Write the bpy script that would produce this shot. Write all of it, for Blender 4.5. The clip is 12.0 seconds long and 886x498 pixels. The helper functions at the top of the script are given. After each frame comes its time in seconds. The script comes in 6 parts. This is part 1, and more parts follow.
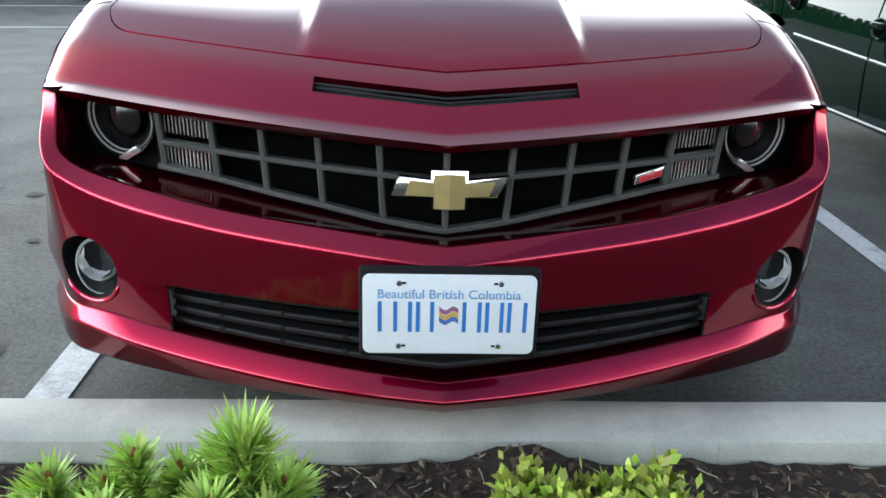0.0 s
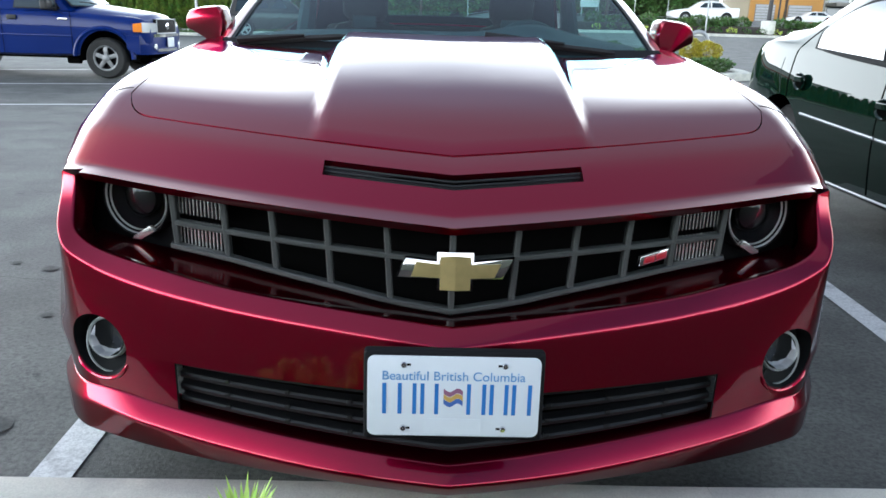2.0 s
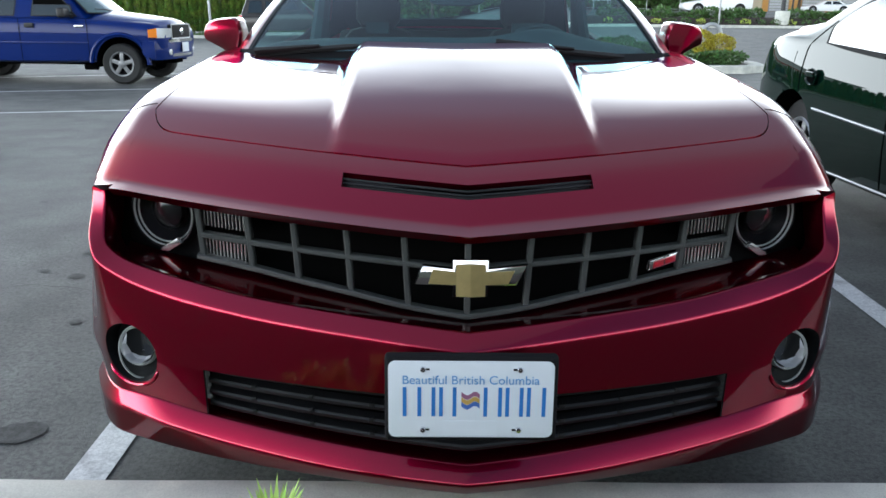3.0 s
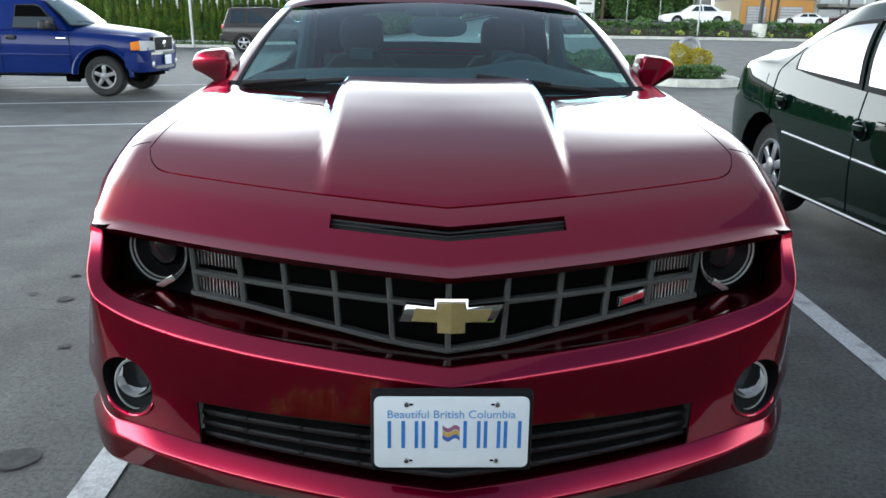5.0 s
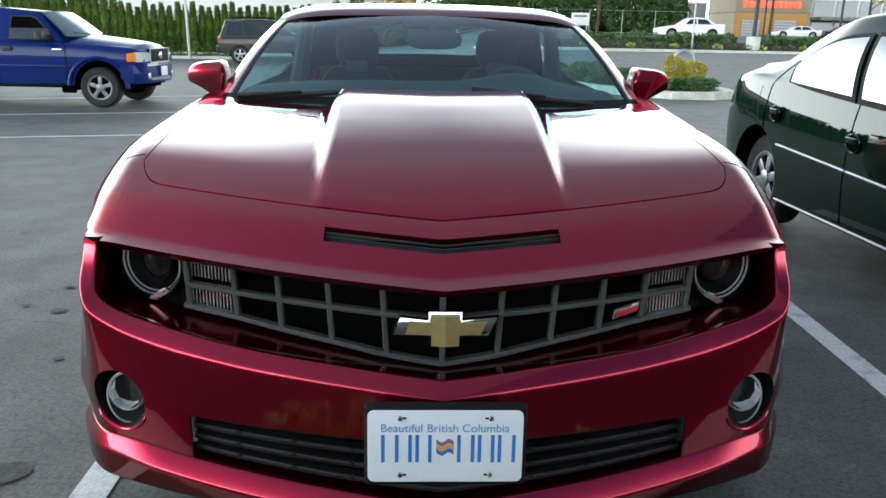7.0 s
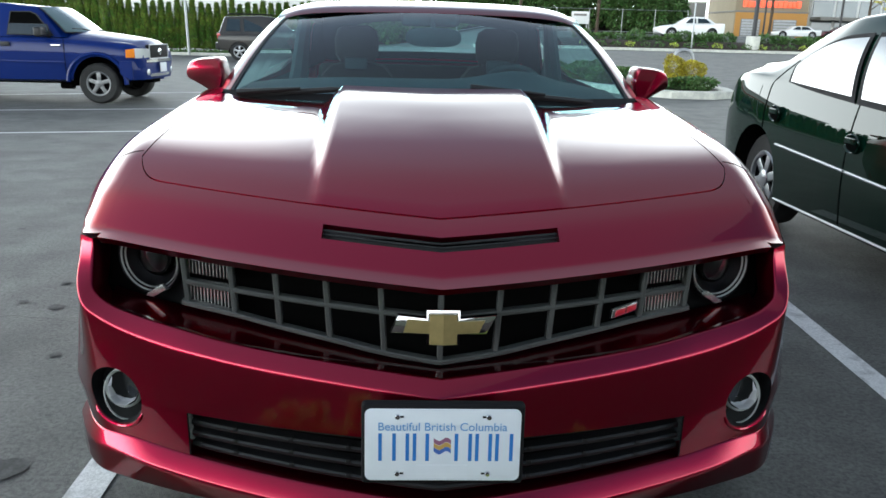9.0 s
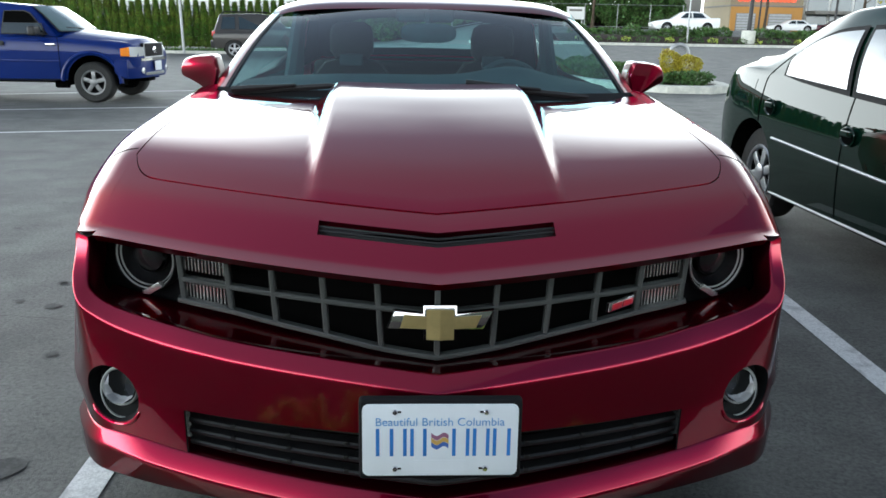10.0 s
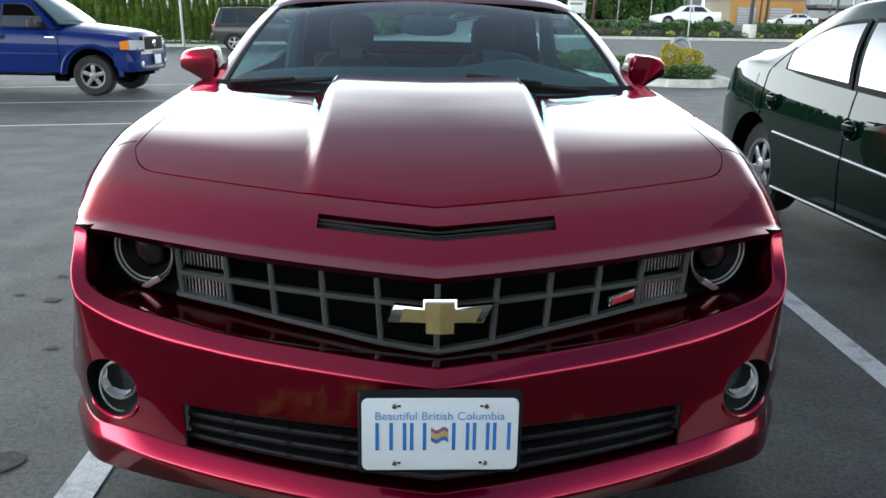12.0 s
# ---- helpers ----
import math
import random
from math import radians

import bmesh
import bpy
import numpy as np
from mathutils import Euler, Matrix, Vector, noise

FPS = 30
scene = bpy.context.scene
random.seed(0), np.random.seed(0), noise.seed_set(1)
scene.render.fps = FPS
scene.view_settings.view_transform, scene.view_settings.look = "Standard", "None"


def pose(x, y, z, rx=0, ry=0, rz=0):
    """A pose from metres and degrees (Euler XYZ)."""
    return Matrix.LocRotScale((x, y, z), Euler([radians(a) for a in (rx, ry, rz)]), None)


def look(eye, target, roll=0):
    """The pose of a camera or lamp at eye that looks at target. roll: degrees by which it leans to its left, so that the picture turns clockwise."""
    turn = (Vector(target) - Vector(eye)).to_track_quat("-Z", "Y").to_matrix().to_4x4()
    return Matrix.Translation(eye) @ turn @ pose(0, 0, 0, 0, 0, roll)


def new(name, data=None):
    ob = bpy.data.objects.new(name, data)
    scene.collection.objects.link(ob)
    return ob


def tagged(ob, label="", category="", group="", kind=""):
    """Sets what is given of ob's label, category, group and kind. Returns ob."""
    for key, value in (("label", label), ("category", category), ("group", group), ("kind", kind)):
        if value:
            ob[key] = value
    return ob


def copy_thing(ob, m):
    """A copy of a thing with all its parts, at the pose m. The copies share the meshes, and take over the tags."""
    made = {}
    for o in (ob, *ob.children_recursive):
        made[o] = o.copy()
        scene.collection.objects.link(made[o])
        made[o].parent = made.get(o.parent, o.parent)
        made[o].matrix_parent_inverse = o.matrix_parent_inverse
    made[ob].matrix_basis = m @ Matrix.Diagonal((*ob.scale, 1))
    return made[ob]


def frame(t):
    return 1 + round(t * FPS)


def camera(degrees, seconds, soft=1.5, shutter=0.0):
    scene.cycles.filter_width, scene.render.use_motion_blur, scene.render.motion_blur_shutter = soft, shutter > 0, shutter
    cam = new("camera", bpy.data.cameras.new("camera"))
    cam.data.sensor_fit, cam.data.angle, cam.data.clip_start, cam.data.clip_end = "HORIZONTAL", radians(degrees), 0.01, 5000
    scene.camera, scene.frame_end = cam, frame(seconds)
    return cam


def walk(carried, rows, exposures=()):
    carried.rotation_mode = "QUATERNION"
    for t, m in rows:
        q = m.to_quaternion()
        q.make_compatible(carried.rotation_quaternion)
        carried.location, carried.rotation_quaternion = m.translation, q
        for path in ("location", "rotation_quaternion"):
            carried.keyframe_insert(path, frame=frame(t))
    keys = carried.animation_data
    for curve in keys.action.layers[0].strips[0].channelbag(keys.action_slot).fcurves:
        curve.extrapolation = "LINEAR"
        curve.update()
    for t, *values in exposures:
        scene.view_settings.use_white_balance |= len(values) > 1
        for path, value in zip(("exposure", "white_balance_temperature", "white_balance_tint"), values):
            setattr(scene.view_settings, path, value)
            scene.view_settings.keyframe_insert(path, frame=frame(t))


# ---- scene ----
cam = camera(60.0, 12.0, soft=1.6)
ROWS = [
    (0.0, -0.0772, -1.4499, 1.0559, -2.195, -22.008, -1.794),
    (0.5, -0.0671, -1.4550, 1.0421, -1.872, -21.216, -2.952),
    (1.0, -0.0672, -1.4523, 1.0601, -1.174, -19.318, -1.828),
    (1.5, -0.0671, -1.4566, 1.0735, -0.834, -18.327, -1.685),
    (2.0, -0.0645, -1.4610, 1.0795, -1.190, -16.693, -1.765),
    (2.5, -0.0671, -1.4757, 1.0956, -0.951, -16.906, -0.204),
    (3.0, -0.0674, -1.5111, 1.1184, -0.379, -16.938, -0.572),
    (5.0, -0.0693, -1.5880, 1.2133, -1.656, -16.334, -0.954),
    (5.5, -0.0729, -1.5922, 1.2188, -1.208, -15.405, -0.859),
    (6.0, -0.0706, -1.5898, 1.2159, -1.377, -15.197, -0.937),
    (6.5, -0.0691, -1.5856, 1.2167, -1.613, -15.443, -1.041),
    (7.0, -0.0657, -1.5851, 1.2163, -1.949, -15.492, -1.085),
    (9.0, -0.0652, -1.5809, 1.2156, -1.970, -15.639, -1.402),
    (9.5, -0.0653, -1.5817, 1.2136, -1.950, -15.662, -1.330),
    (10.0, -0.0627, -1.5803, 1.2118, -2.293, -15.874, -1.015),
    (10.5, -0.0618, -1.5749, 1.2100, -2.483, -16.182, -1.195),
    (11.0, -0.0604, -1.5732, 1.2104, -2.548, -16.303, -0.988),
    (11.5, -0.0599, -1.5721, 1.2105, -2.514, -16.163, -1.047),
    (12.0, -0.0617, -1.5724, 1.2082, -2.263, -16.313, -1.053),
]
walk(cam, [(t, pose(x, y, z, 90 + pitch, roll, yaw)) for t, x, y, z, yaw, pitch, roll in ROWS],
     exposures=((0.0, 1.48, 6850, 4), (1.5, 1.45, 6600, 5), (2.2, 1.18, 6600, 5), (3.0, 1.02, 6650, 5), (5.5, 1.05, 6850, 4), (9.0, 1.02, 6900, 3), (12.0, 0.96, 6850, 4)))

# ---- sky and sun ----
SUN_AZ, SUN_EL = 58.0, 34.0      # degrees left of straight ahead, degrees up
world = bpy.data.worlds.new("world")
scene.world = world
world.use_nodes = True
wn = world.node_tree
sky = wn.nodes.new("ShaderNodeTexSky")
sky.sky_type = "NISHITA"
sky.sun_disc = False
sky.sun_elevation, sky.sun_rotation = radians(SUN_EL), radians(-SUN_AZ)
sky.altitude, sky.air_density, sky.dust_density, sky.ozone_density = 50, 1.0, 0.3, 1.8
# white cloud low in the sky all round, thinning out overhead
sky_at = wn.nodes.new("ShaderNodeTexCoord")
sky_xyz = wn.nodes.new("ShaderNodeSeparateXYZ")
wn.links.new(sky_at.outputs["Generated"], sky_xyz.inputs[0])
sky_noise = wn.nodes.new("ShaderNodeTexNoise")
sky_noise.inputs["Scale"].default_value, sky_noise.inputs["Detail"].default_value = 2.2, 6.0
wn.links.new(sky_at.outputs["Generated"], sky_noise.inputs["Vector"])
sky_sum = wn.nodes.new("ShaderNodeMath")
sky_sum.operation = "MULTIPLY_ADD"
sky_sum.inputs[1].default_value = -0.18
wn.links.new(sky_noise.outputs[0], sky_sum.inputs[0])
wn.links.new(sky_xyz.outputs[2], sky_sum.inputs[2])
sky_cover = wn.nodes.new("ShaderNodeMapRange")
sky_cover.interpolation_type = "SMOOTHSTEP"
for i, v in ((1, 0.44), (2, 0.11), (3, 0.0), (4, 1.0)):
    sky_cover.inputs[i].default_value = v
wn.links.new(sky_sum.outputs[0], sky_cover.inputs[0])
sky_mix = wn.nodes.new("ShaderNodeMix")
sky_mix.data_type = "RGBA"
CLOUD = 36.0
wn.links.new(sky_cover.outputs[0], sky_mix.inputs[0])
# the cloud is brighter on the side of the veiled sun
sky_side = wn.nodes.new("ShaderNodeVectorMath")
sky_side.operation = "DOT_PRODUCT"
sky_side.inputs[1].default_value = (-math.sin(radians(SUN_AZ)), math.cos(radians(SUN_AZ)), 0.0)
wn.links.new(sky_at.outputs["Generated"], sky_side.inputs[0])
sky_glow = wn.nodes.new("ShaderNodeMapRange")
for i, v in ((1, -1.0), (2, 1.0), (3, 0.5), (4, 1.5)):
    sky_glow.inputs[i].default_value = v
wn.links.new(sky_side.outputs["Value"], sky_glow.inputs[0])
sky_cloud = wn.nodes.new("ShaderNodeVectorMath")
sky_cloud.operation = "SCALE"
sky_cloud.inputs[0].default_value = (CLOUD * 0.90, CLOUD * 0.98, CLOUD * 1.09)
wn.links.new(sky_glow.outputs[0], sky_cloud.inputs["Scale"])
wn.links.new(sky_cloud.outputs[0], sky_mix.inputs[7])
wn.links.new(sky.outputs[0], sky_mix.inputs[6])
wn.links.new(sky_mix.outputs[2], wn.nodes["Background"].inputs[0])
wn.nodes["Background"].inputs[1].default_value = 0.086
sun_data = bpy.data.lights.new("sun", "SUN")
sun_data.energy, sun_data.angle, sun_data.color = 0.3, radians(170), (1.0, 0.98, 0.96)
sun = new("sun", sun_data)
az, el = radians(SUN_AZ), radians(SUN_EL)
sun_way = Vector((-math.sin(az) * math.cos(el), math.cos(az) * math.cos(el), math.sin(el)))
sun.matrix_world = look(tuple(sun_way * 60), (0, 0, 0))


# ---- materials ----
def material(name, color=(0.5, 0.5, 0.5), rough=0.5, metal=0.0, coat=0.0, spec=0.5, vary=0.0, scale=8.0,
             grain=0.0, grain_scale=200.0, bump=0.0, bump_scale=60.0, coat_rough=0.03, second=None, mix_lo=0.45, mix_hi=0.6,
             per_object=0.0, trans=0.0, ior=1.45, coat_ior=1.5, tint=None, emit=None, emit_strength=1.0, alpha=1.0, per_island=0.0):
    """A Principled material with stains at one scale, grain at another, and fine relief."""
    m = bpy.data.materials.new(name)
    m.use_nodes = True
    nt = m.node_tree
    p = nt.nodes["Principled BSDF"]
    p.inputs["Roughness"].default_value = rough
    p.inputs["Metallic"].default_value = metal
    p.inputs["Coat Weight"].default_value = coat
    p.inputs["Coat Roughness"].default_value = coat_rough
    p.inputs["Coat IOR"].default_value = coat_ior
    if tint:
        p.inputs["Specular Tint"].default_value = (*tint, 1)
    p.inputs["Specular IOR Level"].default_value = spec
    p.inputs["Transmission Weight"].default_value = trans
    p.inputs["IOR"].default_value = ior
    p.inputs["Alpha"].default_value = alpha
    if emit:
        p.inputs["Emission Color"].default_value = (*emit, 1)
        p.inputs["Emission Strength"].default_value = emit_strength
    tc = nt.nodes.new("ShaderNodeTexCoord")
    out = None

    def noise_tex(s, detail=6.0, rough_=0.6):
        n = nt.nodes.new("ShaderNodeTexNoise")
        n.inputs["Scale"].default_value = s
        n.inputs["Detail"].default_value = detail
        n.inputs["Roughness"].default_value = rough_
        nt.links.new(tc.outputs["Object"], n.inputs["Vector"])
        return n

    def mixer(kind, a, b, f):
        x = nt.nodes.new("ShaderNodeMix")
        x.data_type, x.blend_type = "RGBA", kind
        for sock, v in ((x.inputs[6], a), (x.inputs[7], b)):
            if isinstance(v, tuple):
                sock.default_value = (*v, 1)
            else:
                nt.links.new(v, sock)
        if isinstance(f, float):
            x.inputs[0].default_value = f
        else:
            nt.links.new(f, x.inputs[0])
        return x.outputs[2]

    def ramp(src, lo, hi, a=0.0, b=1.0):
        r = nt.nodes.new("ShaderNodeMapRange")
        r.inputs[1].default_value, r.inputs[2].default_value = lo, hi
        r.inputs[3].default_value, r.inputs[4].default_value = a, b
        nt.links.new(src, r.inputs[0])
        return r.outputs[0]

    out = color
    if second:
        out = mixer("MIX", out, second, ramp(noise_tex(scale).outputs[0], mix_lo, mix_hi))
    if vary:
        out = mixer("MULTIPLY", out, (1 - vary, 1 - vary, 1 - vary), ramp(noise_tex(scale * 0.6, 8).outputs[0], 0.35, 0.7))
    if grain:
        g = noise_tex(grain_scale, 3, 0.8)
        out = mixer("MULTIPLY", out, (1 - grain, 1 - grain, 1 - grain), ramp(g.outputs[0], 0.4, 0.65))
    for amount, node_name, idx in ((per_object, "ShaderNodeObjectInfo", "Random"), (per_island, "ShaderNodeNewGeometry", "Random Per Island")):
        if amount:
            oi = nt.nodes.new(node_name)
            hsv = nt.nodes.new("ShaderNodeHueSaturation")
            nt.links.new(ramp(oi.outputs[idx], 0, 1, 1 - amount, 1 + amount), hsv.inputs["Value"])
            nt.links.new(ramp(oi.outputs[idx], 0, 1, 0.5 - amount * 0.06, 0.5 + amount * 0.06), hsv.inputs["Hue"])
            if isinstance(out, tuple):
                hsv.inputs["Color"].default_value = (*out, 1)
            else:
                nt.links.new(out, hsv.inputs["Color"])
            out = hsv.outputs[0]
    if isinstance(out, tuple):
        p.inputs["Base Color"].default_value = (*out, 1)
    else:
        nt.links.new(out, p.inputs["Base Color"])
    if bump:
        b = nt.nodes.new("ShaderNodeBump")
        b.inputs["Strength"].default_value = min(1.0, bump)
        b.inputs["Distance"].default_value = 0.6 / bump_scale
        nt.links.new(noise_tex(bump_scale, 6, 0.7).outputs[0], b.inputs["Height"])
        nt.links.new(b.outputs[0], p.inputs["Normal"])
    return m


PAINT = material("red_paint", (0.38, 0.0025, 0.034), 0.28, 1.0, coat=1.0, coat_ior=1.47, coat_rough=0.025, spec=0.2, tint=(0.08, 0.06, 0.2), grain=0.12, grain_scale=900)
BLACK_PLASTIC = material("black_plastic", (0.012, 0.012, 0.013), 0.5, bump=0.1, bump_scale=900)
GRILLE_GREY = material("grille_grey", (0.06, 0.066, 0.064), 0.38, 0.0, vary=0.2, scale=30, bump=0.08, bump_scale=700)
# near-black in place of shade in openings; also for seams, liners, undersides
SHADE_AND_SEAM = material("shade_and_seam", (0.004, 0.004, 0.004), 1.0, spec=0.0)
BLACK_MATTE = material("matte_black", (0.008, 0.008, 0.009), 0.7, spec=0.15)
RIBBED = material("ribbed_lamp", (0.45, 0.45, 0.44), 0.25, 0.8)
HALO = material("lamp_ring", (0.45, 0.47, 0.46), 0.3, 0.2)
CHROME = material("chrome", (0.75, 0.75, 0.77), 0.08, 1.0)
GOLD = material("gold_inlay", (0.66, 0.52, 0.24), 0.3, 0.9, vary=0.15, scale=60, bump=0.06, bump_scale=500)
FOG_CHROME = material("fog_chrome", (0.86, 0.86, 0.88), 0.3, 0.6, coat=0.5)
PLATE_TEXT = material("plate_text", (0.12, 0.32, 0.6), 0.45)
LAMP_DARK = material("lamp_housing", (0.005, 0.005, 0.006), 0.5, spec=0.1)
SMOKED = material("lamp_bowl", (0.012, 0.013, 0.014), 0.12, 0.0, spec=0.3, coat=0.1)
RUBBER = material("rubber", (0.018, 0.018, 0.018), 0.75, vary=0.3, scale=20, bump=0.2, bump_scale=150)
WHEEL = material("alloy_wheel", (0.42, 0.43, 0.45), 0.32, 0.9, vary=0.25, scale=12)
DULL_WHEEL = material("dull_alloy", (0.26, 0.265, 0.27), 0.42, 0.7, vary=0.4, scale=14)
PLATE_WHITE = material("plate_white", (0.72, 0.76, 0.8), 0.35, vary=0.05, scale=14)
PLATE_BLUE = material("plate_blue", (0.03, 0.18, 0.5), 0.4)
BADGE_RED = material("badge_red", (0.45, 0.015, 0.03), 0.3, coat=0.8)
GLASS = material("car_glass", (0.48, 0.92, 0.95), 0.01, trans=1.0, ior=1.001, spec=0.5, coat=0.75, coat_rough=0.0, coat_ior=1.5)
CLEAR = material("lens_glass", (0.95, 0.95, 0.95), 0.02, trans=1.0, ior=1.001, spec=0.1, coat=0.03, coat_rough=0.0)
CABIN_GLASS = material("cabin_glass", (0.30, 0.56, 0.56), 0.01, trans=1.0, ior=1.001, spec=0.5, coat=0.55, coat_rough=0.0, coat_ior=1.5)
INTERIOR = material("dark_interior", (0.026, 0.044, 0.05), 0.8, spec=0.06, vary=0.2, scale=10, bump=0.1, bump_scale=300)
SEAT = material("seat_fabric", (0.02, 0.021, 0.018), 0.9, spec=0.03, vary=0.2, scale=14, bump=0.2, bump_scale=250)
ASPHALT = material("asphalt", (0.155, 0.16, 0.151), 0.72, spec=0.4, second=(0.095, 0.099, 0.094), scale=2.6, vary=0.32, grain=0.55, grain_scale=60, bump=0.8, bump_scale=110, mix_lo=0.4, mix_hi=0.65)
LINE_PAINT = material("line_paint", (0.74, 0.75, 0.74), 0.75, second=(0.34, 0.345, 0.345), scale=9, mix_lo=0.52, mix_hi=0.75, grain=0.35, grain_scale=120, bump=0.35, bump_scale=140)
CONCRETE = material("kerb_concrete", (0.66, 0.655, 0.58), 0.9, second=(0.54, 0.54, 0.49), scale=5, vary=0.16, grain=0.18, grain_scale=220, bump=0.3, bump_scale=160)
SOIL = material("bark_soil", (0.045, 0.03, 0.022), 0.95, second=(0.09, 0.062, 0.045), scale=22, vary=0.4, grain=0.5, grain_scale=150, bump=1.0, bump_scale=60, mix_lo=0.5, mix_hi=0.7)


# ---- mesh helpers ----
def part(name, bm, mat, parent=None, label="", smooth=True, sharp=40):
    me = bpy.data.meshes.new(name)
    bm.normal_update()
    bm.to_mesh(me)
    bm.free()
    ob = new(name, me)
    for m in (mat if isinstance(mat, (list, tuple)) else [mat]):
        me.materials.append(m)
    if smooth:
        me.shade_smooth()
        me.set_sharp_from_angle(angle=radians(sharp))
    if parent is not None:
        ob.parent = parent
    if label:
        ob["label"] = label
    return ob


def thing(name, m, label, category, group="", kind=""):
    e = new(name)
    e.matrix_world = m
    e.empty_display_size = 0.2
    return tagged(e, label, category, group, kind)


def grid(fn, us, vs, keep=None, bm=None, weld=True, flip=False):
    """A sheet of quads over the parameters us x vs; keep(u, v) of a cell's middle says which cells stay."""
    bm = bm or bmesh.new()
    vt = [[bm.verts.new(fn(u, v)) for v in vs] for u in us]
    for i in range(len(us) - 1):
        for j in range(len(vs) - 1):
            if keep and not keep((us[i] + us[i + 1]) / 2, (vs[j] + vs[j + 1]) / 2):
                continue
            q = (vt[i][j], vt[i + 1][j], vt[i + 1][j + 1], vt[i][j + 1])
            bm.faces.new(q[::-1] if flip else q)
    for v in [v for v in bm.verts if not v.link_faces]:
        bm.verts.remove(v)
    return bm


def thick(bm, d):
    """Gives a sheet a thickness d against its normals."""
    bm.normal_update()
    bmesh.ops.solidify(bm, geom=list(bm.faces), thickness=d)
    return bm


def box(bm, c, s, bevel=0.0, seg=2, m=None):
    made = bmesh.ops.create_cube(bm, size=1.0)["verts"]
    for v in made:
        v.co = Vector((v.co.x * s[0], v.co.y * s[1], v.co.z * s[2]))
    if bevel:
        edges = list({e for v in made for e in v.link_edges})
        out = bmesh.ops.bevel(bm, geom=edges, offset=bevel, segments=seg, profile=0.6, affect="EDGES")
        made = list({v for f in out["faces"] for v in f.verts} | {v for v in made if v.is_valid})
    mm = Matrix.Translation(c) @ (m or Matrix.Identity(4))
    for v in made:
        v.co = mm @ v.co
    return bm


def tube(bm, pts, r, seg=8, cap=True, flat=1.0):
    """A pipe along the points; r is one radius or one for each point."""
    pts = [Vector(p) for p in pts]
    rs = r if isinstance(r, (list, tuple)) else [r] * len(pts)
    rings = []
    up = Vector((0, 0, 1))
    for i, p in enumerate(pts):
        d = (pts[min(i + 1, len(pts) - 1)] - pts[max(i - 1, 0)]).normalized()
        a = d.cross(up)
        if a.length < 1e-3:
            a = d.cross(Vector((1, 0, 0)))
        a.normalize()
        b = a.cross(d).normalized()
        rings.append([bm.verts.new(p + (a * math.cos(2 * math.pi * k / seg) + b * math.sin(2 * math.pi * k / seg) * flat) * rs[i]) for k in range(seg)])
    for i in range(len(rings) - 1):
        for k in range(seg):
            bm.faces.new((rings[i][k], rings[i][(k + 1) % seg], rings[i + 1][(k + 1) % seg], rings[i + 1][k]))
    if cap:
        bm.faces.new(rings[0][::-1])
        bm.faces.new(rings[-1])
    return bm


def lathe(bm, profile, seg=32, m=None, close=False):
    """Turns (radius, height) pairs round the z axis, then places them by m."""
    m = m or Matrix.Identity(4)
    rings = [[bm.verts.new(m @ Vector((r * math.cos(2 * math.pi * k / seg), r * math.sin(2 * math.pi * k / seg), h))) for k in range(seg)] for r, h in profile]
    for i in range(len(rings) - 1):
        for k in range(seg):
            bm.faces.new((rings[i][k], rings[i][(k + 1) % seg], rings[i + 1][(k + 1) % seg], rings[i + 1][k]))
    if close:
        bm.faces.new(rings[0][::-1])
        bm.faces.new(rings[-1])
    return bm


def prism(bm, outline, depth, m=None, bevel=0.0):
    """Extrudes an outline in x, z towards -y by depth."""
    m = m or Matrix.Identity(4)
    a = [bm.verts.new(m @ Vector((x, 0, z))) for x, z in outline]
    b = [bm.verts.new(m @ Vector((x, -depth, z))) for x, z in outline]
    n = len(a)
    faces = [bm.faces.new(a[::-1]), bm.faces.new(b)]
    faces += [bm.faces.new((a[i], a[(i + 1) % n], b[(i + 1) % n], b[i])) for i in range(n)]
    bmesh.ops.recalc_face_normals(bm, faces=faces)
    if bevel:
        edges = [e for e in faces[1].edges]
        bmesh.ops.bevel(bm, geom=edges, offset=bevel, segments=2, profile=0.5, affect="EDGES")
    return bm


def smooth01(a, b, x):
    t = min(1.0, max(0.0, (x - a) / (b - a)))
    return t * t * (3 - 2 * t)


def curve(xs, ys):
    """A smooth curve through a few knots (cubic, no overshoot at the ends)."""
    xs, ys = list(xs), list(ys)
    n = len(xs)
    d = []
    for i in range(n):
        if i in (0, n - 1):
            j = min(i, n - 2)
            d.append((ys[j + 1] - ys[j]) / (xs[j + 1] - xs[j]))
        else:
            a, b = (ys[i] - ys[i - 1]) / (xs[i] - xs[i - 1]), (ys[i + 1] - ys[i]) / (xs[i + 1] - xs[i])
            d.append(0.0 if a * b <= 0 else 2 * a * b / (a + b))

    def f(x):
        if x <= xs[0]:
            return ys[0] + d[0] * (x - xs[0])
        if x >= xs[-1]:
            return ys[-1] + d[-1] * (x - xs[-1])
        i = next(k for k in range(n - 1) if x <= xs[k + 1])
        h = xs[i + 1] - xs[i]
        t = (x - xs[i]) / h
        return ((2 * t ** 3 - 3 * t * t + 1) * ys[i] + (t ** 3 - 2 * t * t + t) * h * d[i]
                + (-2 * t ** 3 + 3 * t * t) * ys[i + 1] + (t ** 3 - t * t) * h * d[i + 1])
    return f


def span(a, b, n):
    return [a + (b - a) * i / n for i in range(n + 1)]


def both_sides(xs):
    return sorted({round(-x, 5) for x in xs} | {round(x, 5) for x in xs})


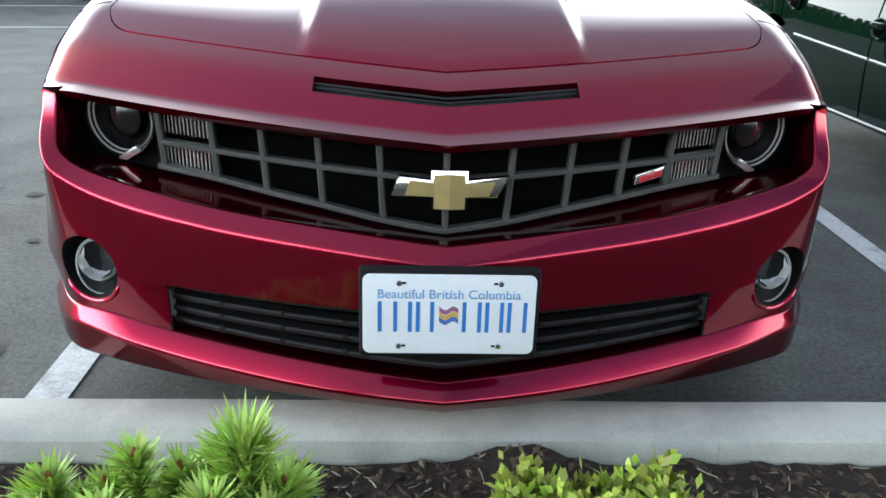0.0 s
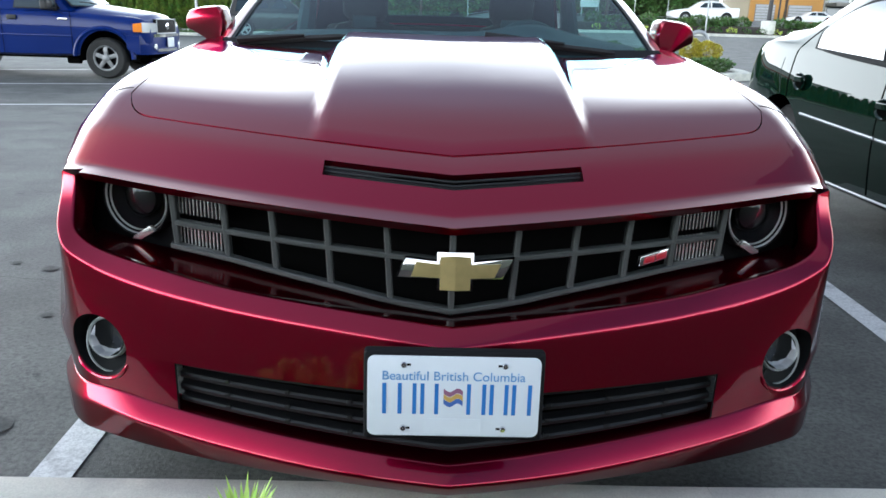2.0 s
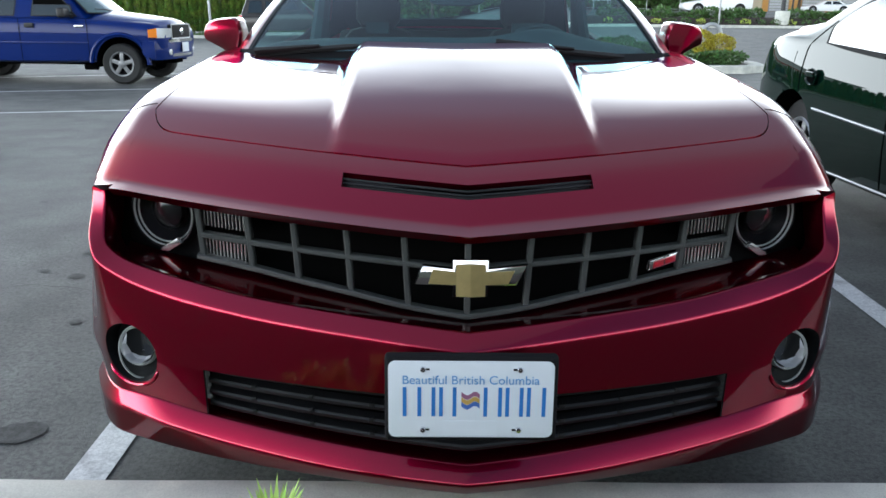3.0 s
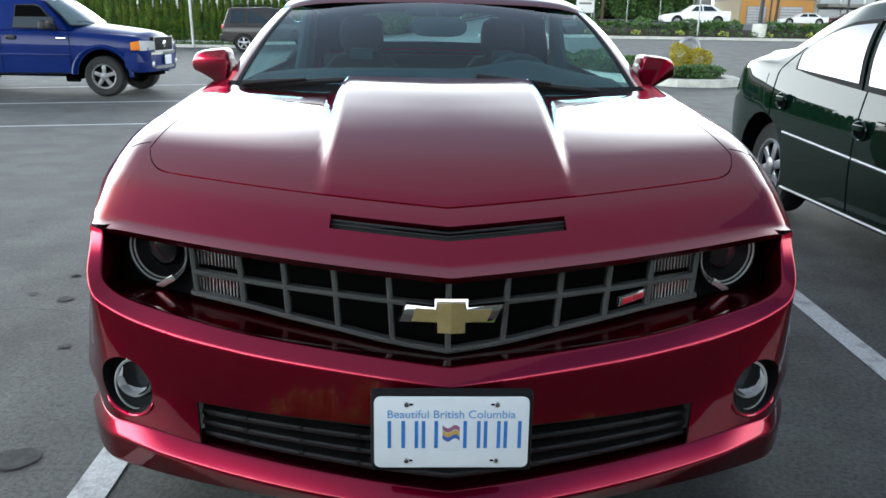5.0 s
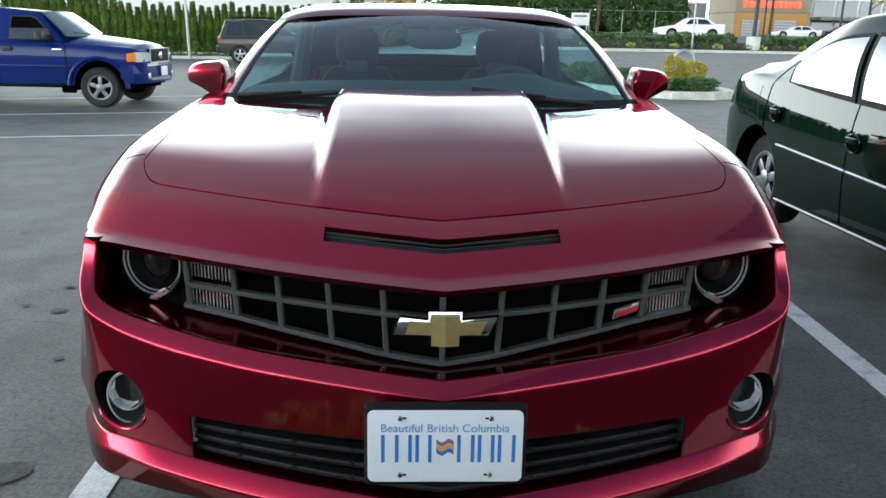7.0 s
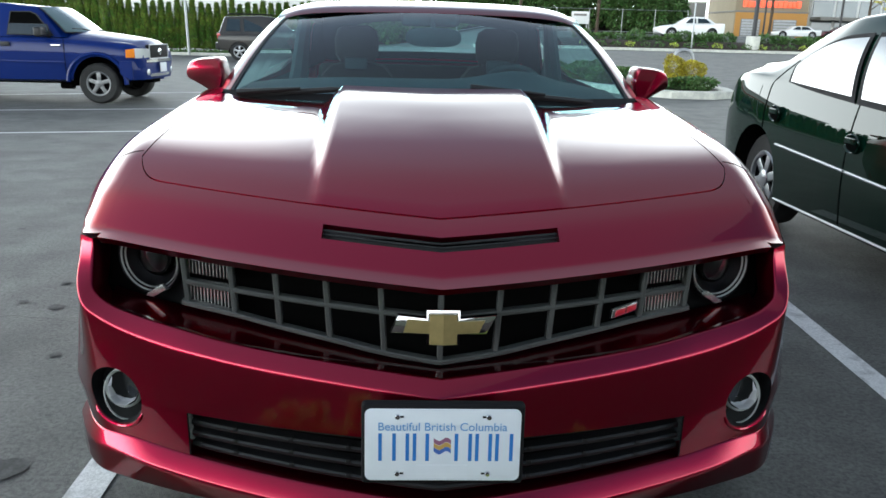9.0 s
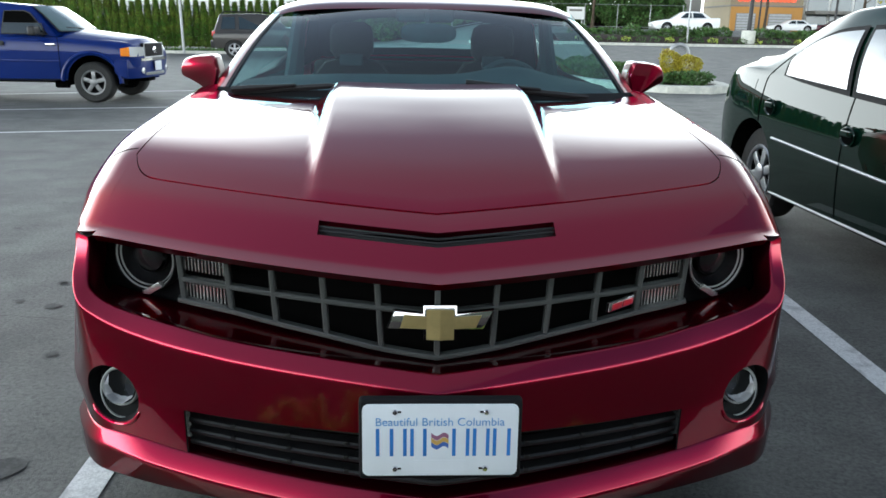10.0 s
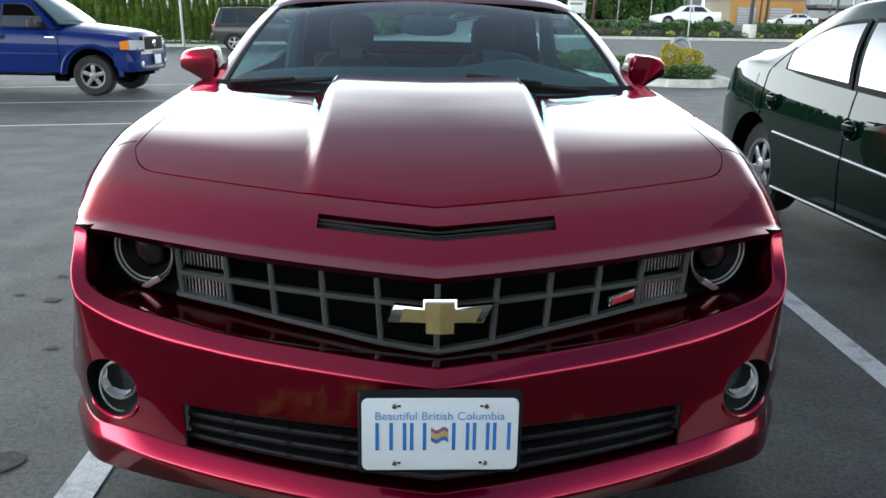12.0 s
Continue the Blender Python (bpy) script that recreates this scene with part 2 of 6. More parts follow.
# ---- ground ----
def rise(x, y):
    """The lot is level; the ground climbs gently towards the street beyond it."""
    g = 0.64 * smooth01(14, 42, y) + 0.95 * smooth01(43.5, 54, y)
    return g * smooth01(-3, 7, x)


def axis_steps(lo, hi):
    s = {0.0}
    v, d = 0.0, 0.5
    while v < hi:
        v += d
        d *= 1.07
        s.add(v)
    v, d = 0.0, 0.5
    while v > lo:
        v -= d
        d *= 1.07
        s.add(v)
    return sorted(s)


gx, gy = axis_steps(-900, 900), axis_steps(-900, 1500)
ground = part("ground", grid(lambda x, y: (x, y, rise(x, y)), gx, gy), ASPHALT)
tagged(ground, "grey weathered asphalt of a parking lot", "asphalt", kind="structure")


def stripe(x0, y0, x1, y1, w, label):
    d = Vector((x1 - x0, y1 - y0, 0))
    n = Vector((-d.y, d.x, 0)).normalized() * w / 2
    k = max(2, int(d.length / 0.4))

    def at(u, v):
        p = Vector((x0, y0, 0)) + d * u + n * v
        return (p.x, p.y, rise(p.x, p.y) + 0.004)
    ob = part("parking_line", grid(at, span(0, 1, k), [-1, 1], flip=True), LINE_PAINT)
    return tagged(ob, label, "road marking", "parking lines", "structure")


stripe(-0.936, 0.03, -0.965, 5.6, 0.1, "worn white parking line on the asphalt")
stripe(1.635, 0.03, 1.80, 3.6, 0.1, "worn white parking line on the asphalt")
stripe(-9.5, 6.12, -1.5, 8.32, 0.07, "long faded white line across the asphalt")
stripe(-11.0, 8.26, -1.5, 11.31, 0.08, "long faded white line across the asphalt")
stripe(-12.0, 10.16, -3.5, 14.24, 0.08, "long faded white line across the asphalt")

# unseen dark wall, added behind the planting bed to darken the coupe's reflections
WALL_DARK = material("dark_wall", (0.045, 0.05, 0.038), 0.9, vary=0.3, scale=0.7, bump=0.3, bump_scale=12)
tagged(part("wall_south", box(bmesh.new(), (0, -8.5, 1.3), (50, 0.4, 2.8), 0.05), WALL_DARK), "unseen dark wall added behind the planting bed to darken reflections", "wall", kind="structure")

# kerb in front of the stalls, cast in lengths
KERB_TOP = [(-0.178, -0.06), (-0.166, 0.09), (-0.158, 0.112), (-0.142, 0.121), (-0.022, 0.122), (-0.008, 0.112), (0.0, -0.02)]
kerb = thing("kerb", pose(0, 0, 0), "pale grey concrete kerb with chipped rounded edges", "kerb", kind="structure")
for k in range(8):
    x0, x1 = -11.43 + 3 * k + 0.0004, -8.43 + 3 * k - 0.0004
    bm = bmesh.new()
    us = span(x0, x1, 24)
    rows_k = [[bm.verts.new((u, y + 0.004 * noise.noise((u * 3, y * 20, 0)), z + 0.003 * noise.noise((u * 4, y * 9, 3)))) for y, z in KERB_TOP] for u in us]
    for i in range(len(us) - 1):
        for j in range(len(KERB_TOP) - 1):
            bm.faces.new((rows_k[i][j], rows_k[i + 1][j], rows_k[i + 1][j + 1], rows_k[i][j + 1]))
    bm.faces.new(rows_k[0][::-1])
    bm.faces.new(rows_k[-1])
    bmesh.ops.recalc_face_normals(bm, faces=list(bm.faces))
    part("kerb_length", bm, CONCRETE, kerb)


def soil_z(x, y):
    return 0.075 + 0.02 * noise.noise((x * 5, y * 5, 0)) + 0.012 * noise.noise((x * 19, y * 19, 5)) \
        + 0.05 * math.exp(-((x - 0.16) / 0.13) ** 2 - ((y + 0.2) / 0.06) ** 2) - 0.03 * smooth01(-0.3, -1.0, y)


# rows beyond -3 lie unseen, added to darken what the coupe's front reflects
soil = part("planting_bed", grid(lambda x, y: (x, y, soil_z(x, y)), span(-12, -4, 20)[:-1] + span(-4, 4, 220) + span(4, 12, 20)[1:], [-14.0, -11.0, -9.0, -7.0, -5.5, -4.2] + [-3.0 + 2.82 * (i / 90) ** 0.8 for i in range(91)]), SOIL)
tagged(soil, "dark brown bark mulch bed beside the kerb", "soil", kind="stuff")

from mathutils.bvhtree import BVHTree

# ---- red coupe: shape of the nose ----
def plan(x):
    """How far the nose curves back at the half-width x."""
    x = abs(x)
    return 0.12 * x + 0.2 * x * x + 6.0 * max(0.0, x - 0.82) ** 2


crown_line = curve((-0.05, -0.03, 0.0, 0.01, 0.025, 0.06, 0.10, 0.18, 0.3, 0.45, 0.6, 0.9, 1.2, 1.5), (0.6975, 0.7005, 0.7062, 0.7125, 0.7235, 0.7475, 0.771, 0.799, 0.835, 0.868, 0.894, 0.934, 0.963, 0.984))
cross_rise = curve((-0.05, 0.1, 0.2, 0.36, 0.6, 1.0, 1.5), (0.058, 0.060, 0.061, 0.060, 0.050, 0.036, 0.03))
bulge_height = curve((0.17, 0.3, 0.45, 0.8, 1.1, 1.5), (0.006, 0.014, 0.022, 0.041, 0.056, 0.058))


wing_edge = curve((0.22, 0.3, 0.4, 0.6, 0.8, 1.0, 1.3), (0.852, 0.876, 0.900, 0.940, 0.958, 0.962, 0.962))


def edge_x(y):
    """Half-width of the wing's rounded upper edge."""
    return wing_edge(min(1.3, max(0.22, y)))


def top_z(x, y):
    """Height of header, hood and wings over the plan."""
    x = abs(x)
    v = max(-0.05, y - plan(x))
    z = crown_line(v) + cross_rise(v) * x * (1 - 0.18 * smooth01(0.3, 0.8, v) * x)
    y = max(y, plan(x) - 0.05)
    z -= 1.0 * max(0.0, x - 0.80) ** 2 * smooth01(0.0, 0.3, v) + (0.012 + 0.022 * smooth01(0.22, 0.4, y)) * max(0.0, (x - edge_x(y) + 0.12) / 0.12) ** 2.6
    back = max(0.0, y - rear_y(x) + 0.17) * (1 - smooth01(0.70, 0.79, x)) * smooth01(0.32, 0.42, x)
    z -= 0.34 * back * back
    if v > 0.172:
        edge = 0.283 + 0.035 * min(1.0, v)
        z += bulge_height(v) * (1 - smooth01(edge, edge + 0.03 + 0.04 * smooth01(0.3, 1.0, v), x)) * smooth01(0.172, 0.19, v) + 0.005 * smooth01(0.2, 0.4, v) * max(0.0, 1 - x / edge)
    return z


def cut_y(x):
    """Front shut line of the hood."""
    x = abs(x)
    return 0.174 + plan(x) + 0.12 * max(0.0, (x - 0.69) / 0.11) ** 3


def rear_y(x):
    return 1.228 + 0.15 * (abs(x) / 0.8) ** 2


def nose(y0, zf, tuck=0.0, fade=0.62, corner=6.0):
    """A line round the nose: y0 before or behind the plan, at the height zf(x), tucked in at its ends."""
    return lambda x: Vector((x * (1 - tuck * smooth01(0.5, 0.95, abs(x))), plan(x) + (corner - 6.0) * max(0.0, abs(x) - 0.82) ** 2 + y0 * (1 - fade * smooth01(0.65, 0.957, abs(x))), zf(abs(x))))


BAND = (0, 0.2, 0.45, 0.507, 0.58, 0.655, 0.73, 0.78, 0.82, 0.86, 0.90, 0.957)


def band_line(xs, zs, off):
    """One edge of the band: along the nose, then turning up beside the lamp and leaning back to the wing's corner."""
    fx, fz = curve(BAND, xs), curve(BAND, zs)

    def at(x):
        a, k = abs(x), 1 if x >= 0 else -1
        z = fz(a)
        return Vector((k * fx(a), plan(fx(a)) + off + (-0.03 - off) * smooth01(0.585, 0.735, z), z))
    return at


line_b = band_line((0, 0.2, 0.45, 0.507, 0.58, 0.655, 0.73, 0.765, 0.792, 0.810, 0.818, 0.824), (0.511, 0.528, 0.547, 0.553, 0.5635, 0.574, 0.587, 0.597, 0.610, 0.626, 0.655, 0.728), -0.09)
line_c = band_line((0, 0.2, 0.45, 0.507, 0.58, 0.655, 0.73, 0.78, 0.815, 0.838, 0.857, 0.864), (0.479, 0.495, 0.513, 0.519, 0.526, 0.537, 0.553, 0.570, 0.587, 0.612, 0.655, 0.733), -0.12)
line_e = nose(-0.132, curve((0, 0.55, 0.8, 0.93), (0.383, 0.381, 0.37, 0.36)), 0.045, 0.0, 4.4)
line_f = nose(-0.13, curve((0, 0.14, 0.34, 0.57, 0.74, 0.86, 0.93), (0.235, 0.243, 0.257, 0.274, 0.285, 0.280, 0.278)), 0.05, 0.0, 6.0)
line_l = nose(-0.162, curve((0, 0.22, 0.46, 0.65, 0.74, 0.86, 0.93), (0.202, 0.207, 0.224, 0.241, 0.247, 0.240, 0.236)), 0.025, 0.25, 6.0)
line_g = nose(-0.13, curve((0, 0.35, 0.6, 0.79, 0.93), (0.162, 0.166, 0.166, 0.166, 0.17)), 0.03, 0.0, 6.0)
grille_low = curve((0, 0.12, 0.25, 0.37, 0.48, 0.6, 0.72, 0.85), (0.500, 0.514, 0.537, 0.555, 0.572, 0.584, 0.597, 0.617))


def fillet(pts, radii, n=4):
    """Rounds the corners of a line of points; always the same number of points."""
    out = [pts[0]]
    for i in range(1, len(pts) - 1):
        p, a, b = pts[i], pts[i - 1], pts[i + 1]
        r = radii[i - 1]
        p0 = p + (a - p).normalized() * min(r, (a - p).length * 0.45)
        p1 = p + (b - p).normalized() * min(r, (b - p).length * 0.45)
        out += [p0 * (1 - t) ** 2 + p * 2 * t * (1 - t) + p1 * t * t for t in span(0, 1, n)]
    return out + [pts[-1]]


def sweep(section, xs, keep=None):
    """A sheet whose cross-section at each x is the list section(x)."""
    cols = [section(x) for x in xs]
    n = len(cols[0])
    return grid(lambda i, j: cols[int(i)][int(j)], list(range(len(xs))), list(range(n)), keep and (lambda i, j: keep((xs[int(i)] + xs[int(i) + 1]) / 2, int(j))))


def round_hole(bm, cx, cz, a, b):
    """Cuts an oval hole, seen along y, and rounds its rim."""
    def q(co):
        return ((co.x - cx) / a) ** 2 + ((co.z - cz) / b) ** 2
    gone = [f for f in bm.faces if q(f.calc_center_median()) < 1]
    bmesh.ops.delete(bm, geom=gone, context="FACES")
    for v in [v for v in bm.verts if v.is_boundary and 0.5 < q(v.co) < 1.7]:
        s = 1 / math.sqrt(q(v.co))
        v.co.x, v.co.z = cx + (v.co.x - cx) * s, cz + (v.co.z - cz) * s
        at = face_tree.ray_cast(Vector((v.co.x, -2, v.co.z)), Vector((0, 1, 0)))[0]
        if at:
            v.co.y = at.y


coupe = thing("coupe", pose(0, 0, 0), "dark metallic red two-door muscle coupe parked nose to the kerb", "car")

# bumper cover: band, face and cheeks
XS = both_sides(span(0, 0.57, 28) + span(0.57, 0.957, 48))


def bumper_section(x):
    b, c, e, f = line_b(x), line_c(x), line_e(x), line_f(x)
    up = smooth01(0.6, 0.66, b.z)
    back = b + Vector((-0.014 * up * (1 if x > 0 else -1), 0.075, -0.012 * (1 - up)))
    pts = fillet([back, b, c, e], (0.008, 0.007), 4)
    return pts[:-1] + [pts[-2].lerp(e, t) for t in span(0, 1, 20)[1:]] + [e.lerp(f, t) for t in span(0, 1, 14)[1:]]


n_face = len(bumper_section(0.0))
bm = sweep(bumper_section, XS, lambda x, j: abs(x) > 0.57 or j < n_face - 15)
face_tree = BVHTree.FromBMesh(bm)
for s in (-1, 1):
    round_hole(bm, 0.757 * s, 0.381, 0.073, 0.071)
bumper = part("bumper_cover", bm, PAINT, coupe, "glossy dark red painted bumper")
bm = sweep(lambda x: [line_f(x) + Vector((0, 0.06, 0.002))] + fillet([line_f(x) + Vector((0, 0.03, 0)), line_f(x), line_l(x), line_g(x), line_g(x) + Vector((0, 0.12, -0.01))], (0.006, 0.008, 0.01), 4), XS)
lip = part("front_lip", bm, PAINT, coupe)

# sloping shelf under the grille
bm = sweep(lambda x: [Vector((x, plan(x) + 0.03, grille_low(abs(x)) - 0.012)), line_b(x) + Vector((0, 0.012, -0.004))], [x for x in XS if abs(x) <= 0.80])
shelf = part("grille_shelf", bm, PAINT, coupe)

# header panel with its slot
VS = [-0.05, -0.048, -0.04, -0.028, -0.015, -0.005, 0.0, 0.004, 0.01, 0.022, 0.04, 0.06, 0.08, 0.10, 0.118, 0.138, 0.154, 0.170]


def header_at(x, v):
    w = (v + 0.05) / 0.220
    y = plan(x) + v + (cut_y(x) - 0.004 - plan(x) - 0.170) * w * w
    return (x, y, top_z(x, y))


HX = both_sides(span(0, 0.272, 16) + span(0.272, 0.8, 34))
bm = grid(header_at, HX, VS, lambda x, v: not (0.06 < v < 0.10 and abs(x) < 0.272))
edge = [e for e in bm.edges if e.is_boundary and not all(abs(v.co.x) > 0.799 for v in e.verts)]
out = bmesh.ops.extrude_edge_only(bm, edges=edge)
for v in [g for g in out["geom"] if isinstance(g, bmesh.types.BMVert)]:
    v.co += Vector((0, 0.022, -0.02)) if v.co.y < plan(v.co.x) + 0.0 else Vector((0, 0.012, -0.022))
bmesh.ops.recalc_face_normals(bm, faces=list(bm.faces))
header = part("header_panel", bm, PAINT, coupe, sharp=50)

# slot insert
bm = sweep(lambda x: [Vector((x, plan(x) + 0.09, top_z(x, plan(x) + 0.06) - 0.012)), Vector((x, plan(x) + 0.12, top_z(x, plan(x) + 0.10) + 0.004))], both_sides(span(0, 0.276, 16)))
part("slot_insert", thick(bm, 0.004), BLACK_PLASTIC, coupe, "black slot insert")
for d in (0.35, 0.68):
    bm = bmesh.new()
    tube(bm, [(x, plan(x) + 0.082 + 0.016 * d, top_z(x, plan(x) + 0.06) * (1 - d) + top_z(x, plan(x) + 0.10) * d - 0.006) for x in both_sides(span(0, 0.274, 14))], 0.0025, 6)
    part("slot_rib", bm, BLACK_PLASTIC, coupe)

# hood
bm = grid(lambda s, t: (s * 0.795, cut_y(s * 0.795) + 0.0025 + (rear_y(s * 0.795) - cut_y(s * 0.795)) * t, top_z(s * 0.795, cut_y(s * 0.795) + 0.0025 + (rear_y(s * 0.795) - cut_y(s * 0.795)) * t)),
          both_sides(span(0, 1, 60)), span(0, 1, 44))
out = bmesh.ops.extrude_edge_only(bm, edges=[e for e in bm.edges if e.is_boundary])
for v in [g for g in out["geom"] if isinstance(g, bmesh.types.BMVert)]:
    v.co.z -= 0.03
bmesh.ops.recalc_face_normals(bm, faces=list(bm.faces))
hood = part("hood", bm, PAINT, coupe, "long glossy red hood with a raised centre bulge", sharp=50)

# black strip under the hood's shut line, standing in for the gap's shade
bm = grid(lambda x, d: (x, cut_y(x) + d, top_z(x, cut_y(x) + d) - 0.012), both_sides(span(0, 0.8, 40)), [-0.018, 0.018])
part("hood_gutter", bm, SHADE_AND_SEAM, coupe)

# wings
AXLE_F, AXLE_R, WHEEL_R = 0.86, 3.68, 0.36


SIDE_Y = 0.46


def side_x(y, z, zt):
    """Half-width of the wing's side at the height z, under its top edge at zt."""
    d = max(0.0, zt - z)
    return edge_x(y) + (0.956 - edge_x(y)) * (1 - math.exp(-d / 0.08)) - 0.085 * smooth01(0.54, 0.22, z)


def wing_top(y):
    out = []
    for k in (0.0, 0.1, 0.22, 0.35, 0.48, 0.6, 0.72, 0.82, 0.9, 0.96, 1.0):
        x = 0.7985 + (edge_x(y) - 0.7985) * k
        yy = max(y, plan(x) - 0.03)
        out.append(Vector((x, yy, top_z(x, yy))))
    return out


def wing_side(y):
    zt = top_z(edge_x(y), y)
    zs = [zt - d for d in (0.0, 0.012, 0.025, 0.04, 0.06, 0.085)] + span(min(0.7, zt - 0.11), 0.2, 14)
    return [Vector((side_x(y, z, zt), y, z)) for z in zs]


WY = span(0.2, 0.6, 30) + span(0.6, 1.55, 30)[1:]
WS = span(SIDE_Y, 0.6, 6) + span(0.6, 1.55, 34)[1:]
ends = [Vector((edge_x(0.22), 0.225, top_z(edge_x(0.22), 0.225)))] + bumper_section(0.957)[9:]
for s in (-1, 1):
    bm = bmesh.new()
    cols = [[Vector((p.x * s, p.y, p.z)) for p in wing_top(y)] for y in WY]
    grid(lambda i, j: cols[int(i)][int(j)], list(range(len(WY))), list(range(11)), bm=bm)
    rim = [cols[0][0].copy()] + [c.copy() for c in cols[0][1:]]
    grid(lambda i, j: rim[int(i)] + Vector((-0.004 * s * j, 0.011 * j, -0.01 * j)), list(range(len(rim))), [0, 1, 2], bm=bm)
    cols = [[Vector((p.x * s, p.y, p.z)) for p in wing_side(y)] for y in WS]
    grid(lambda i, j: cols[int(i)][int(j)], list(range(len(WS))), list(range(len(cols[0]))), bm=bm)
    bmesh.ops.dissolve_degenerate(bm, dist=1e-5, edges=list(bm.edges))
    bmesh.ops.remove_doubles(bm, verts=list(bm.verts), dist=1e-4)
    gone = [f for f in bm.faces if (f.calc_center_median().y - AXLE_F) ** 2 + (f.calc_center_median().z - 0.34) ** 2 < 0.39 ** 2 and f.calc_center_median().z < 0.74]
    bmesh.ops.delete(bm, geom=gone, context="FACES")
    bmesh.ops.recalc_face_normals(bm, faces=list(bm.faces))
    part("front_wing", bm, PAINT, coupe)
    # the bumper wraps round the corner to the wheel arch
    zt = top_z(edge_x(SIDE_Y), SIDE_Y)
    n_e = len(ends)

    def wrap_at(u, j, s=s):
        a = ends[int(j)]
        k = (1 - j / (n_e - 1)) ** 3
        z1 = a.z + (zt - ends[0].z) * k
        b = Vector((side_x(SIDE_Y, z1, zt), SIDE_Y, z1))
        out_ = a.lerp(b, u) + Vector((0.012 * math.sin(math.pi * u) * (1 - k), 0, 0))
        if j == 0:
            out_.x = edge_x(out_.y)
            out_.z = top_z(out_.x, out_.y)
        return (out_.x * s, out_.y, out_.z)
    bm = grid(wrap_at, span(0, 1, 8), list(range(n_e)))
    bmesh.ops.recalc_face_normals(bm, faces=list(bm.faces))
    part("bumper_side", bm, PAINT, coupe)

for s in (-1, 1):
    bm = bmesh.new()
    tube(bm, [(x * s, 0.545 - 0.12 * (x - 0.8), top_z(x, 0.545 - 0.12 * (x - 0.8)) + 0.0004) for x in span(0.805, 0.88, 10)], 0.001, 5)
    part("panel_seam", bm, SHADE_AND_SEAM, coupe)

# body sides, tail
side_top = curve((1.5, 2.2, 3.0, 3.6, 4.2, 4.65), (0.935, 0.96, 0.98, 1.03, 1.03, 0.98))
side_out = curve((1.5, 2.5, 3.5, 4.2, 4.65), (0.955, 0.945, 0.965, 0.93, 0.80))
for s in (-1, 1):
    ys = span(1.552, 4.65, 60)

    def side_at(y, k):
        t = k / 12
        z = side_top(y) * (1 - t) + 0.2 * t
        x = side_out(y) - 0.10 * (1 - min(1.0, t / 0.18)) ** 2 - 0.05 * smooth01(0.6, 1.0, t)
        return (x * s, y, z)
    bm = grid(side_at, ys, list(range(13)))
    gone = [f for f in bm.faces if (f.calc_center_median().y - AXLE_R) ** 2 + (f.calc_center_median().z - 0.34) ** 2 < 0.40 ** 2]
    bmesh.ops.delete(bm, geom=gone, context="FACES")
    part("body_side", bm, PAINT, coupe)
bm = grid(lambda x, y: (x, y, side_top(y) + 0.02 - 0.03 * x * x), span(-0.8, 0.8, 16), span(3.95, 4.66, 8))
part("boot_lid", thick(bm, 0.02), PAINT, coupe)
bm = grid(lambda x, z: (x, 4.66 - 0.18 * (abs(x) / 0.8) ** 3 + 0.03 * math.sin((z - 0.25) * 4), z), span(-0.82, 0.82, 20), span(0.25, 1.0, 10))
part("rear_bumper", thick(bm, 0.02), PAINT, coupe)
bm = box(bmesh.new(), (0, 2.5, 0.24), (1.4, 3.4, 0.05), 0.01)
part("underbody", bm, SHADE_AND_SEAM, coupe)

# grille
# black sheet put in for the shade behind the grille bars
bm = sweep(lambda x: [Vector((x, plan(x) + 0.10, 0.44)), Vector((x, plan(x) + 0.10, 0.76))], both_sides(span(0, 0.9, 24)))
part("grille_backing", thick(bm, 0.01), SHADE_AND_SEAM, coupe, "black sheet for the shade behind the grille")


def grille_bar(pts, w, name="grille_bar"):
    bm = bmesh.new()
    n = len(pts)
    ring = []
    for i, p in enumerate(pts):
        d = (pts[min(i + 1, n - 1)] - pts[max(i - 1, 0)]).normalized()
        a = d.cross(Vector((0, -1, 0))).normalized() * w / 2
        f = Vector((0, 0.022, 0))
        ring.append([bm.verts.new(q) for q in (p - a + f, p - a * 1.0 + f * 0.1, p - a * 0.6, p + a * 0.6, p + a * 1.0 + f * 0.1, p + a + f)])
    for i in range(n - 1):
        for k in range(5):
            bm.faces.new((ring[i][k], ring[i][k + 1], ring[i + 1][k + 1], ring[i + 1][k]))
    bm.faces.new(ring[0])
    bm.faces.new(ring[-1][::-1])
    bmesh.ops.recalc_face_normals(bm, faces=list(bm.faces))
    return part(name, bm, GRILLE_GREY, coupe)


def grille_y(x):
    return plan(x) + 0.012


for x in (0.0, 0.132, -0.132, 0.257, -0.257, 0.375, -0.375, 0.483, -0.483, 0.602, -0.602):
    lo, hi = grille_low(abs(x)), top_z(x, -1) + 0.012
    dx = 0.006 * (1 if x > 0 else -1) * (x != 0)
    grille_bar([Vector((x - dx, grille_y(x), lo)), Vector((x + dx, grille_y(x) + 0.01, hi))], 0.0125)
for s in (-1, 1):
    grille_bar([Vector((x * s, grille_y(x) + 0.004, 0.606 + 0.055 * x)) for x in span(0, 0.602, 12)], 0.012)
    grille_bar([Vector((x * s, grille_y(x) - 0.003, grille_low(x) + 0.003)) for x in span(0.0, 0.61, 12)], 0.012, "grille_frame")

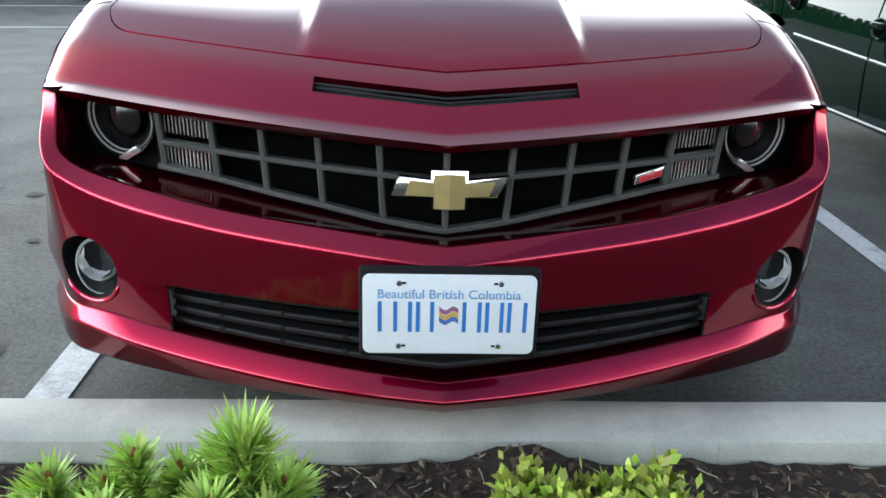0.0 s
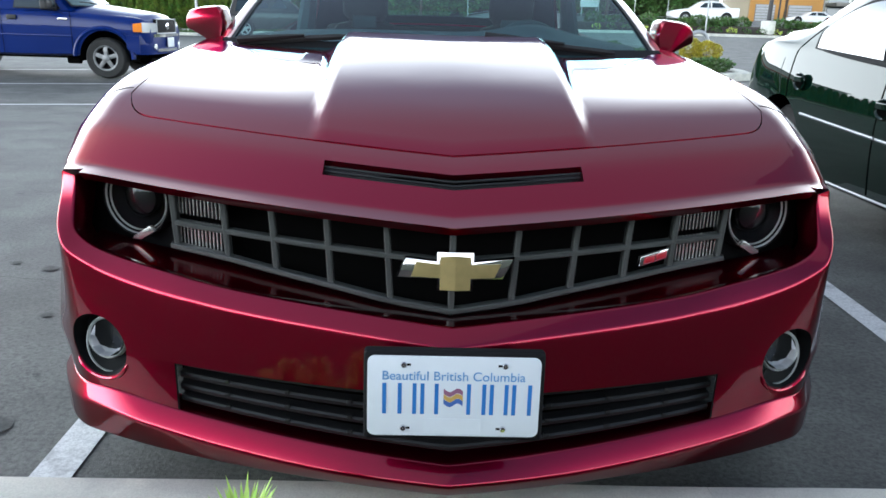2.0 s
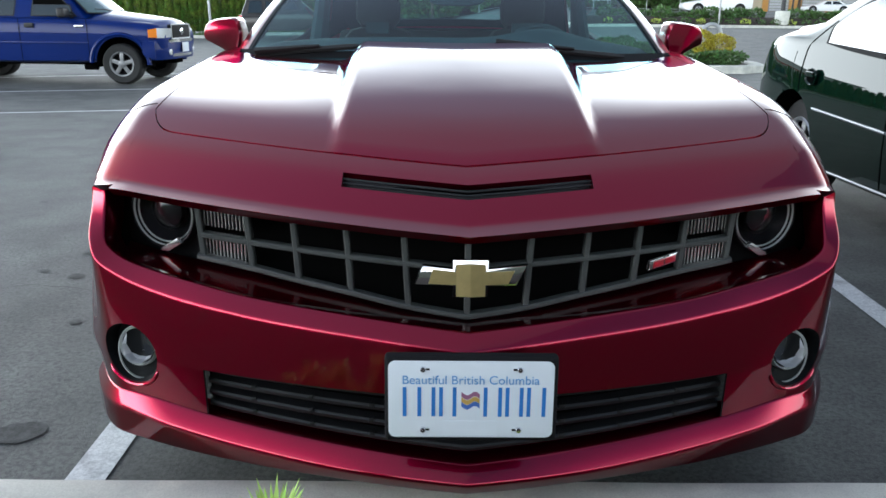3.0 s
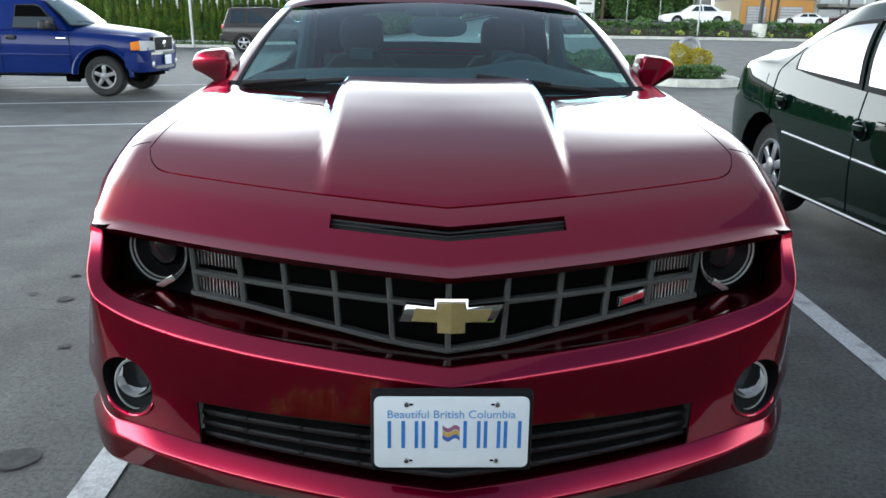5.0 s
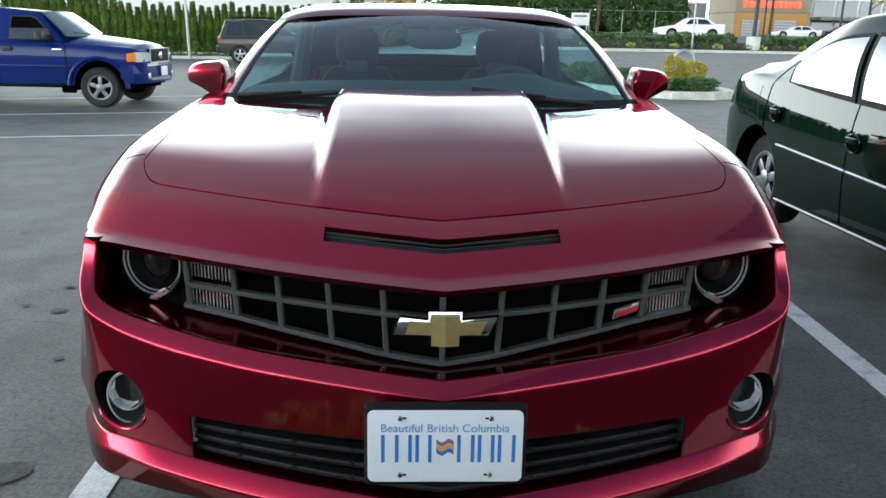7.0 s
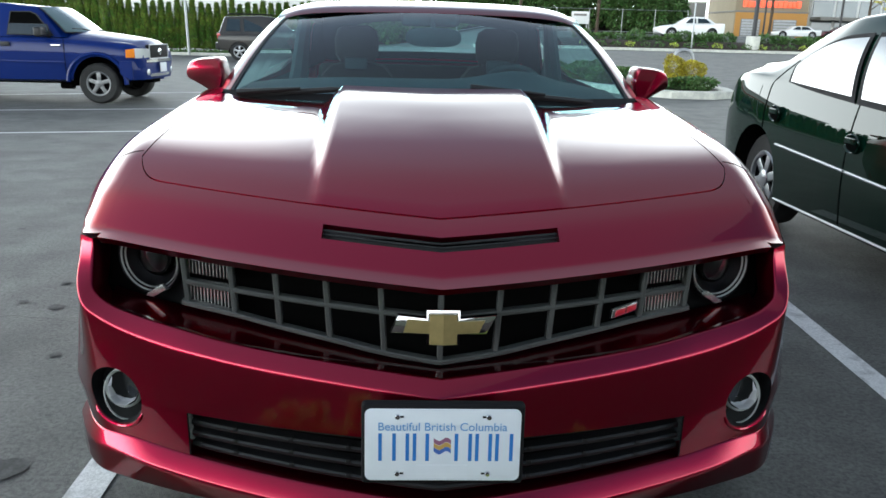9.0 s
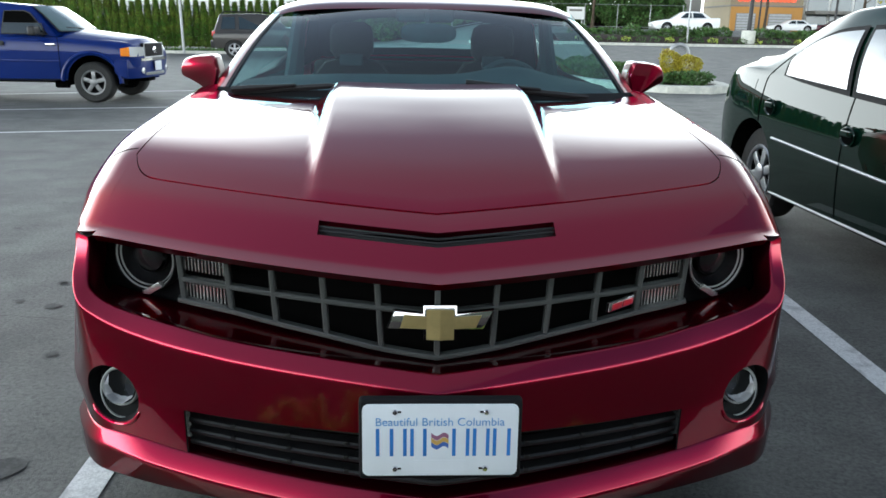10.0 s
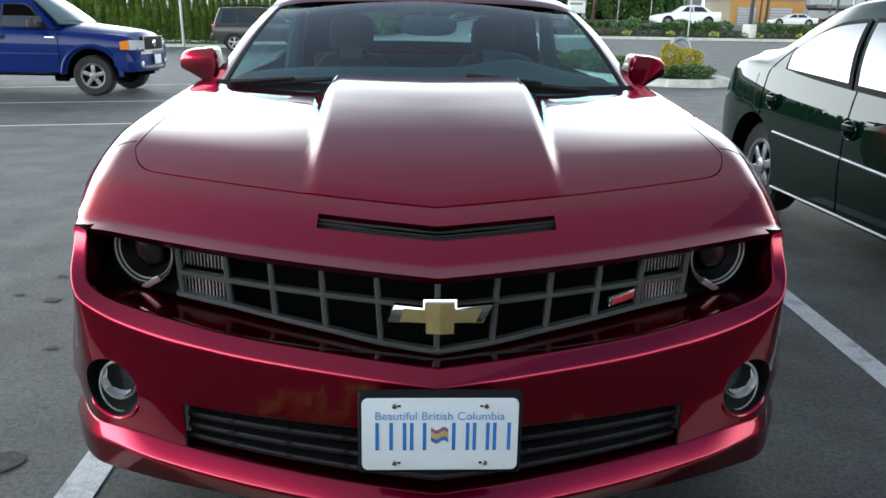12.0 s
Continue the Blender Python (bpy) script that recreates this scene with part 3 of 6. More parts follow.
# bow-shaped emblem: gold inlay in a chrome rim
EMB = [(-0.116, -0.014), (-0.038, -0.017), (-0.038, -0.04), (0.038, -0.04), (0.038, -0.017), (0.094, -0.015), (0.1175, 0.03), (0.038, 0.021), (0.038, 0.04), (-0.038, 0.04), (-0.038, 0.021), (-0.099, 0.028)]
emblem_m = pose(0.004, -0.014, 0.602, -8)
emblem = part("emblem", prism(bmesh.new(), EMB, 0.018, emblem_m, 0.0075), CHROME, coupe, "chrome-rimmed gold bow-shaped emblem")
bm = bmesh.new()
for s in (-1, 1):
    d = 0.016 * (s < 0)
    for q in ([(0, -0.036), (0.030, -0.036), (0.030, 0.0295), (0, 0.0315)], [(0.030, -0.0125), (0.077 + 0.6 * d, -0.0105), (0.090 - 0.8 * d, 0.0175 + 0.1 * d), (0.030, 0.0145)]):
        a = [bm.verts.new(emblem_m @ Vector((x * s, -0.0195 - 0.009 * max(0.0, 1 - abs(x) / 0.04), z))) for x, z in q]
        b = [bm.verts.new(emblem_m @ Vector((x * s, -0.012, z))) for x, z in q]
        bm.faces.new(a)
        for i in range(4):
            bm.faces.new((a[i], a[(i + 1) % 4], b[(i + 1) % 4], b[i]))
bmesh.ops.recalc_face_normals(bm, faces=list(bm.faces))
part("inlay", bm, GOLD, emblem, "brushed gold inlay", smooth=False)

# small badge on the grille
badge_m = pose(0.428, plan(0.428) + 0.005, 0.607, -4, 0, 24) @ pose(0, 0, 0, 0, -9, 0) @ Matrix.Diagonal((1.12, 1, 0.78, 1))
badge = part("badge", prism(bmesh.new(), [(-0.036, -0.013), (0.03, -0.013), (0.036, 0.013), (-0.03, 0.013)], 0.008, badge_m, 0.002), CHROME, coupe, "small chrome and red badge")
bm = bmesh.new()
prism(bm, [(-0.026, -0.008), (-0.002, -0.008), (0.002, 0.008), (-0.022, 0.008)], 0.0025, badge_m @ pose(0, -0.008, 0), 0.0005)
prism(bm, [(0.003, -0.008), (0.026, -0.008), (0.030, 0.008), (0.007, 0.008)], 0.0025, badge_m @ pose(0, -0.008, 0), 0.0005)
part("badge_mark", bm, BADGE_RED, badge)

# lamps
for s in (-1, 1):
    c = Vector((0.698 * s, plan(0.698) + 0.034, 0.677))
    turn = Matrix.Translation(c) @ Euler((radians(90), 0, radians(18 * s))).to_matrix().to_4x4() @ Matrix.Scale(0.87, 4)
    lamp = part("headlamp", lathe(bmesh.new(), [(0.098, -0.06), (0.1, 0.0), (0.097, 0.004), (0.092, 0.002), (0.088, -0.01), (0.07, -0.03), (0.05, -0.045), (0.046, -0.046)], 40, turn), LAMP_DARK, coupe, "smoked round headlamp")
    part("bowl", lathe(bmesh.new(), [(0.05, -0.046), (0.048, -0.03), (0.044, -0.018), (0.03, -0.01), (0.012, -0.006), (0.0005, -0.005)], 32, turn), SMOKED, lamp, "projector lens")
    part("projector_rim", lathe(bmesh.new(), [(0.052, -0.046), (0.053, -0.022), (0.051, -0.020), (0.049, -0.024)], 32, turn), LAMP_DARK, lamp)
    part("halo_ring", lathe(bmesh.new(), [(0.0925, -0.004), (0.0935, 0.001), (0.0915, 0.003), (0.0895, -0.002)], 40, turn), HALO, lamp, "pale ring round the lamp")
    part("inner_ring", lathe(bmesh.new(), [(0.0835, -0.010), (0.0845, -0.005), (0.083, -0.004), (0.081, -0.008)], 40, turn), HALO, lamp)
    bm = prism(bmesh.new(), [(-0.052 * s, -0.066), (-0.014 * s, -0.089), (0.004 * s, -0.088), (0.006 * s, -0.082), (-0.04 * s, -0.054)][::s], 0.012, Matrix.Translation(c + Vector((0, -0.006, 0))) @ Matrix.Rotation(radians(18 * s), 4, "Z"), 0.003)
    part("lamp_foot", bm, RIBBED, lamp, "grey wedge at the foot of the lamp ring")
    part("lamp_lens", lathe(bmesh.new(), [(0.099, 0.0), (0.093, 0.012), (0.075, 0.022), (0.045, 0.03), (0.015, 0.033), (0.0005, 0.0335)], 40, turn), CLEAR, lamp, "clear lens")
    # ribbed parking lamps in two cells
    for z0, z1 in ((0.572, 0.640), (0.652, 0.712)):
        bm = bmesh.new()
        lo_, hi_ = (lambda x: z0 + 0.05 * (x - 0.48)), (lambda x: z1 + 0.04 * (x - 0.48))
        grid(lambda x, t: (x * s, grille_y(x) + 0.03, lo_(x) + (hi_(x) - lo_(x)) * t), span(0.492, 0.596, 6), [0, 1], bm=bm)
        cell = part("parking_lamp", bm, LAMP_DARK, coupe, "ribbed silvery parking lamp")
        bm = bmesh.new()
        for x in span(0.496, 0.592, 11):
            tube(bm, [(x * s, grille_y(x) + 0.022, lo_(x)), (x * s, grille_y(x) + 0.022, hi_(x))], 0.0021, 6)
        part("lamp_rib", bm, RIBBED, cell, "bright upright ribs")
    bm = grid(lambda x, z: (x * s, plan(x) + 0.075 + 0.02 * smooth01(0.62, 0.86, x), z), span(0.606, 0.86, 10), span(0.56, 0.75, 4))
    part("lamp_surround", thick(bm, 0.004), BLACK_MATTE, coupe)
    # fog lamps
    def face_y(x, z=0.358):
        p_, n_, i_, d_ = face_tree.ray_cast(Vector((x, -2, z)), Vector((0, 1, 0)))
        return p_.y if p_ else plan(x)
    bm = bmesh.new()
    ring = []
    for a, b, d, flat_ in ((0.0735, 0.0715, 0.003, 0.0), (0.071, 0.069, 0.010, 0.0), (0.067, 0.066, 0.04, 0.3), (0.062, 0.062, 0.075, 0.7), (0.03, 0.03, 0.08, 0.7)):
        row = []
        for k in range(44):
            t = 2 * math.pi * k / 44
            x, z = 0.757 - 0.006 * flat_ + a * math.cos(t), 0.381 + b * math.sin(t)
            row.append(bm.verts.new((x * s, face_y(x, z) * (1 - flat_) + flat_ * face_y(0.75) + d, z)))
        ring.append(row)
    for i in range(len(ring) - 1):
        for k in range(44):
            bm.faces.new((ring[i][k], ring[i][(k + 1) % 44], ring[i + 1][(k + 1) % 44], ring[i + 1][k]))
    bmesh.ops.recalc_face_normals(bm, faces=list(bm.faces))
    fog = part("fog_lamp", bm, BLACK_MATTE, coupe, "round fog lamp in a black recess")
    turn = Matrix.Translation((0.742 * s, face_y(0.742) + 0.026, 0.392)) @ Euler((radians(84), 0, radians(14 * s))).to_matrix().to_4x4()
    part("fog_reflector", lathe(bmesh.new(), [(0.042, 0.004), (0.040, 0.0), (0.034, -0.014), (0.022, -0.024), (0.010, -0.028), (0.0005, -0.029)], 10, turn @ pose(0, 0, 0, -16)), FOG_CHROME, fog, "bright faceted reflector", smooth=False)
    part("fog_rim", lathe(bmesh.new(), [(0.0475, -0.03), (0.0475, 0.004), (0.045, 0.008), (0.0415, 0.003)], 32, turn), HALO, fog, "pale ring round the reflector")
    skirt = turn @ Matrix.Translation((0, -0.016, -0.004)) @ Matrix.Diagonal((1, 1.16, 1, 1))
    part("fog_glass", lathe(bmesh.new(), [(0.054, -0.035), (0.054, 0.0), (0.052, 0.002), (0.0005, -0.012)], 32, skirt), SMOKED, fog, "dark grey lamp glass")
    part("fog_trim", lathe(bmesh.new(), [(0.0555, -0.004), (0.0555, 0.004), (0.053, 0.005), (0.0525, 0.0)], 32, skirt), HALO, fog)
    lip_m = [Vector((s * (0.757 + 0.078 * math.cos(t)), face_y(0.757 + 0.078 * math.cos(t), 0.381 + 0.076 * math.sin(t)) - 0.001, 0.381 + 0.076 * math.sin(t))) for t in span(math.pi * 1.12, math.pi * 1.8, 14)]
    part("fog_lip", tube(bmesh.new(), lip_m, [0.001] + [0.005] * 13 + [0.001], 8), PAINT, fog, "rounded red lip under the fog lamp")
    # lamp on the bumper corner
    bm = box(bmesh.new(), (0.938 * s, 0.40, 0.505), (0.012, 0.05, 0.018), 0.004)
    part("side_marker", bm, BADGE_RED, coupe, "small red side marker")

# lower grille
# black sheet standing in for the shaded depth behind the lower slats
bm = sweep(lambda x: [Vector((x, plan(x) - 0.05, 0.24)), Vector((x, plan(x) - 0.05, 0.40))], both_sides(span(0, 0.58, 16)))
part("lower_backing", thick(bm, 0.01), SHADE_AND_SEAM, coupe)
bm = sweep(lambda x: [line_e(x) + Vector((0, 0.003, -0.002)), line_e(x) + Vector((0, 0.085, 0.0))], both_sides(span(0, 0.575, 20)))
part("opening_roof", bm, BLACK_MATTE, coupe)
for k in range(4):
    t = 0.12 + 0.245 * k

    def slat(x, t=t):
        p = line_e(x).lerp(line_f(x), t) + Vector((0, 0.028 - 0.008 * t, 0))
        return [p + Vector((0, 0.035, 0.006)), p + Vector((0, 0.004, 0.007)), p + Vector((0, 0, 0.003)), p + Vector((0, 0.003, -0.005)), p + Vector((0, 0.035, -0.01))]
    bm = sweep(slat, both_sides(span(0, 0.568, 30)))
    for x in (-0.46, -0.33, 0.33, 0.46, -0.2, 0.2):
        c = slat(x)[2]
        box(bm, (c.x, c.y + 0.004, c.z + 0.002), (0.012, 0.012, 0.011), 0.003)
    part("lower_slat", bm, BLACK_PLASTIC, coupe)
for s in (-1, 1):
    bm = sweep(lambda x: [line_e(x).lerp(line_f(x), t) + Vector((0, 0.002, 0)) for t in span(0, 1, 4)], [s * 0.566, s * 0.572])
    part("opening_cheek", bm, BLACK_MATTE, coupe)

# number plate in its black bracket
bracket = part("plate_bracket", box(bmesh.new(), (0, -0.2225, 0.4385), (0.321, 0.026, 0.170), 0.009, 3, m=pose(0, 0, 0, -3)), BLACK_MATTE, coupe, "black plastic plate bracket")
plate_m = pose(-0.0005, -0.2365, 0.4405, -3.0)
bm = bmesh.new()
rr, out = 0.013, []
for cx, cz, a0 in ((0.1525 - rr, 0.0755 - rr, 0), (-0.1525 + rr, 0.0755 - rr, 90), (-0.1525 + rr, -0.0755 + rr, 180), (0.1525 - rr, -0.0755 + rr, 270)):
    out += [(cx + rr * math.cos(radians(a0 + k * 18)), cz + rr * math.sin(radians(a0 + k * 18))) for k in range(6)]
prism(bm, out, 0.003, plate_m, 0.0008)
plate = part("number_plate", bm, PLATE_WHITE, coupe, "white plate with blue bars and lettering")


def lettering(text, size, m, mat, parent, depth=0.0004):
    cu = bpy.data.curves.new("lettering", "FONT")
    cu.body, cu.size, cu.align_x, cu.align_y, cu.extrude = text, size, "CENTER", "CENTER", depth
    tmp = bpy.data.objects.new("lettering", cu)
    scene.collection.objects.link(tmp)
    me = bpy.data.meshes.new_from_object(tmp.evaluated_get(bpy.context.evaluated_depsgraph_get()))
    bpy.data.objects.remove(tmp)
    me.transform(m)
    ob = new("lettering", me)
    me.materials.clear()
    me.materials.append(mat)
    ob.parent = parent
    return ob


lettering("Beautiful British Columbia", 0.0240, plate_m @ pose(-0.001, -0.0036, 0.0385, 90), PLATE_TEXT, plate)
for x, w in ((-0.1216, 0.0), (-0.0814, 0.026), (-0.042, 0.025), (0.041, 0.027), (0.081, 0.026), (0.1215, 0.028)):
    for q in ((x,) if not w else (x - w / 2, x + w / 2)):
        bm = prism(bmesh.new(), [(q - 0.0035, -0.033), (q + 0.0035, -0.033), (q + 0.0035, 0.025), (q - 0.0035, 0.025)], 0.0007, plate_m @ pose(-0.001, -0.003, 0))
        part("plate_bar", bm, PLATE_BLUE, plate, smooth=False)
FLAG = [material("flag_violet", (0.28, 0.12, 0.2), 0.5), material("flag_gold", (0.55, 0.35, 0.1), 0.5), material("flag_blue", (0.06, 0.14, 0.42), 0.5)]
for k, z in enumerate((0.004, -0.006, -0.0155)):
    pts = [(x, z + 0.004 * math.sin(x * 220)) for x in span(-0.018, 0.016, 6)]
    bm = prism(bmesh.new(), pts + [(x, y + 0.009) for x, y in pts[::-1]], 0.0006, plate_m @ pose(0, -0.003, 0))
    part("plate_flag", bm, FLAG[k], plate, smooth=False)
bm = prism(bmesh.new(), [(-0.052, -0.07), (0.05, -0.07), (0.05, -0.042), (-0.052, -0.042)], 0.0006, plate_m @ pose(0, -0.003, 0))
part("plate_sticker", bm, PLATE_WHITE, plate, smooth=False)
for x in (-0.0889, 0.0889):
    for z in (0.06, -0.06):
        bm = lathe(bmesh.new(), [(0.006, 0.0), (0.006, 0.002), (0.0045, 0.004), (0.0005, 0.0045)], 14, plate_m @ pose(x, -0.003, z, 90))
        part("plate_bolt", bm, CHROME, plate)
        bm = prism(bmesh.new(), [(x * 0.93 - 0.006, z - 0.002), (x * 0.93 + 0.006, z - 0.002), (x * 0.93 + 0.006, z + 0.002), (x * 0.93 - 0.006, z + 0.002)], 0.0006, plate_m @ pose(0, -0.003, 0))
        part("plate_slot", bm, SHADE_AND_SEAM, plate, smooth=False)

# ---- red coupe: cabin ----
def shield_at(s, t):
    """Windscreen: s from side to side, t from cowl to roof."""
    half = 0.81 + (0.66 - 0.81) * t
    x = s * half
    y = 1.24 + 0.16 * s * s + (0.90 - 0.05 * s * s) * t
    z = 0.955 + 0.015 * (1 - s * s) * (1 - t) + (1.321 - 0.955 - 0.010 * s * s) * t + 0.034 * math.sin(math.pi * t)
    return Vector((x, y, z))


bm = grid(shield_at, span(-1, 1, 32), span(0, 1, 16))
screen = part("windscreen", bm, GLASS, coupe, "tinted windscreen")
screen.visible_shadow = False
bm = grid(lambda s, t: shield_at(s, t * (0.045 + 0.025 * s ** 4)) + Vector((0, -0.002, 0.005)), span(-1, 1, 32), span(0, 1, 3))
part("screen_band", bm, BLACK_MATTE, coupe, "black band along the foot of the windscreen")
bm = grid(lambda s, t: shield_at(s, 0.985 + 0.015 * t) + Vector((0, -0.002, 0.004)), span(-1, 1, 32), span(0, 1, 2))
part("screen_band", bm, BLACK_PLASTIC, coupe)
for s in (-1, 1):
    bm = grid(lambda a, t: shield_at(s * (1.0 - 0.035 * (1 - a)), t) + Vector((0.03 * s * a, 0.05 * a, 0.006 + 0.002 * a - 0.014 * a * a)), span(0, 1, 5), span(0, 1, 16))
    part("screen_pillar", bm, PAINT, coupe)
    bm = grid(lambda a, t: shield_at(s * (0.95 + 0.02 * a), t) + Vector((0, 0, 0.004)), span(0, 1, 2), span(0, 1, 16))
    part("screen_seal", bm, BLACK_PLASTIC, coupe)
    bm = grid(lambda a, t: (s * (0.815 - 0.135 * a), 1.5 + 0.62 * a + (1.95 - 0.62 * a - 0.1 * a) * t, 0.955 + 0.02 * t + a * (0.34 - 0.05 * t)), span(0, 1, 6), span(0, 1, 20))
    ob = part("side_window", bm, CABIN_GLASS, coupe)
    ob.visible_shadow = False
roof_z = curve((2.085, 2.12, 2.2, 2.35, 2.6, 3.0, 3.3), (1.306, 1.322, 1.343, 1.366, 1.374, 1.36, 1.322))
bm = grid(lambda x, y: (x * (0.695 - 0.02 * smooth01(2.15, 2.5, y)), y, roof_z(y) - 0.016 * x * x - 0.035 * abs(x) ** 8), span(-1, 1, 36), span(2.085, 3.3, 28))
bmesh.ops.recalc_face_normals(bm, faces=list(bm.faces))
part("roof", bm, PAINT, coupe)
bm = grid(lambda x, t: (x * (0.62 + 0.08 * t), 3.29 + 0.72 * t, 1.325 - 0.03 * x * x - 0.27 * t - 0.02 * math.sin(math.pi * t)), span(-1, 1, 16), span(0, 1, 8))
ob = part("rear_window", bm, GLASS, coupe)
ob.visible_shadow = False
for s in (-1, 1):
    bm = grid(lambda a, t: (s * (0.62 + 0.08 * t + (0.07 + 0.08 * t) * a), 3.29 + 0.72 * t, 1.30 - 0.27 * t - a * (0.05 + 0.02 * t)), span(0, 1, 4), span(0, 1, 8))
    part("rear_pillar", bm, PAINT, coupe)
bm = bmesh.new()
ring_i, ring_o = [], []
for k in range(48):
    a = 2 * math.pi * k / 48
    ca, sa = math.cos(a), math.sin(a)
    e = (abs(ca) ** 4 + abs(sa) ** 4) ** -0.25
    for ring_, u, v in ((ring_i, 0.80 * e * ca, 0.46 + 0.36 * e * sa), (ring_o, 1.12 * e * ca, 0.46 + 0.62 * e * sa)):
        ring_.append(bm.verts.new((u * (0.62 + 0.08 * v), 3.24 + 0.72 * v, 1.31 - 0.03 * u * u - 0.27 * v)))
for k in range(48):
    bm.faces.new((ring_i[k], ring_i[(k + 1) % 48], ring_o[(k + 1) % 48], ring_o[k]))
part("rear_bezel", thick(bm, 0.006), INTERIOR, coupe, "dark trim round the rear window")
bm = grid(lambda x, y: (x, y, 0.958 + 0.012 * (y - 1.2)), span(-0.79, 0.79, 10), span(1.2, 1.5, 3))
part("cowl", bm, BLACK_PLASTIC, coupe, "black cowl under the windscreen")

# wipers
for x0, x1, t0, t1 in ((-0.33, -0.72, 0.075, 0.02), (0.60, 0.14, 0.02, 0.085)):
    blade, arm = [], []
    for t in span(0, 1, 10):
        q = shield_at((x0 + (x1 - x0) * t) / 0.8, t0 + (t1 - t0) * t) + Vector((0, -0.014, 0.010))
        blade.append(q)
        if t >= 0.4:
            arm.append(q + Vector((0, -0.012, 0.012)))
    wiper = part("wiper", tube(bmesh.new(), blade, [0.004] + [0.009] * 9 + [0.004], 6, flat=1.3), BLACK_PLASTIC, coupe, "black wiper arm and blade")
    part("wiper_arm", tube(bmesh.new(), arm, [0.006 + 0.0012 * k for k in range(len(arm))], 6), BLACK_PLASTIC, wiper)

# mirrors
for s in (-1, 1):
    shell = [(0.868, 1.101), (0.91, 1.101), (0.955, 1.096), (0.994, 1.084), (1.014, 1.062), (1.022, 1.034), (1.016, 1.014), (0.985, 1.0), (0.946, 0.981), (0.915, 0.962), (0.894, 0.945), (0.874, 0.944), (0.858, 0.985), (0.845, 1.035), (0.852, 1.075)]
    n0 = len(shell)
    fine = []
    for k in range(n0):
        a, b, c, d = (Vector(shell[(k + o) % n0]) for o in (-1, 0, 1, 2))
        for t in (0, 0.25, 0.5, 0.75):
            fine.append(0.5 * ((2 * b) + (c - a) * t + (2 * a - 5 * b + 4 * c - d) * t * t + (3 * b - a - 3 * c + d) * t ** 3))
    n = len(fine)
    bm = bmesh.new()
    rings = []
    for k in range(13):
        t = k / 12
        k_ = (0.90 + 0.10 * math.sqrt(1 - (1 - min(1.0, t / 0.3)) ** 2)) * (1 - 0.10 * smooth01(0.7, 1.0, t))
        rings.append([bm.verts.new(((0.935 + (q.x - 0.935) * k_) * s, 1.655 + 0.16 * t + 0.07 * (q.x - 0.85) / 0.16 + 0.12 * (1.035 - q.y) * (1 - t), 1.035 + (q.y - 1.035) * k_)) for q in fine])
    for i in range(len(rings) - 1):
        for k in range(n):
            bm.faces.new((rings[i][k], rings[i][(k + 1) % n], rings[i + 1][(k + 1) % n], rings[i + 1][k]))
    bm.faces.new(rings[0][::-1])
    bm.faces.new(rings[-1])
    bmesh.ops.recalc_face_normals(bm, faces=list(bm.faces))
    mirror = part("door_mirror", bm, PAINT, coupe, "red painted door mirror", sharp=60)
    bm = bmesh.new()
    tube(bm, [(0.80 * s, 1.80, 0.935), (0.84 * s, 1.77, 0.945), (0.875 * s, 1.75, 0.965)], [0.022, 0.018, 0.016], 10)
    part("mirror_foot", bm, BLACK_MATTE, mirror)

# cabin inside
bm = grid(lambda x, y: (x, y, 0.945 + 0.085 * math.sin(math.pi * (y - 1.3) / 0.9) - 0.03 * (x / 0.75) ** 4 + 0.045 * math.exp(-((x - 0.38) / 0.17) ** 2 - ((y - 1.85) / 0.14) ** 2)), span(-0.75, 0.75, 30), span(1.3, 2.05, 14))
part("dashboard", thick(bm, 0.05), INTERIOR, coupe)
for s in (-1, 1):
    bm = grid(lambda y, t: (s * (0.775 + 0.06 * t * t), y, 0.3 + (side_top(y) - 0.288) * t), span(1.56, 3.9, 16), span(0, 1, 6))
    part("door_trim", thick(bm, 0.012), INTERIOR, coupe)
    bm = grid(lambda a, t: (s * (0.60 + 0.08 * t + (0.07 + 0.08 * t) * a), 3.27 + 0.7 * t, 1.285 - 0.27 * t - a * (0.05 + 0.02 * t)), span(0, 1, 4), span(0, 1, 8))
    part("pillar_trim", bm, INTERIOR, coupe)
    bm = grid(lambda a, t: shield_at(s * (1.0 - 0.05 * (1 - a)), t) + Vector((0.012 * s * a, 0.045 * a, -0.012)), span(0, 1, 3), span(0, 1, 12))
    part("pillar_trim", bm, INTERIOR, coupe)
for s in (-1, 1):
    bm = bmesh.new()
    tube(bm, [(0.64 * s, y, roof_z(y) - 0.06) for y in span(2.34, 3.26, 10)], [0.012] + [0.032] * 9 + [0.02], 8)
    part("roof_rail_trim", bm, INTERIOR, coupe)
bm = box(bmesh.new(), (0, 2.7, 0.5), (1.5, 1.9, 0.3), 0.05)
part("cabin_floor", bm, INTERIOR, coupe)
bm = grid(lambda x, t: (x, 3.15 + 0.75 * t, 0.86 + 0.12 * t), span(-0.7, 0.7, 6), span(0, 1, 4))
part("parcel_shelf", thick(bm, 0.04), INTERIOR, coupe)
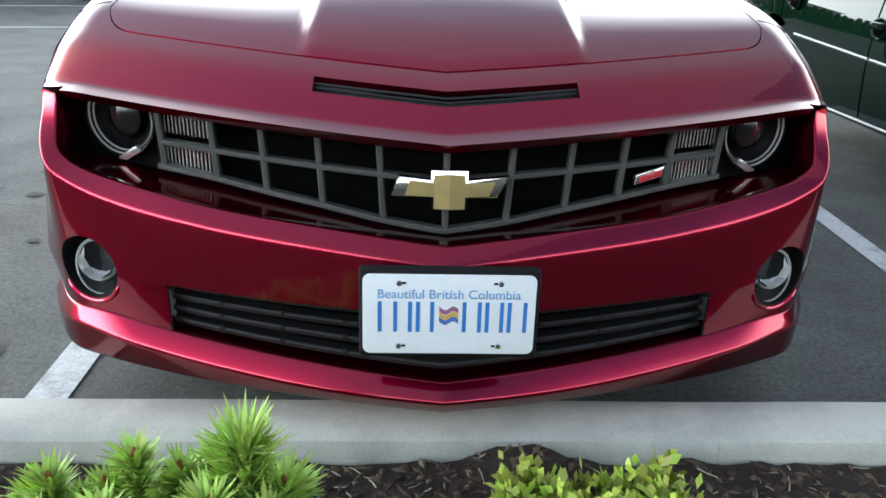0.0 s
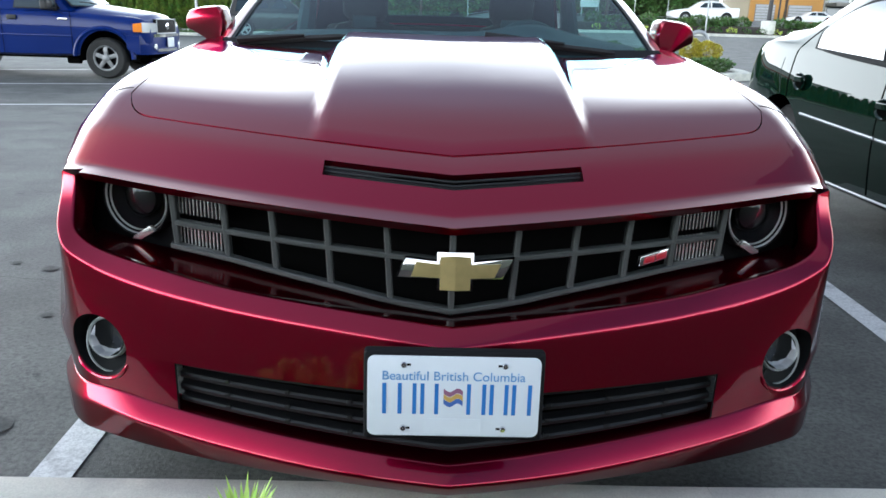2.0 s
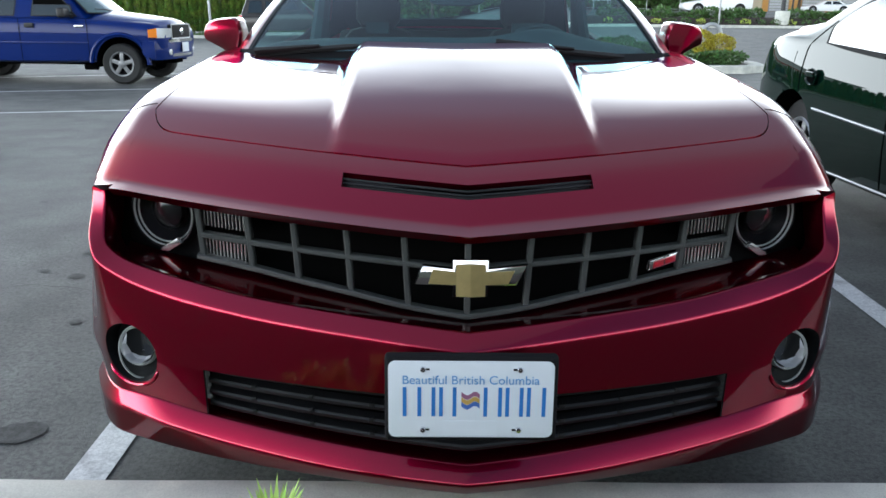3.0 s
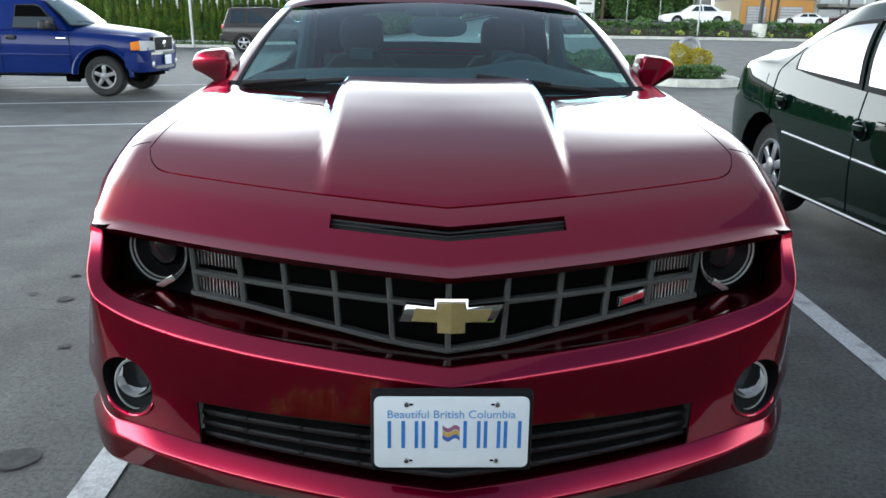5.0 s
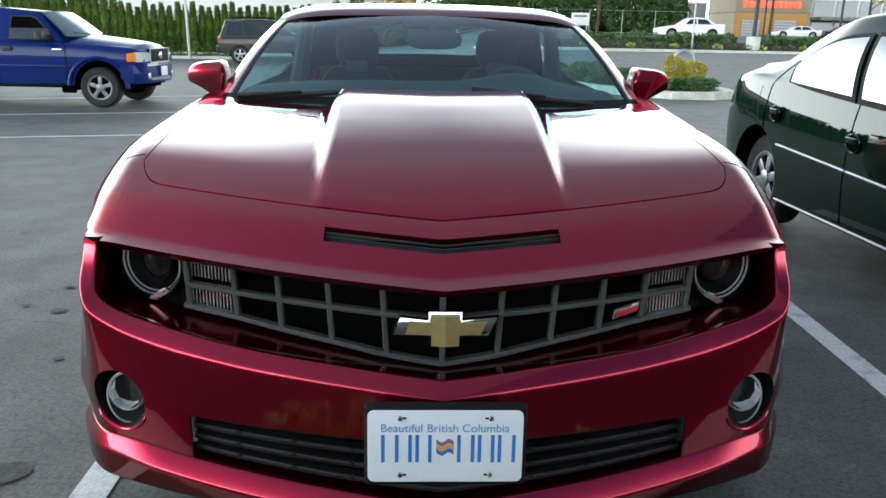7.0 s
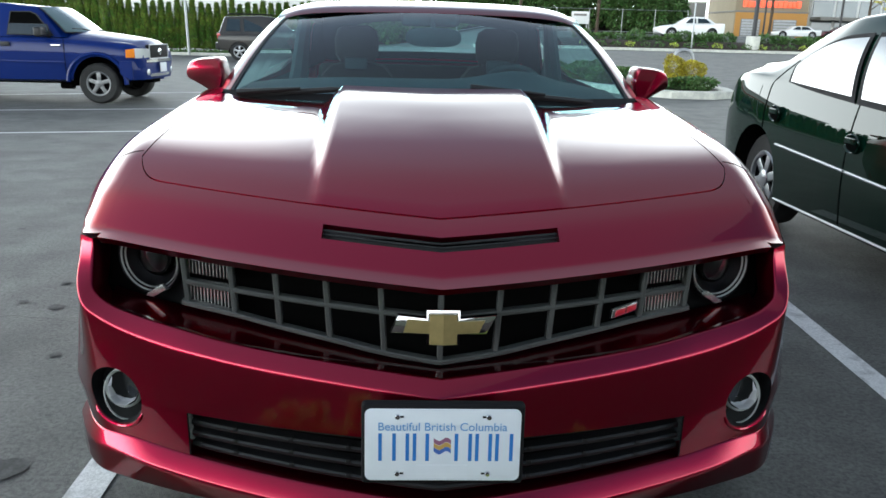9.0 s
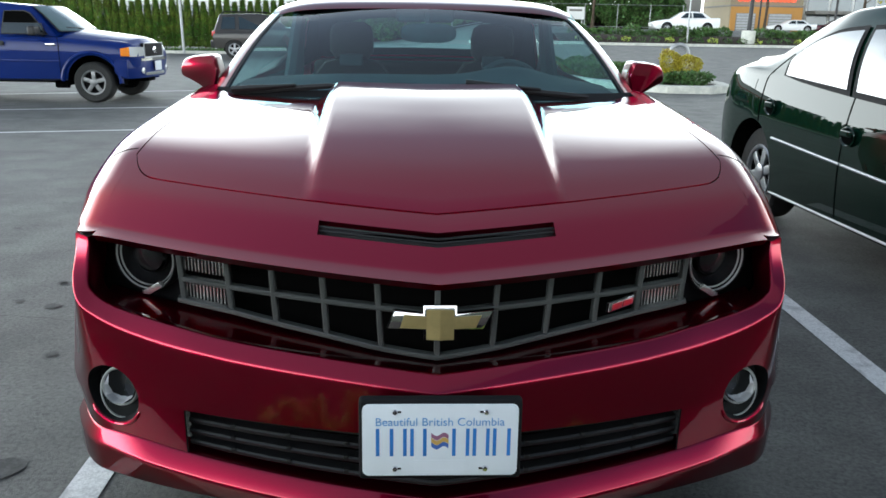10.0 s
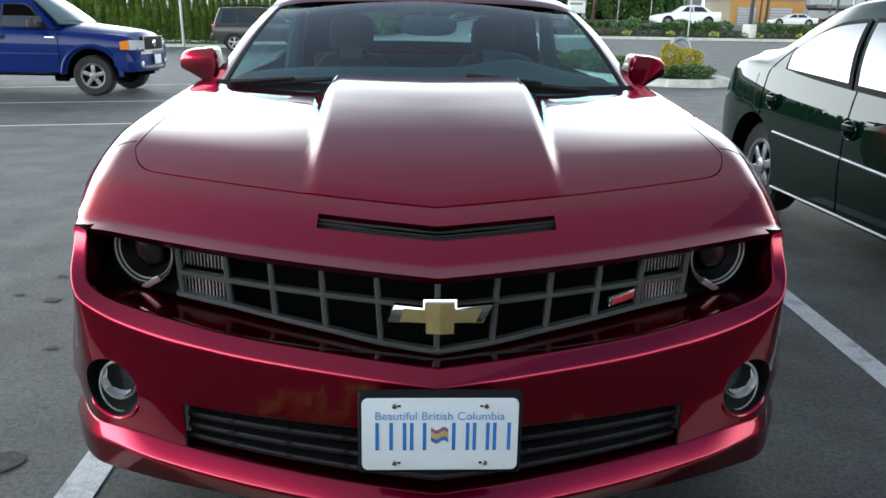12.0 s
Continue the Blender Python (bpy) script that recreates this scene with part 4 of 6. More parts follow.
for s in (-1, 1):
    bm = bmesh.new()
    seat_out = [(0.235, 0.5), (0.25, 0.7), (0.24, 0.88), (0.20, 0.98), (0.15, 1.04), (0.06, 1.06), (-0.06, 1.06), (-0.15, 1.04), (-0.20, 0.98), (-0.24, 0.88), (-0.25, 0.7), (-0.235, 0.5)]
    prism(bm, [(0.385 * s + x, z) for x, z in seat_out], 0.13, Matrix.Translation((0, 2.74, 0)) @ pose(0, 0, 0, -9), 0.05)
    seat = part("front_seat", bm, SEAT, coupe, "dark cloth bucket seat")
    bm = bmesh.new()
    head_out = [(0.085, 1.05), (0.115, 1.09), (0.118, 1.17), (0.105, 1.225), (0.07, 1.247), (-0.07, 1.247), (-0.105, 1.225), (-0.118, 1.17), (-0.115, 1.09), (-0.085, 1.05)]
    prism(bm, [(0.385 * s + x, z) for x, z in head_out], 0.1, Matrix.Translation((0, 2.74, 0)) @ pose(0, 0, 0, -4), 0.04)
    part("headrest", bm, SEAT, seat)
    bm = bmesh.new()
    box(bm, (0.385 * s, 2.72, 1.05), (0.12, 0.05, 0.06), 0.01)
    part("headrest_post", bm, INTERIOR, seat)
    bm = bmesh.new()
    tube(bm, [(0.74 * s, 2.72, 0.75), (0.69 * s, 2.72, 1.0), (0.66 * s, 2.74, 1.28)], [0.06, 0.05, 0.035], 8)
    part("door_pillar", bm, INTERIOR, coupe)
bm = bmesh.new()
box(bm, (0, 3.2, 0.82), (1.3, 0.14, 0.42), 0.05, 3, pose(0, 0, 0, -16))
part("rear_seat", bm, SEAT, coupe)
wheel_m = pose(0.405, 2.13, 0.925, 62)
bm = bmesh.new()
ring = [Vector((0.165 * math.cos(2 * math.pi * k / 28), 0.165 * math.sin(2 * math.pi * k / 28), 0)) for k in range(29)]
tube(bm, [wheel_m @ p for p in ring], 0.016, 8, cap=False)
for a in (0, 180, 270):
    tube(bm, [wheel_m @ Vector((0, 0, 0.02)), wheel_m @ Vector((0.18 * math.cos(radians(a)), 0.18 * math.sin(radians(a)), 0))], 0.02, 6)
lathe(bm, [(0.06, 0.0), (0.06, 0.03), (0.04, 0.045), (0.001, 0.05)], 16, wheel_m)
part("steering_wheel", bm, INTERIOR, coupe)
bm = bmesh.new()
head = [(0.128 * (1 if math.cos(a) > 0 else -1) * abs(math.cos(a)) ** 0.6, 0.043 * (1 if math.sin(a) > 0 else -1) * abs(math.sin(a)) ** 0.75) for a in [2 * math.pi * k / 32 for k in range(32)]]
prism(bm, [(0.017 + x, z) for x, z in head], 0.03, Matrix.Translation((0, 2.08, 1.20)), 0.01)
tube(bm, [(0.017, 2.1, 1.23), (0.01, 2.16, 1.29)], 0.014, 8)
box(bm, (0.003, 2.2, 1.285), (0.275, 0.10, 0.075), 0.025, 3)
part("inside_mirror", bm, INTERIOR, coupe)
bm = grid(lambda x, y: (x, y, roof_z(y) - 0.012 - 0.03 * (x / 0.67) ** 2), span(-0.67, 0.67, 10), span(2.135, 3.31, 14), flip=True)
part("headliner", bm, INTERIOR, coupe)


# wheels
def wheel(parent, x, y, z, r, w, side, rim=0.66, spokes=5, name="wheel", rim_mat=None):
    m = Matrix.Translation((x, y, z)) @ Euler((0, radians(90) * side, 0)).to_matrix().to_4x4()
    bm = lathe(bmesh.new(), [(r * rim, -w / 2), (r * 0.9, -w / 2), (r * 0.98, -w * 0.4), (r, -w * 0.25), (r, w * 0.25), (r * 0.98, w * 0.4), (r * 0.9, w / 2), (r * rim, w / 2)], 40, m)
    tyre = part(name, bm, RUBBER, parent, "black tyre on an alloy rim")
    bm = lathe(bmesh.new(), [(r * rim, w * 0.48), (r * rim * 0.97, w * 0.5), (r * rim * 0.92, w * 0.46), (r * rim * 0.88, w * 0.1), (0.06, 0.0)], 40, m)
    for k in range(spokes):
        a = 2 * math.pi * k / spokes
        bx = Matrix.Rotation(a, 4, "Z")
        box(bm, (0, 0, 0), (r * rim * 0.9, r * 0.16, w * 0.14), 0.008, 2, m @ bx @ Matrix.Translation((r * rim * 0.47, 0, w * 0.38)))
    lathe(bm, [(r * 0.2, w * 0.36), (r * 0.2, w * 0.46), (r * 0.14, w * 0.5), (0.002, w * 0.5)], 20, m)
    part("rim", bm, rim_mat or WHEEL, tyre)
    return tyre


for y in (AXLE_F, AXLE_R):
    for s in (-1, 1):
        wheel(coupe, 0.81 * s, y, 0.36, 0.36, 0.245, s)

# ---- other vehicles ----
BLUE_PAINT = material("blue_paint", (0.001, 0.016, 0.125), 0.4, 0.0, spec=0.1, coat=0.42, coat_rough=0.03, vary=0.15, scale=3)
GREEN_PAINT = material("green_paint", (0.0015, 0.013, 0.008), 0.35, 0.0, spec=0.0, coat=0.75, coat_ior=1.45, coat_rough=0.015, vary=0.1, scale=4)
GREY_PAINT = material("grey_paint", (0.05, 0.046, 0.043), 0.4, 0.4, coat=0.7, vary=0.1, scale=3)
WHITE_PAINT = material("white_paint", (0.78, 0.78, 0.77), 0.35, coat=0.7, vary=0.06, scale=3)
MAROON_PAINT = material("maroon_paint", (0.09, 0.012, 0.02), 0.35, 0.2, coat=0.8)
TINT = material("dark_window", (0.02, 0.028, 0.03), 0.03, coat=1.0, coat_rough=0.0, spec=0.9)
TRUCK_GLASS = material("pale_windscreen", (0.08, 0.125, 0.13), 0.08, 0.0, spec=0.3, coat=0.7, coat_ior=1.36, coat_rough=0.0)
SKY_PANE = material("reflecting_window", (0.03, 0.036, 0.038), 0.02, 0.0, spec=0.6, coat=1.0, coat_ior=2.3, coat_rough=0.0)
AMBER = material("amber_lamp", (0.75, 0.22, 0.02), 0.2, coat=0.8)
LAMP_CLEAR = material("clear_lamp", (0.68, 0.7, 0.72), 0.12, 0.5, coat=0.9)
LAMP_RED = material("red_lamp", (0.5, 0.02, 0.02), 0.2, coat=0.8)
STEEL = material("galvanised_steel", (0.42, 0.43, 0.44), 0.5, 0.7, vary=0.2, scale=6)
DARK_STEEL = material("dark_post", (0.03, 0.03, 0.032), 0.5, 0.2)


def body_loft(parent, stations, mat, name, arches=(), arch_r=0.38, flat=False, label=""):
    """A car body from stations (x, bottom, top, half-width), rounded in section, with wheel arches cut out."""
    xs = [s[0] for s in stations][::-1]
    f0, f1, fw = (curve(xs, [s[k] for s in stations][::-1]) for k in (1, 2, 3))
    us = span(xs[0], xs[-1], int((xs[-1] - xs[0]) / 0.06))

    def section(x):
        z0, z1, w = f0(x), f1(x), fw(x)
        h = z1 - z0
        half = [(0, z0), (w - 0.09, z0)] + [(w - 0.035 + 0.035 * math.sin(math.pi * t * 0.62 + 0.25) - 0.03 * t ** 6, z0 + 0.03 + (h - 0.08) * t) for t in span(0, 1, 12)] + [(w - 0.07, z1 - 0.015), (w - 0.16, z1), (0, z1 + (0.0 if flat else 0.025))]
        return [Vector((x, -y, z)) for y, z in half] + [Vector((x, y, z)) for y, z in half[::-1][1:]]
    cols = [section(x) for x in us]
    bm = grid(lambda i, j: cols[int(i)][int(j)], list(range(len(us))), list(range(len(cols[0]))))
    bmesh.ops.remove_doubles(bm, verts=list(bm.verts), dist=1e-5)
    for end in (0, -1):
        vs = [min(bm.verts, key=lambda v: (v.co - p).length) for p in cols[end]]
        seen, loop = set(), []
        for v in vs:
            if v.index not in seen or v.index == -1:
                if v not in loop:
                    loop.append(v)
        if len(loop) > 3:
            bm.faces.new(loop)
    for ax in arches:
        gone = [f for f in bm.faces if (f.calc_center_median().x - ax) ** 2 + (f.calc_center_median().z - 0.33) ** 2 < arch_r ** 2 and abs(f.calc_center_median().y) > 0.3]
        bmesh.ops.delete(bm, geom=gone, context="FACES")
        for v in bm.verts:
            d = math.hypot(v.co.x - ax, v.co.z - 0.33)
            if v.is_boundary and 0.05 < d and abs(d - arch_r) < 0.06 and abs(v.co.y) > 0.3:
                v.co.x, v.co.z = ax + (v.co.x - ax) * arch_r / d, 0.33 + (v.co.z - 0.33) * arch_r / d
    bmesh.ops.recalc_face_normals(bm, faces=list(bm.faces))
    return part(name, bm, mat, parent, label)


def arch_liners(parent, arches, r, w):
    for ax in arches:
        for s in (-1, 1):
            bm = bmesh.new()
            n = 16
            rows_ = [[bm.verts.new((ax + r * math.cos(math.pi * (k / n * 1.1 - 0.05)), s * y, 0.33 + r * math.sin(math.pi * (k / n * 1.1 - 0.05)))) for k in range(n + 1)] for y in (w, w - 0.35)]
            for k in range(n):
                bm.faces.new((rows_[0][k], rows_[0][k + 1], rows_[1][k + 1], rows_[1][k]))
            bm.faces.new(rows_[1])
            part("wheel_arch", bm, SHADE_AND_SEAM, parent)


def cabin_loft(parent, base, top, mat, name="cabin"):
    """A cabin between a base ring and a roof ring, given as (x, half-width, z) from front to back."""
    bm = bmesh.new()
    ring_b = [(x, -w, z) for x, w, z in base] + [(x, w, z) for x, w, z in base[::-1]]
    ring_t = [(x, -w, z) for x, w, z in top] + [(x, w, z) for x, w, z in top[::-1]]
    b, t = [bm.verts.new(p) for p in ring_b], [bm.verts.new(p) for p in ring_t]
    n = len(b)
    for i in range(n):
        bm.faces.new((b[i], b[(i + 1) % n], t[(i + 1) % n], t[i]))
    m = len(top)
    for i in range(m - 1):
        bm.faces.new((t[i], t[i + 1], t[n - 2 - i], t[n - 1 - i]))
    bmesh.ops.recalc_face_normals(bm, faces=list(bm.faces))
    bmesh.ops.bevel(bm, geom=[e for e in bm.edges if e.calc_face_angle(0) > 0.3], offset=0.05, segments=3, profile=0.5, affect="EDGES")
    return part(name, bm, mat, parent)


def pane(parent, pts, mat, name="window", out=0.006, label=""):
    """A pane with a dark seal, through the given points, pushed out along its normal."""
    ps = [Vector(p) for p in pts]
    nrm = (ps[1] - ps[0]).cross(ps[2] - ps[0]).normalized()
    mid = sum(ps, Vector()) / len(ps)
    if nrm.dot(mid - Vector((mid.x * 0.9 - 0.1, 0, 0.6))) < 0:
        nrm = -nrm
    bm = bmesh.new()
    bm.faces.new([bm.verts.new(p + nrm * out) for p in ps])
    bmesh.ops.recalc_face_normals(bm, faces=list(bm.faces))
    seal = part(name + "_seal", thick(bm, 0.004), BLACK_PLASTIC, parent, smooth=False)
    bm = bmesh.new()
    bm.faces.new([bm.verts.new(p + (mid - p).normalized() * 0.022 + nrm * (out + 0.005)) for p in ps])
    bmesh.ops.recalc_face_normals(bm, faces=list(bm.faces))
    for f in bm.faces:
        if f.normal.dot(nrm) < 0:
            f.normal_flip()
    return part(name, bm, mat, seal, label, smooth=False)


# blue pickup
truck = thing("pickup_truck", pose(-5.107, 12.01, 0, 0, 0, -1), "blue pickup truck with wide wheel flares, standing across the lot", "truck")
TW = 0.86
body_loft(truck, [(0.68, 0.56, 0.84, 0.70), (0.63, 0.50, 0.90, 0.78), (0.45, 0.42, 0.955, 0.845), (0.0, 0.36, 0.99, TW), (-0.5, 0.34, 1.02, TW), (-1.6, 0.33, 1.03, TW), (-2.6, 0.34, 1.03, TW), (-4.25, 0.40, 1.03, TW)], BLUE_PAINT, "body", (0.0, -2.85), 0.41)
arch_liners(truck, (0.0, -2.85), 0.41, TW - 0.02)


def truck_hood(u, v):
    """The hood: u from nose to cowl, v from side to side."""
    x = 0.685 - 0.08 * v * v - (1.115 - 0.04 * v * v) * u
    z = 0.935 + 0.075 * u + (0.085 + 0.05 * u) * (1 - v * v) ** 0.8 * smooth01(-0.02, 0.10, u) - 0.035 * (1 - u) ** 6
    return (x, v * (0.72 + 0.06 * u), z)


bm = grid(truck_hood, [0, 0.015, 0.04, 0.08] + span(0.14, 1, 12), span(-1, 1, 24))
bmesh.ops.recalc_face_normals(bm, faces=list(bm.faces))
part("hood", bm, BLUE_PAINT, truck, "domed blue hood reflecting white sky")
cabin_loft(truck, [(-0.36, 0.36, 1.06), (-0.56, 0.76, 1.02), (-1.6, 0.80, 1.02), (-2.3, 0.78, 1.02)], [(-0.88, 0.36, 1.50), (-0.97, 0.60, 1.485), (-1.5, 0.64, 1.53), (-2.18, 0.62, 1.52)], BLUE_PAINT)


def truck_screen(v, w):
    """The pickup's bowed windscreen: v from side to side, w from foot to head."""
    y0, y1 = 0.73 * v, 0.575 * v
    lo = Vector((-0.33 - 0.2 * abs(y0 / 0.76) ** 3, y0, 1.095))
    hi = Vector((-0.85 - 0.1 * abs(y1 / 0.6) ** 3, y1, 1.478 - 0.02 * v * v))
    return lo.lerp(hi, w) + Vector((0.008, 0, 0.012 + 0.015 * math.sin(math.pi * w)))


bm = grid(truck_screen, span(-1, 1, 24), span(0, 1, 8))
bmesh.ops.recalc_face_normals(bm, faces=list(bm.faces))
part("windscreen", bm, TRUCK_GLASS, truck, "pale reflecting windscreen")
bm = grid(lambda v, w: truck_screen(v * 1.03, -0.03 + w * 1.06) - Vector((0.005, 0, 0.004)), span(-1, 1, 24), span(0, 1, 8))
bmesh.ops.recalc_face_normals(bm, faces=list(bm.faces))
part("screen_seal", bm, BLACK_PLASTIC, truck)
for q in (-0.1, 0.42):
    bm = tube(bmesh.new(), [(-0.35, q, 1.12), (-0.38, q - 0.2, 1.15), (-0.46, q - 0.46, 1.16)], [0.014, 0.011, 0.007], 6)
    part("wiper", bm, BLACK_PLASTIC, truck)
for s in (-1, 1):
    def side(x, z, s=s):
        t = (z - 1.02) / 0.49
        return (x, s * (0.80 - 0.165 * t), z)
    # opaque black pane stands in for the cab's shaded inside
    pane(truck, [side(-0.66, 1.04), side(-1.40, 1.04), side(-1.37, 1.40), side(-1.05, 1.41), side(-0.95, 1.37)], SHADE_AND_SEAM, label="black pane for the unlit cab behind the half-open side window")
    pane(truck, [side(-0.70, 1.045), side(-1.395, 1.045), side(-1.382, 1.215), side(-0.77, 1.215)], TINT, "window_glass", 0.016, "half-lowered window glass")
    pane(truck, [side(-1.66, 1.04), side(-2.16, 1.04), side(-2.08, 1.40), side(-1.62, 1.40)], TINT)
    bm = bmesh.new()
    tube(bm, [((0.44 if t < 0.5 else 0.48) * math.cos(math.pi * t), s * (TW - 0.012), 0.34 + 0.44 * math.sin(math.pi * t)) for t in span(-0.02, 1.0, 22)], 0.045, 10, flat=0.8)
    part("arch_flare", bm, BLUE_PAINT, truck, "wide blue wheel flare")
    bm = box(bmesh.new(), (-1.41, s * (TW + 0.008), 0.905), (0.15, 0.022, 0.07), 0.012)
    part("door_handle", bm, BLACK_PLASTIC, truck)
    bm = bmesh.new()
    box(bm, (-0.80, s * 0.96, 1.10), (0.12, 0.22, 0.15), 0.04, 3)
    tube(bm, [(-0.74, s * 0.78, 1.04), (-0.78, s * 0.9, 1.07)], 0.03, 6)
    part("door_mirror", bm, BLACK_PLASTIC, truck, "black door mirror")
    bm = grid(lambda u, v: (0.675 - 0.04 * u - 0.08 * u ** 4, s * (0.48 + 0.38 * u - 0.015 * u ** 6), 0.735 + 0.135 * v + 0.02 * u * (v - 0.5)), span(0, 0.92, 10), span(0, 1, 5))
    part("headlamp", thick(bm, 0.03), LAMP_CLEAR, truck, "clear headlamp")
    bm = grid(lambda u, v: (0.60 - 0.13 * u, s * (0.838 + 0.02 * u), 0.735 + 0.14 * v - 0.02 * u * v), span(0, 1, 5), span(0, 1, 4))
    part("turn_lamp", thick(bm, 0.03), AMBER, truck, "amber turn lamp")
    bm = box(bmesh.new(), (-1.5, s * (TW + 0.004), 0.64), (2.0, 0.014, 0.03), 0.005)
    part("rub_strip", bm, BLUE_PAINT, truck)
    bm = box(bmesh.new(), (-0.62, s * (TW + 0.004), 0.895), (0.15, 0.008, 0.03), 0.004)
    part("badge", bm, CHROME, truck)
    for x in (-1.58, -0.50):
        bm = box(bmesh.new(), (x, s * (TW + 0.002), 0.68), (0.008, 0.004, 0.66))
        part("door_seam", bm, SHADE_AND_SEAM, truck)
bm = grid(lambda v, w: (0.725 - 0.07 * v ** 2 - 0.15 * v ** 8 - 0.05 * (w - 0.5) ** 2, v * (0.88 - 0.02 * abs(w - 0.5)), 0.385 + 0.295 * w), span(-1, 1, 40), span(0, 1, 8))
bmesh.ops.recalc_face_normals(bm, faces=list(bm.faces))
part("front_bumper", thick(bm, 0.05), BLUE_PAINT, truck, "blue front bumper")
for s in (-1, 1):
    bm = grid(lambda u, w: (0.565 - 0.205 * u, s * (0.874 - 0.004 * u), 0.405 + 0.27 * w + 0.07 * u * u * (1 - w)), span(0, 1, 6), span(0, 1, 5))
    part("bumper_wing", thick(bm, 0.02), BLUE_PAINT, truck)
    bm = lathe(bmesh.new(), [(0.05, -0.01), (0.05, 0.012), (0.04, 0.016), (0.001, 0.016)], 14, Matrix.Translation((0.702, s * 0.56, 0.5)) @ Euler((0, radians(90), 0)).to_matrix().to_4x4())
    part("fog_lamp", bm, LAMP_CLEAR, truck)
bm = grid(lambda v, w: (0.755 - 0.06 * v * v, v * 0.60, 0.655 + 0.045 * w), span(-1, 1, 16), span(0, 1, 3))
part("bumper_trim", thick(bm, 0.04), CHROME, truck, "bright chrome bumper top")
bm = grid(lambda v, w: (0.76 - 0.06 * v * v, v * 0.46, 0.425 + 0.045 * w), span(-1, 1, 12), span(0, 1, 3))
part("bumper_trim", thick(bm, 0.03), CHROME, truck)
bm = box(bmesh.new(), (0.76, 0, 0.565), (0.012, 0.3, 0.15), 0.004)
part("number_plate", bm, PLATE_WHITE, truck)
bm = box(bmesh.new(), (0.652, 0, 0.82), (0.10, 0.9, 0.22), 0.03)
tg = part("grille", bm, BLACK_MATTE, truck, "black grille in a bright frame")
bm = bmesh.new()
for a, b in (((-0.45, 0.71), (0.45, 0.71)), ((-0.45, 0.93), (0.45, 0.93)), ((-0.45, 0.71), (-0.45, 0.93)), ((0.45, 0.71), (0.45, 0.93))):
    tube(bm, [(0.70, a[0], a[1]), (0.70, b[0], b[1])], 0.008, 8)
part("grille_frame", bm, STEEL, tg)
bm = lathe(bmesh.new(), [(0.085, -0.01), (0.085, 0.01), (0.07, 0.018), (0.001, 0.02)], 20, Matrix.Translation((0.705, 0, 0.82)) @ Euler((0, radians(90), 0)).to_matrix().to_4x4() @ Matrix.Diagonal((0.6, 1, 1, 1)))
part("grille_emblem", bm, CHROME, tg)
bm = bmesh.new()
tube(bm, [(-0.55, -0.5, 0.26), (-0.75, -0.5, 0.26)], 0.06, 8)
box(bm, (-1.6, 0, 0.34), (3.6, 0.9, 0.12), 0.02)
part("chassis", bm, SHADE_AND_SEAM, truck)


def car_wheels(parent, axles, half, r, w, rim=0.62, spokes=5, rim_mat=None):
    """Wheels of a car whose length runs along its x axis."""
    for ax in axles:
        for s in (-1, 1):
            m = Matrix.Translation((ax, s * half, r)) @ Euler((radians(-90) * s, 0, 0)).to_matrix().to_4x4()
            bm = lathe(bmesh.new(), [(r * rim, -w / 2), (r * 0.9, -w / 2), (r * 0.98, -w * 0.4), (r, -w * 0.25), (r, w * 0.25), (r * 0.98, w * 0.4), (r * 0.9, w / 2), (r * rim, w * 0.46)], 36, m)
            tyre = part("wheel", bm, RUBBER, parent, "black tyre on an alloy rim")
            # bowl coloured near-black for the shade between the spokes
            part("rim_bowl", lathe(bmesh.new(), [(r * rim * 0.9, w * 0.42), (r * rim * 0.84, w * 0.1), (0.05, 0.0)], 36, m), LAMP_DARK, tyre)
            bm = lathe(bmesh.new(), [(r * rim, w * 0.46), (r * rim * 0.96, w * 0.5), (r * rim * 0.88, w * 0.48), (r * rim * 0.84, w * 0.36)], 36, m)
            for k in range(spokes):
                a = 2 * math.pi * k / spokes + 0.3
                box(bm, (0, 0, 0), (r * rim * 0.88, r * 0.2, w * 0.12), 0.008, 2, m @ Matrix.Rotation(a, 4, "Z") @ Matrix.Translation((r * rim * 0.46, 0, w * 0.36)))
            lathe(bm, [(r * 0.19, w * 0.34), (r * 0.19, w * 0.46), (r * 0.12, w * 0.5), (0.002, w * 0.5)], 18, m)
            part("rim", bm, rim_mat or WHEEL, tyre)


car_wheels(truck, (0.0, -2.85), 0.755, 0.318, 0.23, 0.62, 5, DULL_WHEEL)

# dark green sedan in the next stall
sedan = thing("sedan", pose(3.11, 0.92, 0, 0, 0, -90), "glossy dark green four-door sedan in the next stall", "car")
SW = 0.867
sd_low = curve((-3.5, -3.3, -3.0, -2.4, 0.3, 0.74, 0.84), (0.42, 0.32, 0.24, 0.2, 0.2, 0.22, 0.36))
sd_wide = curve((-3.5, -3.35, -3.0, -2.4, -0.6, 0.3, 0.74, 0.84), (0.66, 0.79, 0.85, SW, SW, 0.84, 0.72, 0.55))
sd_top = curve((-3.5, -3.42, -3.25, -3.0, -2.82, -2.6, -2.35, -2.05, -1.5, -1.1, -0.55, -0.3, 0.3, 0.74, 0.84), (0.97, 1.04, 1.075, 1.085, 1.115, 1.225, 1.325, 1.385, 1.405, 1.35, 1.03, 0.885, 0.80, 0.69, 0.60))
sd_belt0 = curve((-3.5, -3.0, -2.4, -1.6, -0.6, 0.3, 0.84), (0.92, 1.005, 0.955, 0.915, 0.875, 0.76, 0.55))
sd_roofw = curve((-3.5, -3.0, -2.8, -2.4, -2.0, -1.2, -0.7, -0.3, 0.84), (0.50, 0.66, 0.63, 0.575, 0.585, 0.575, 0.64, 0.70, 0.45))


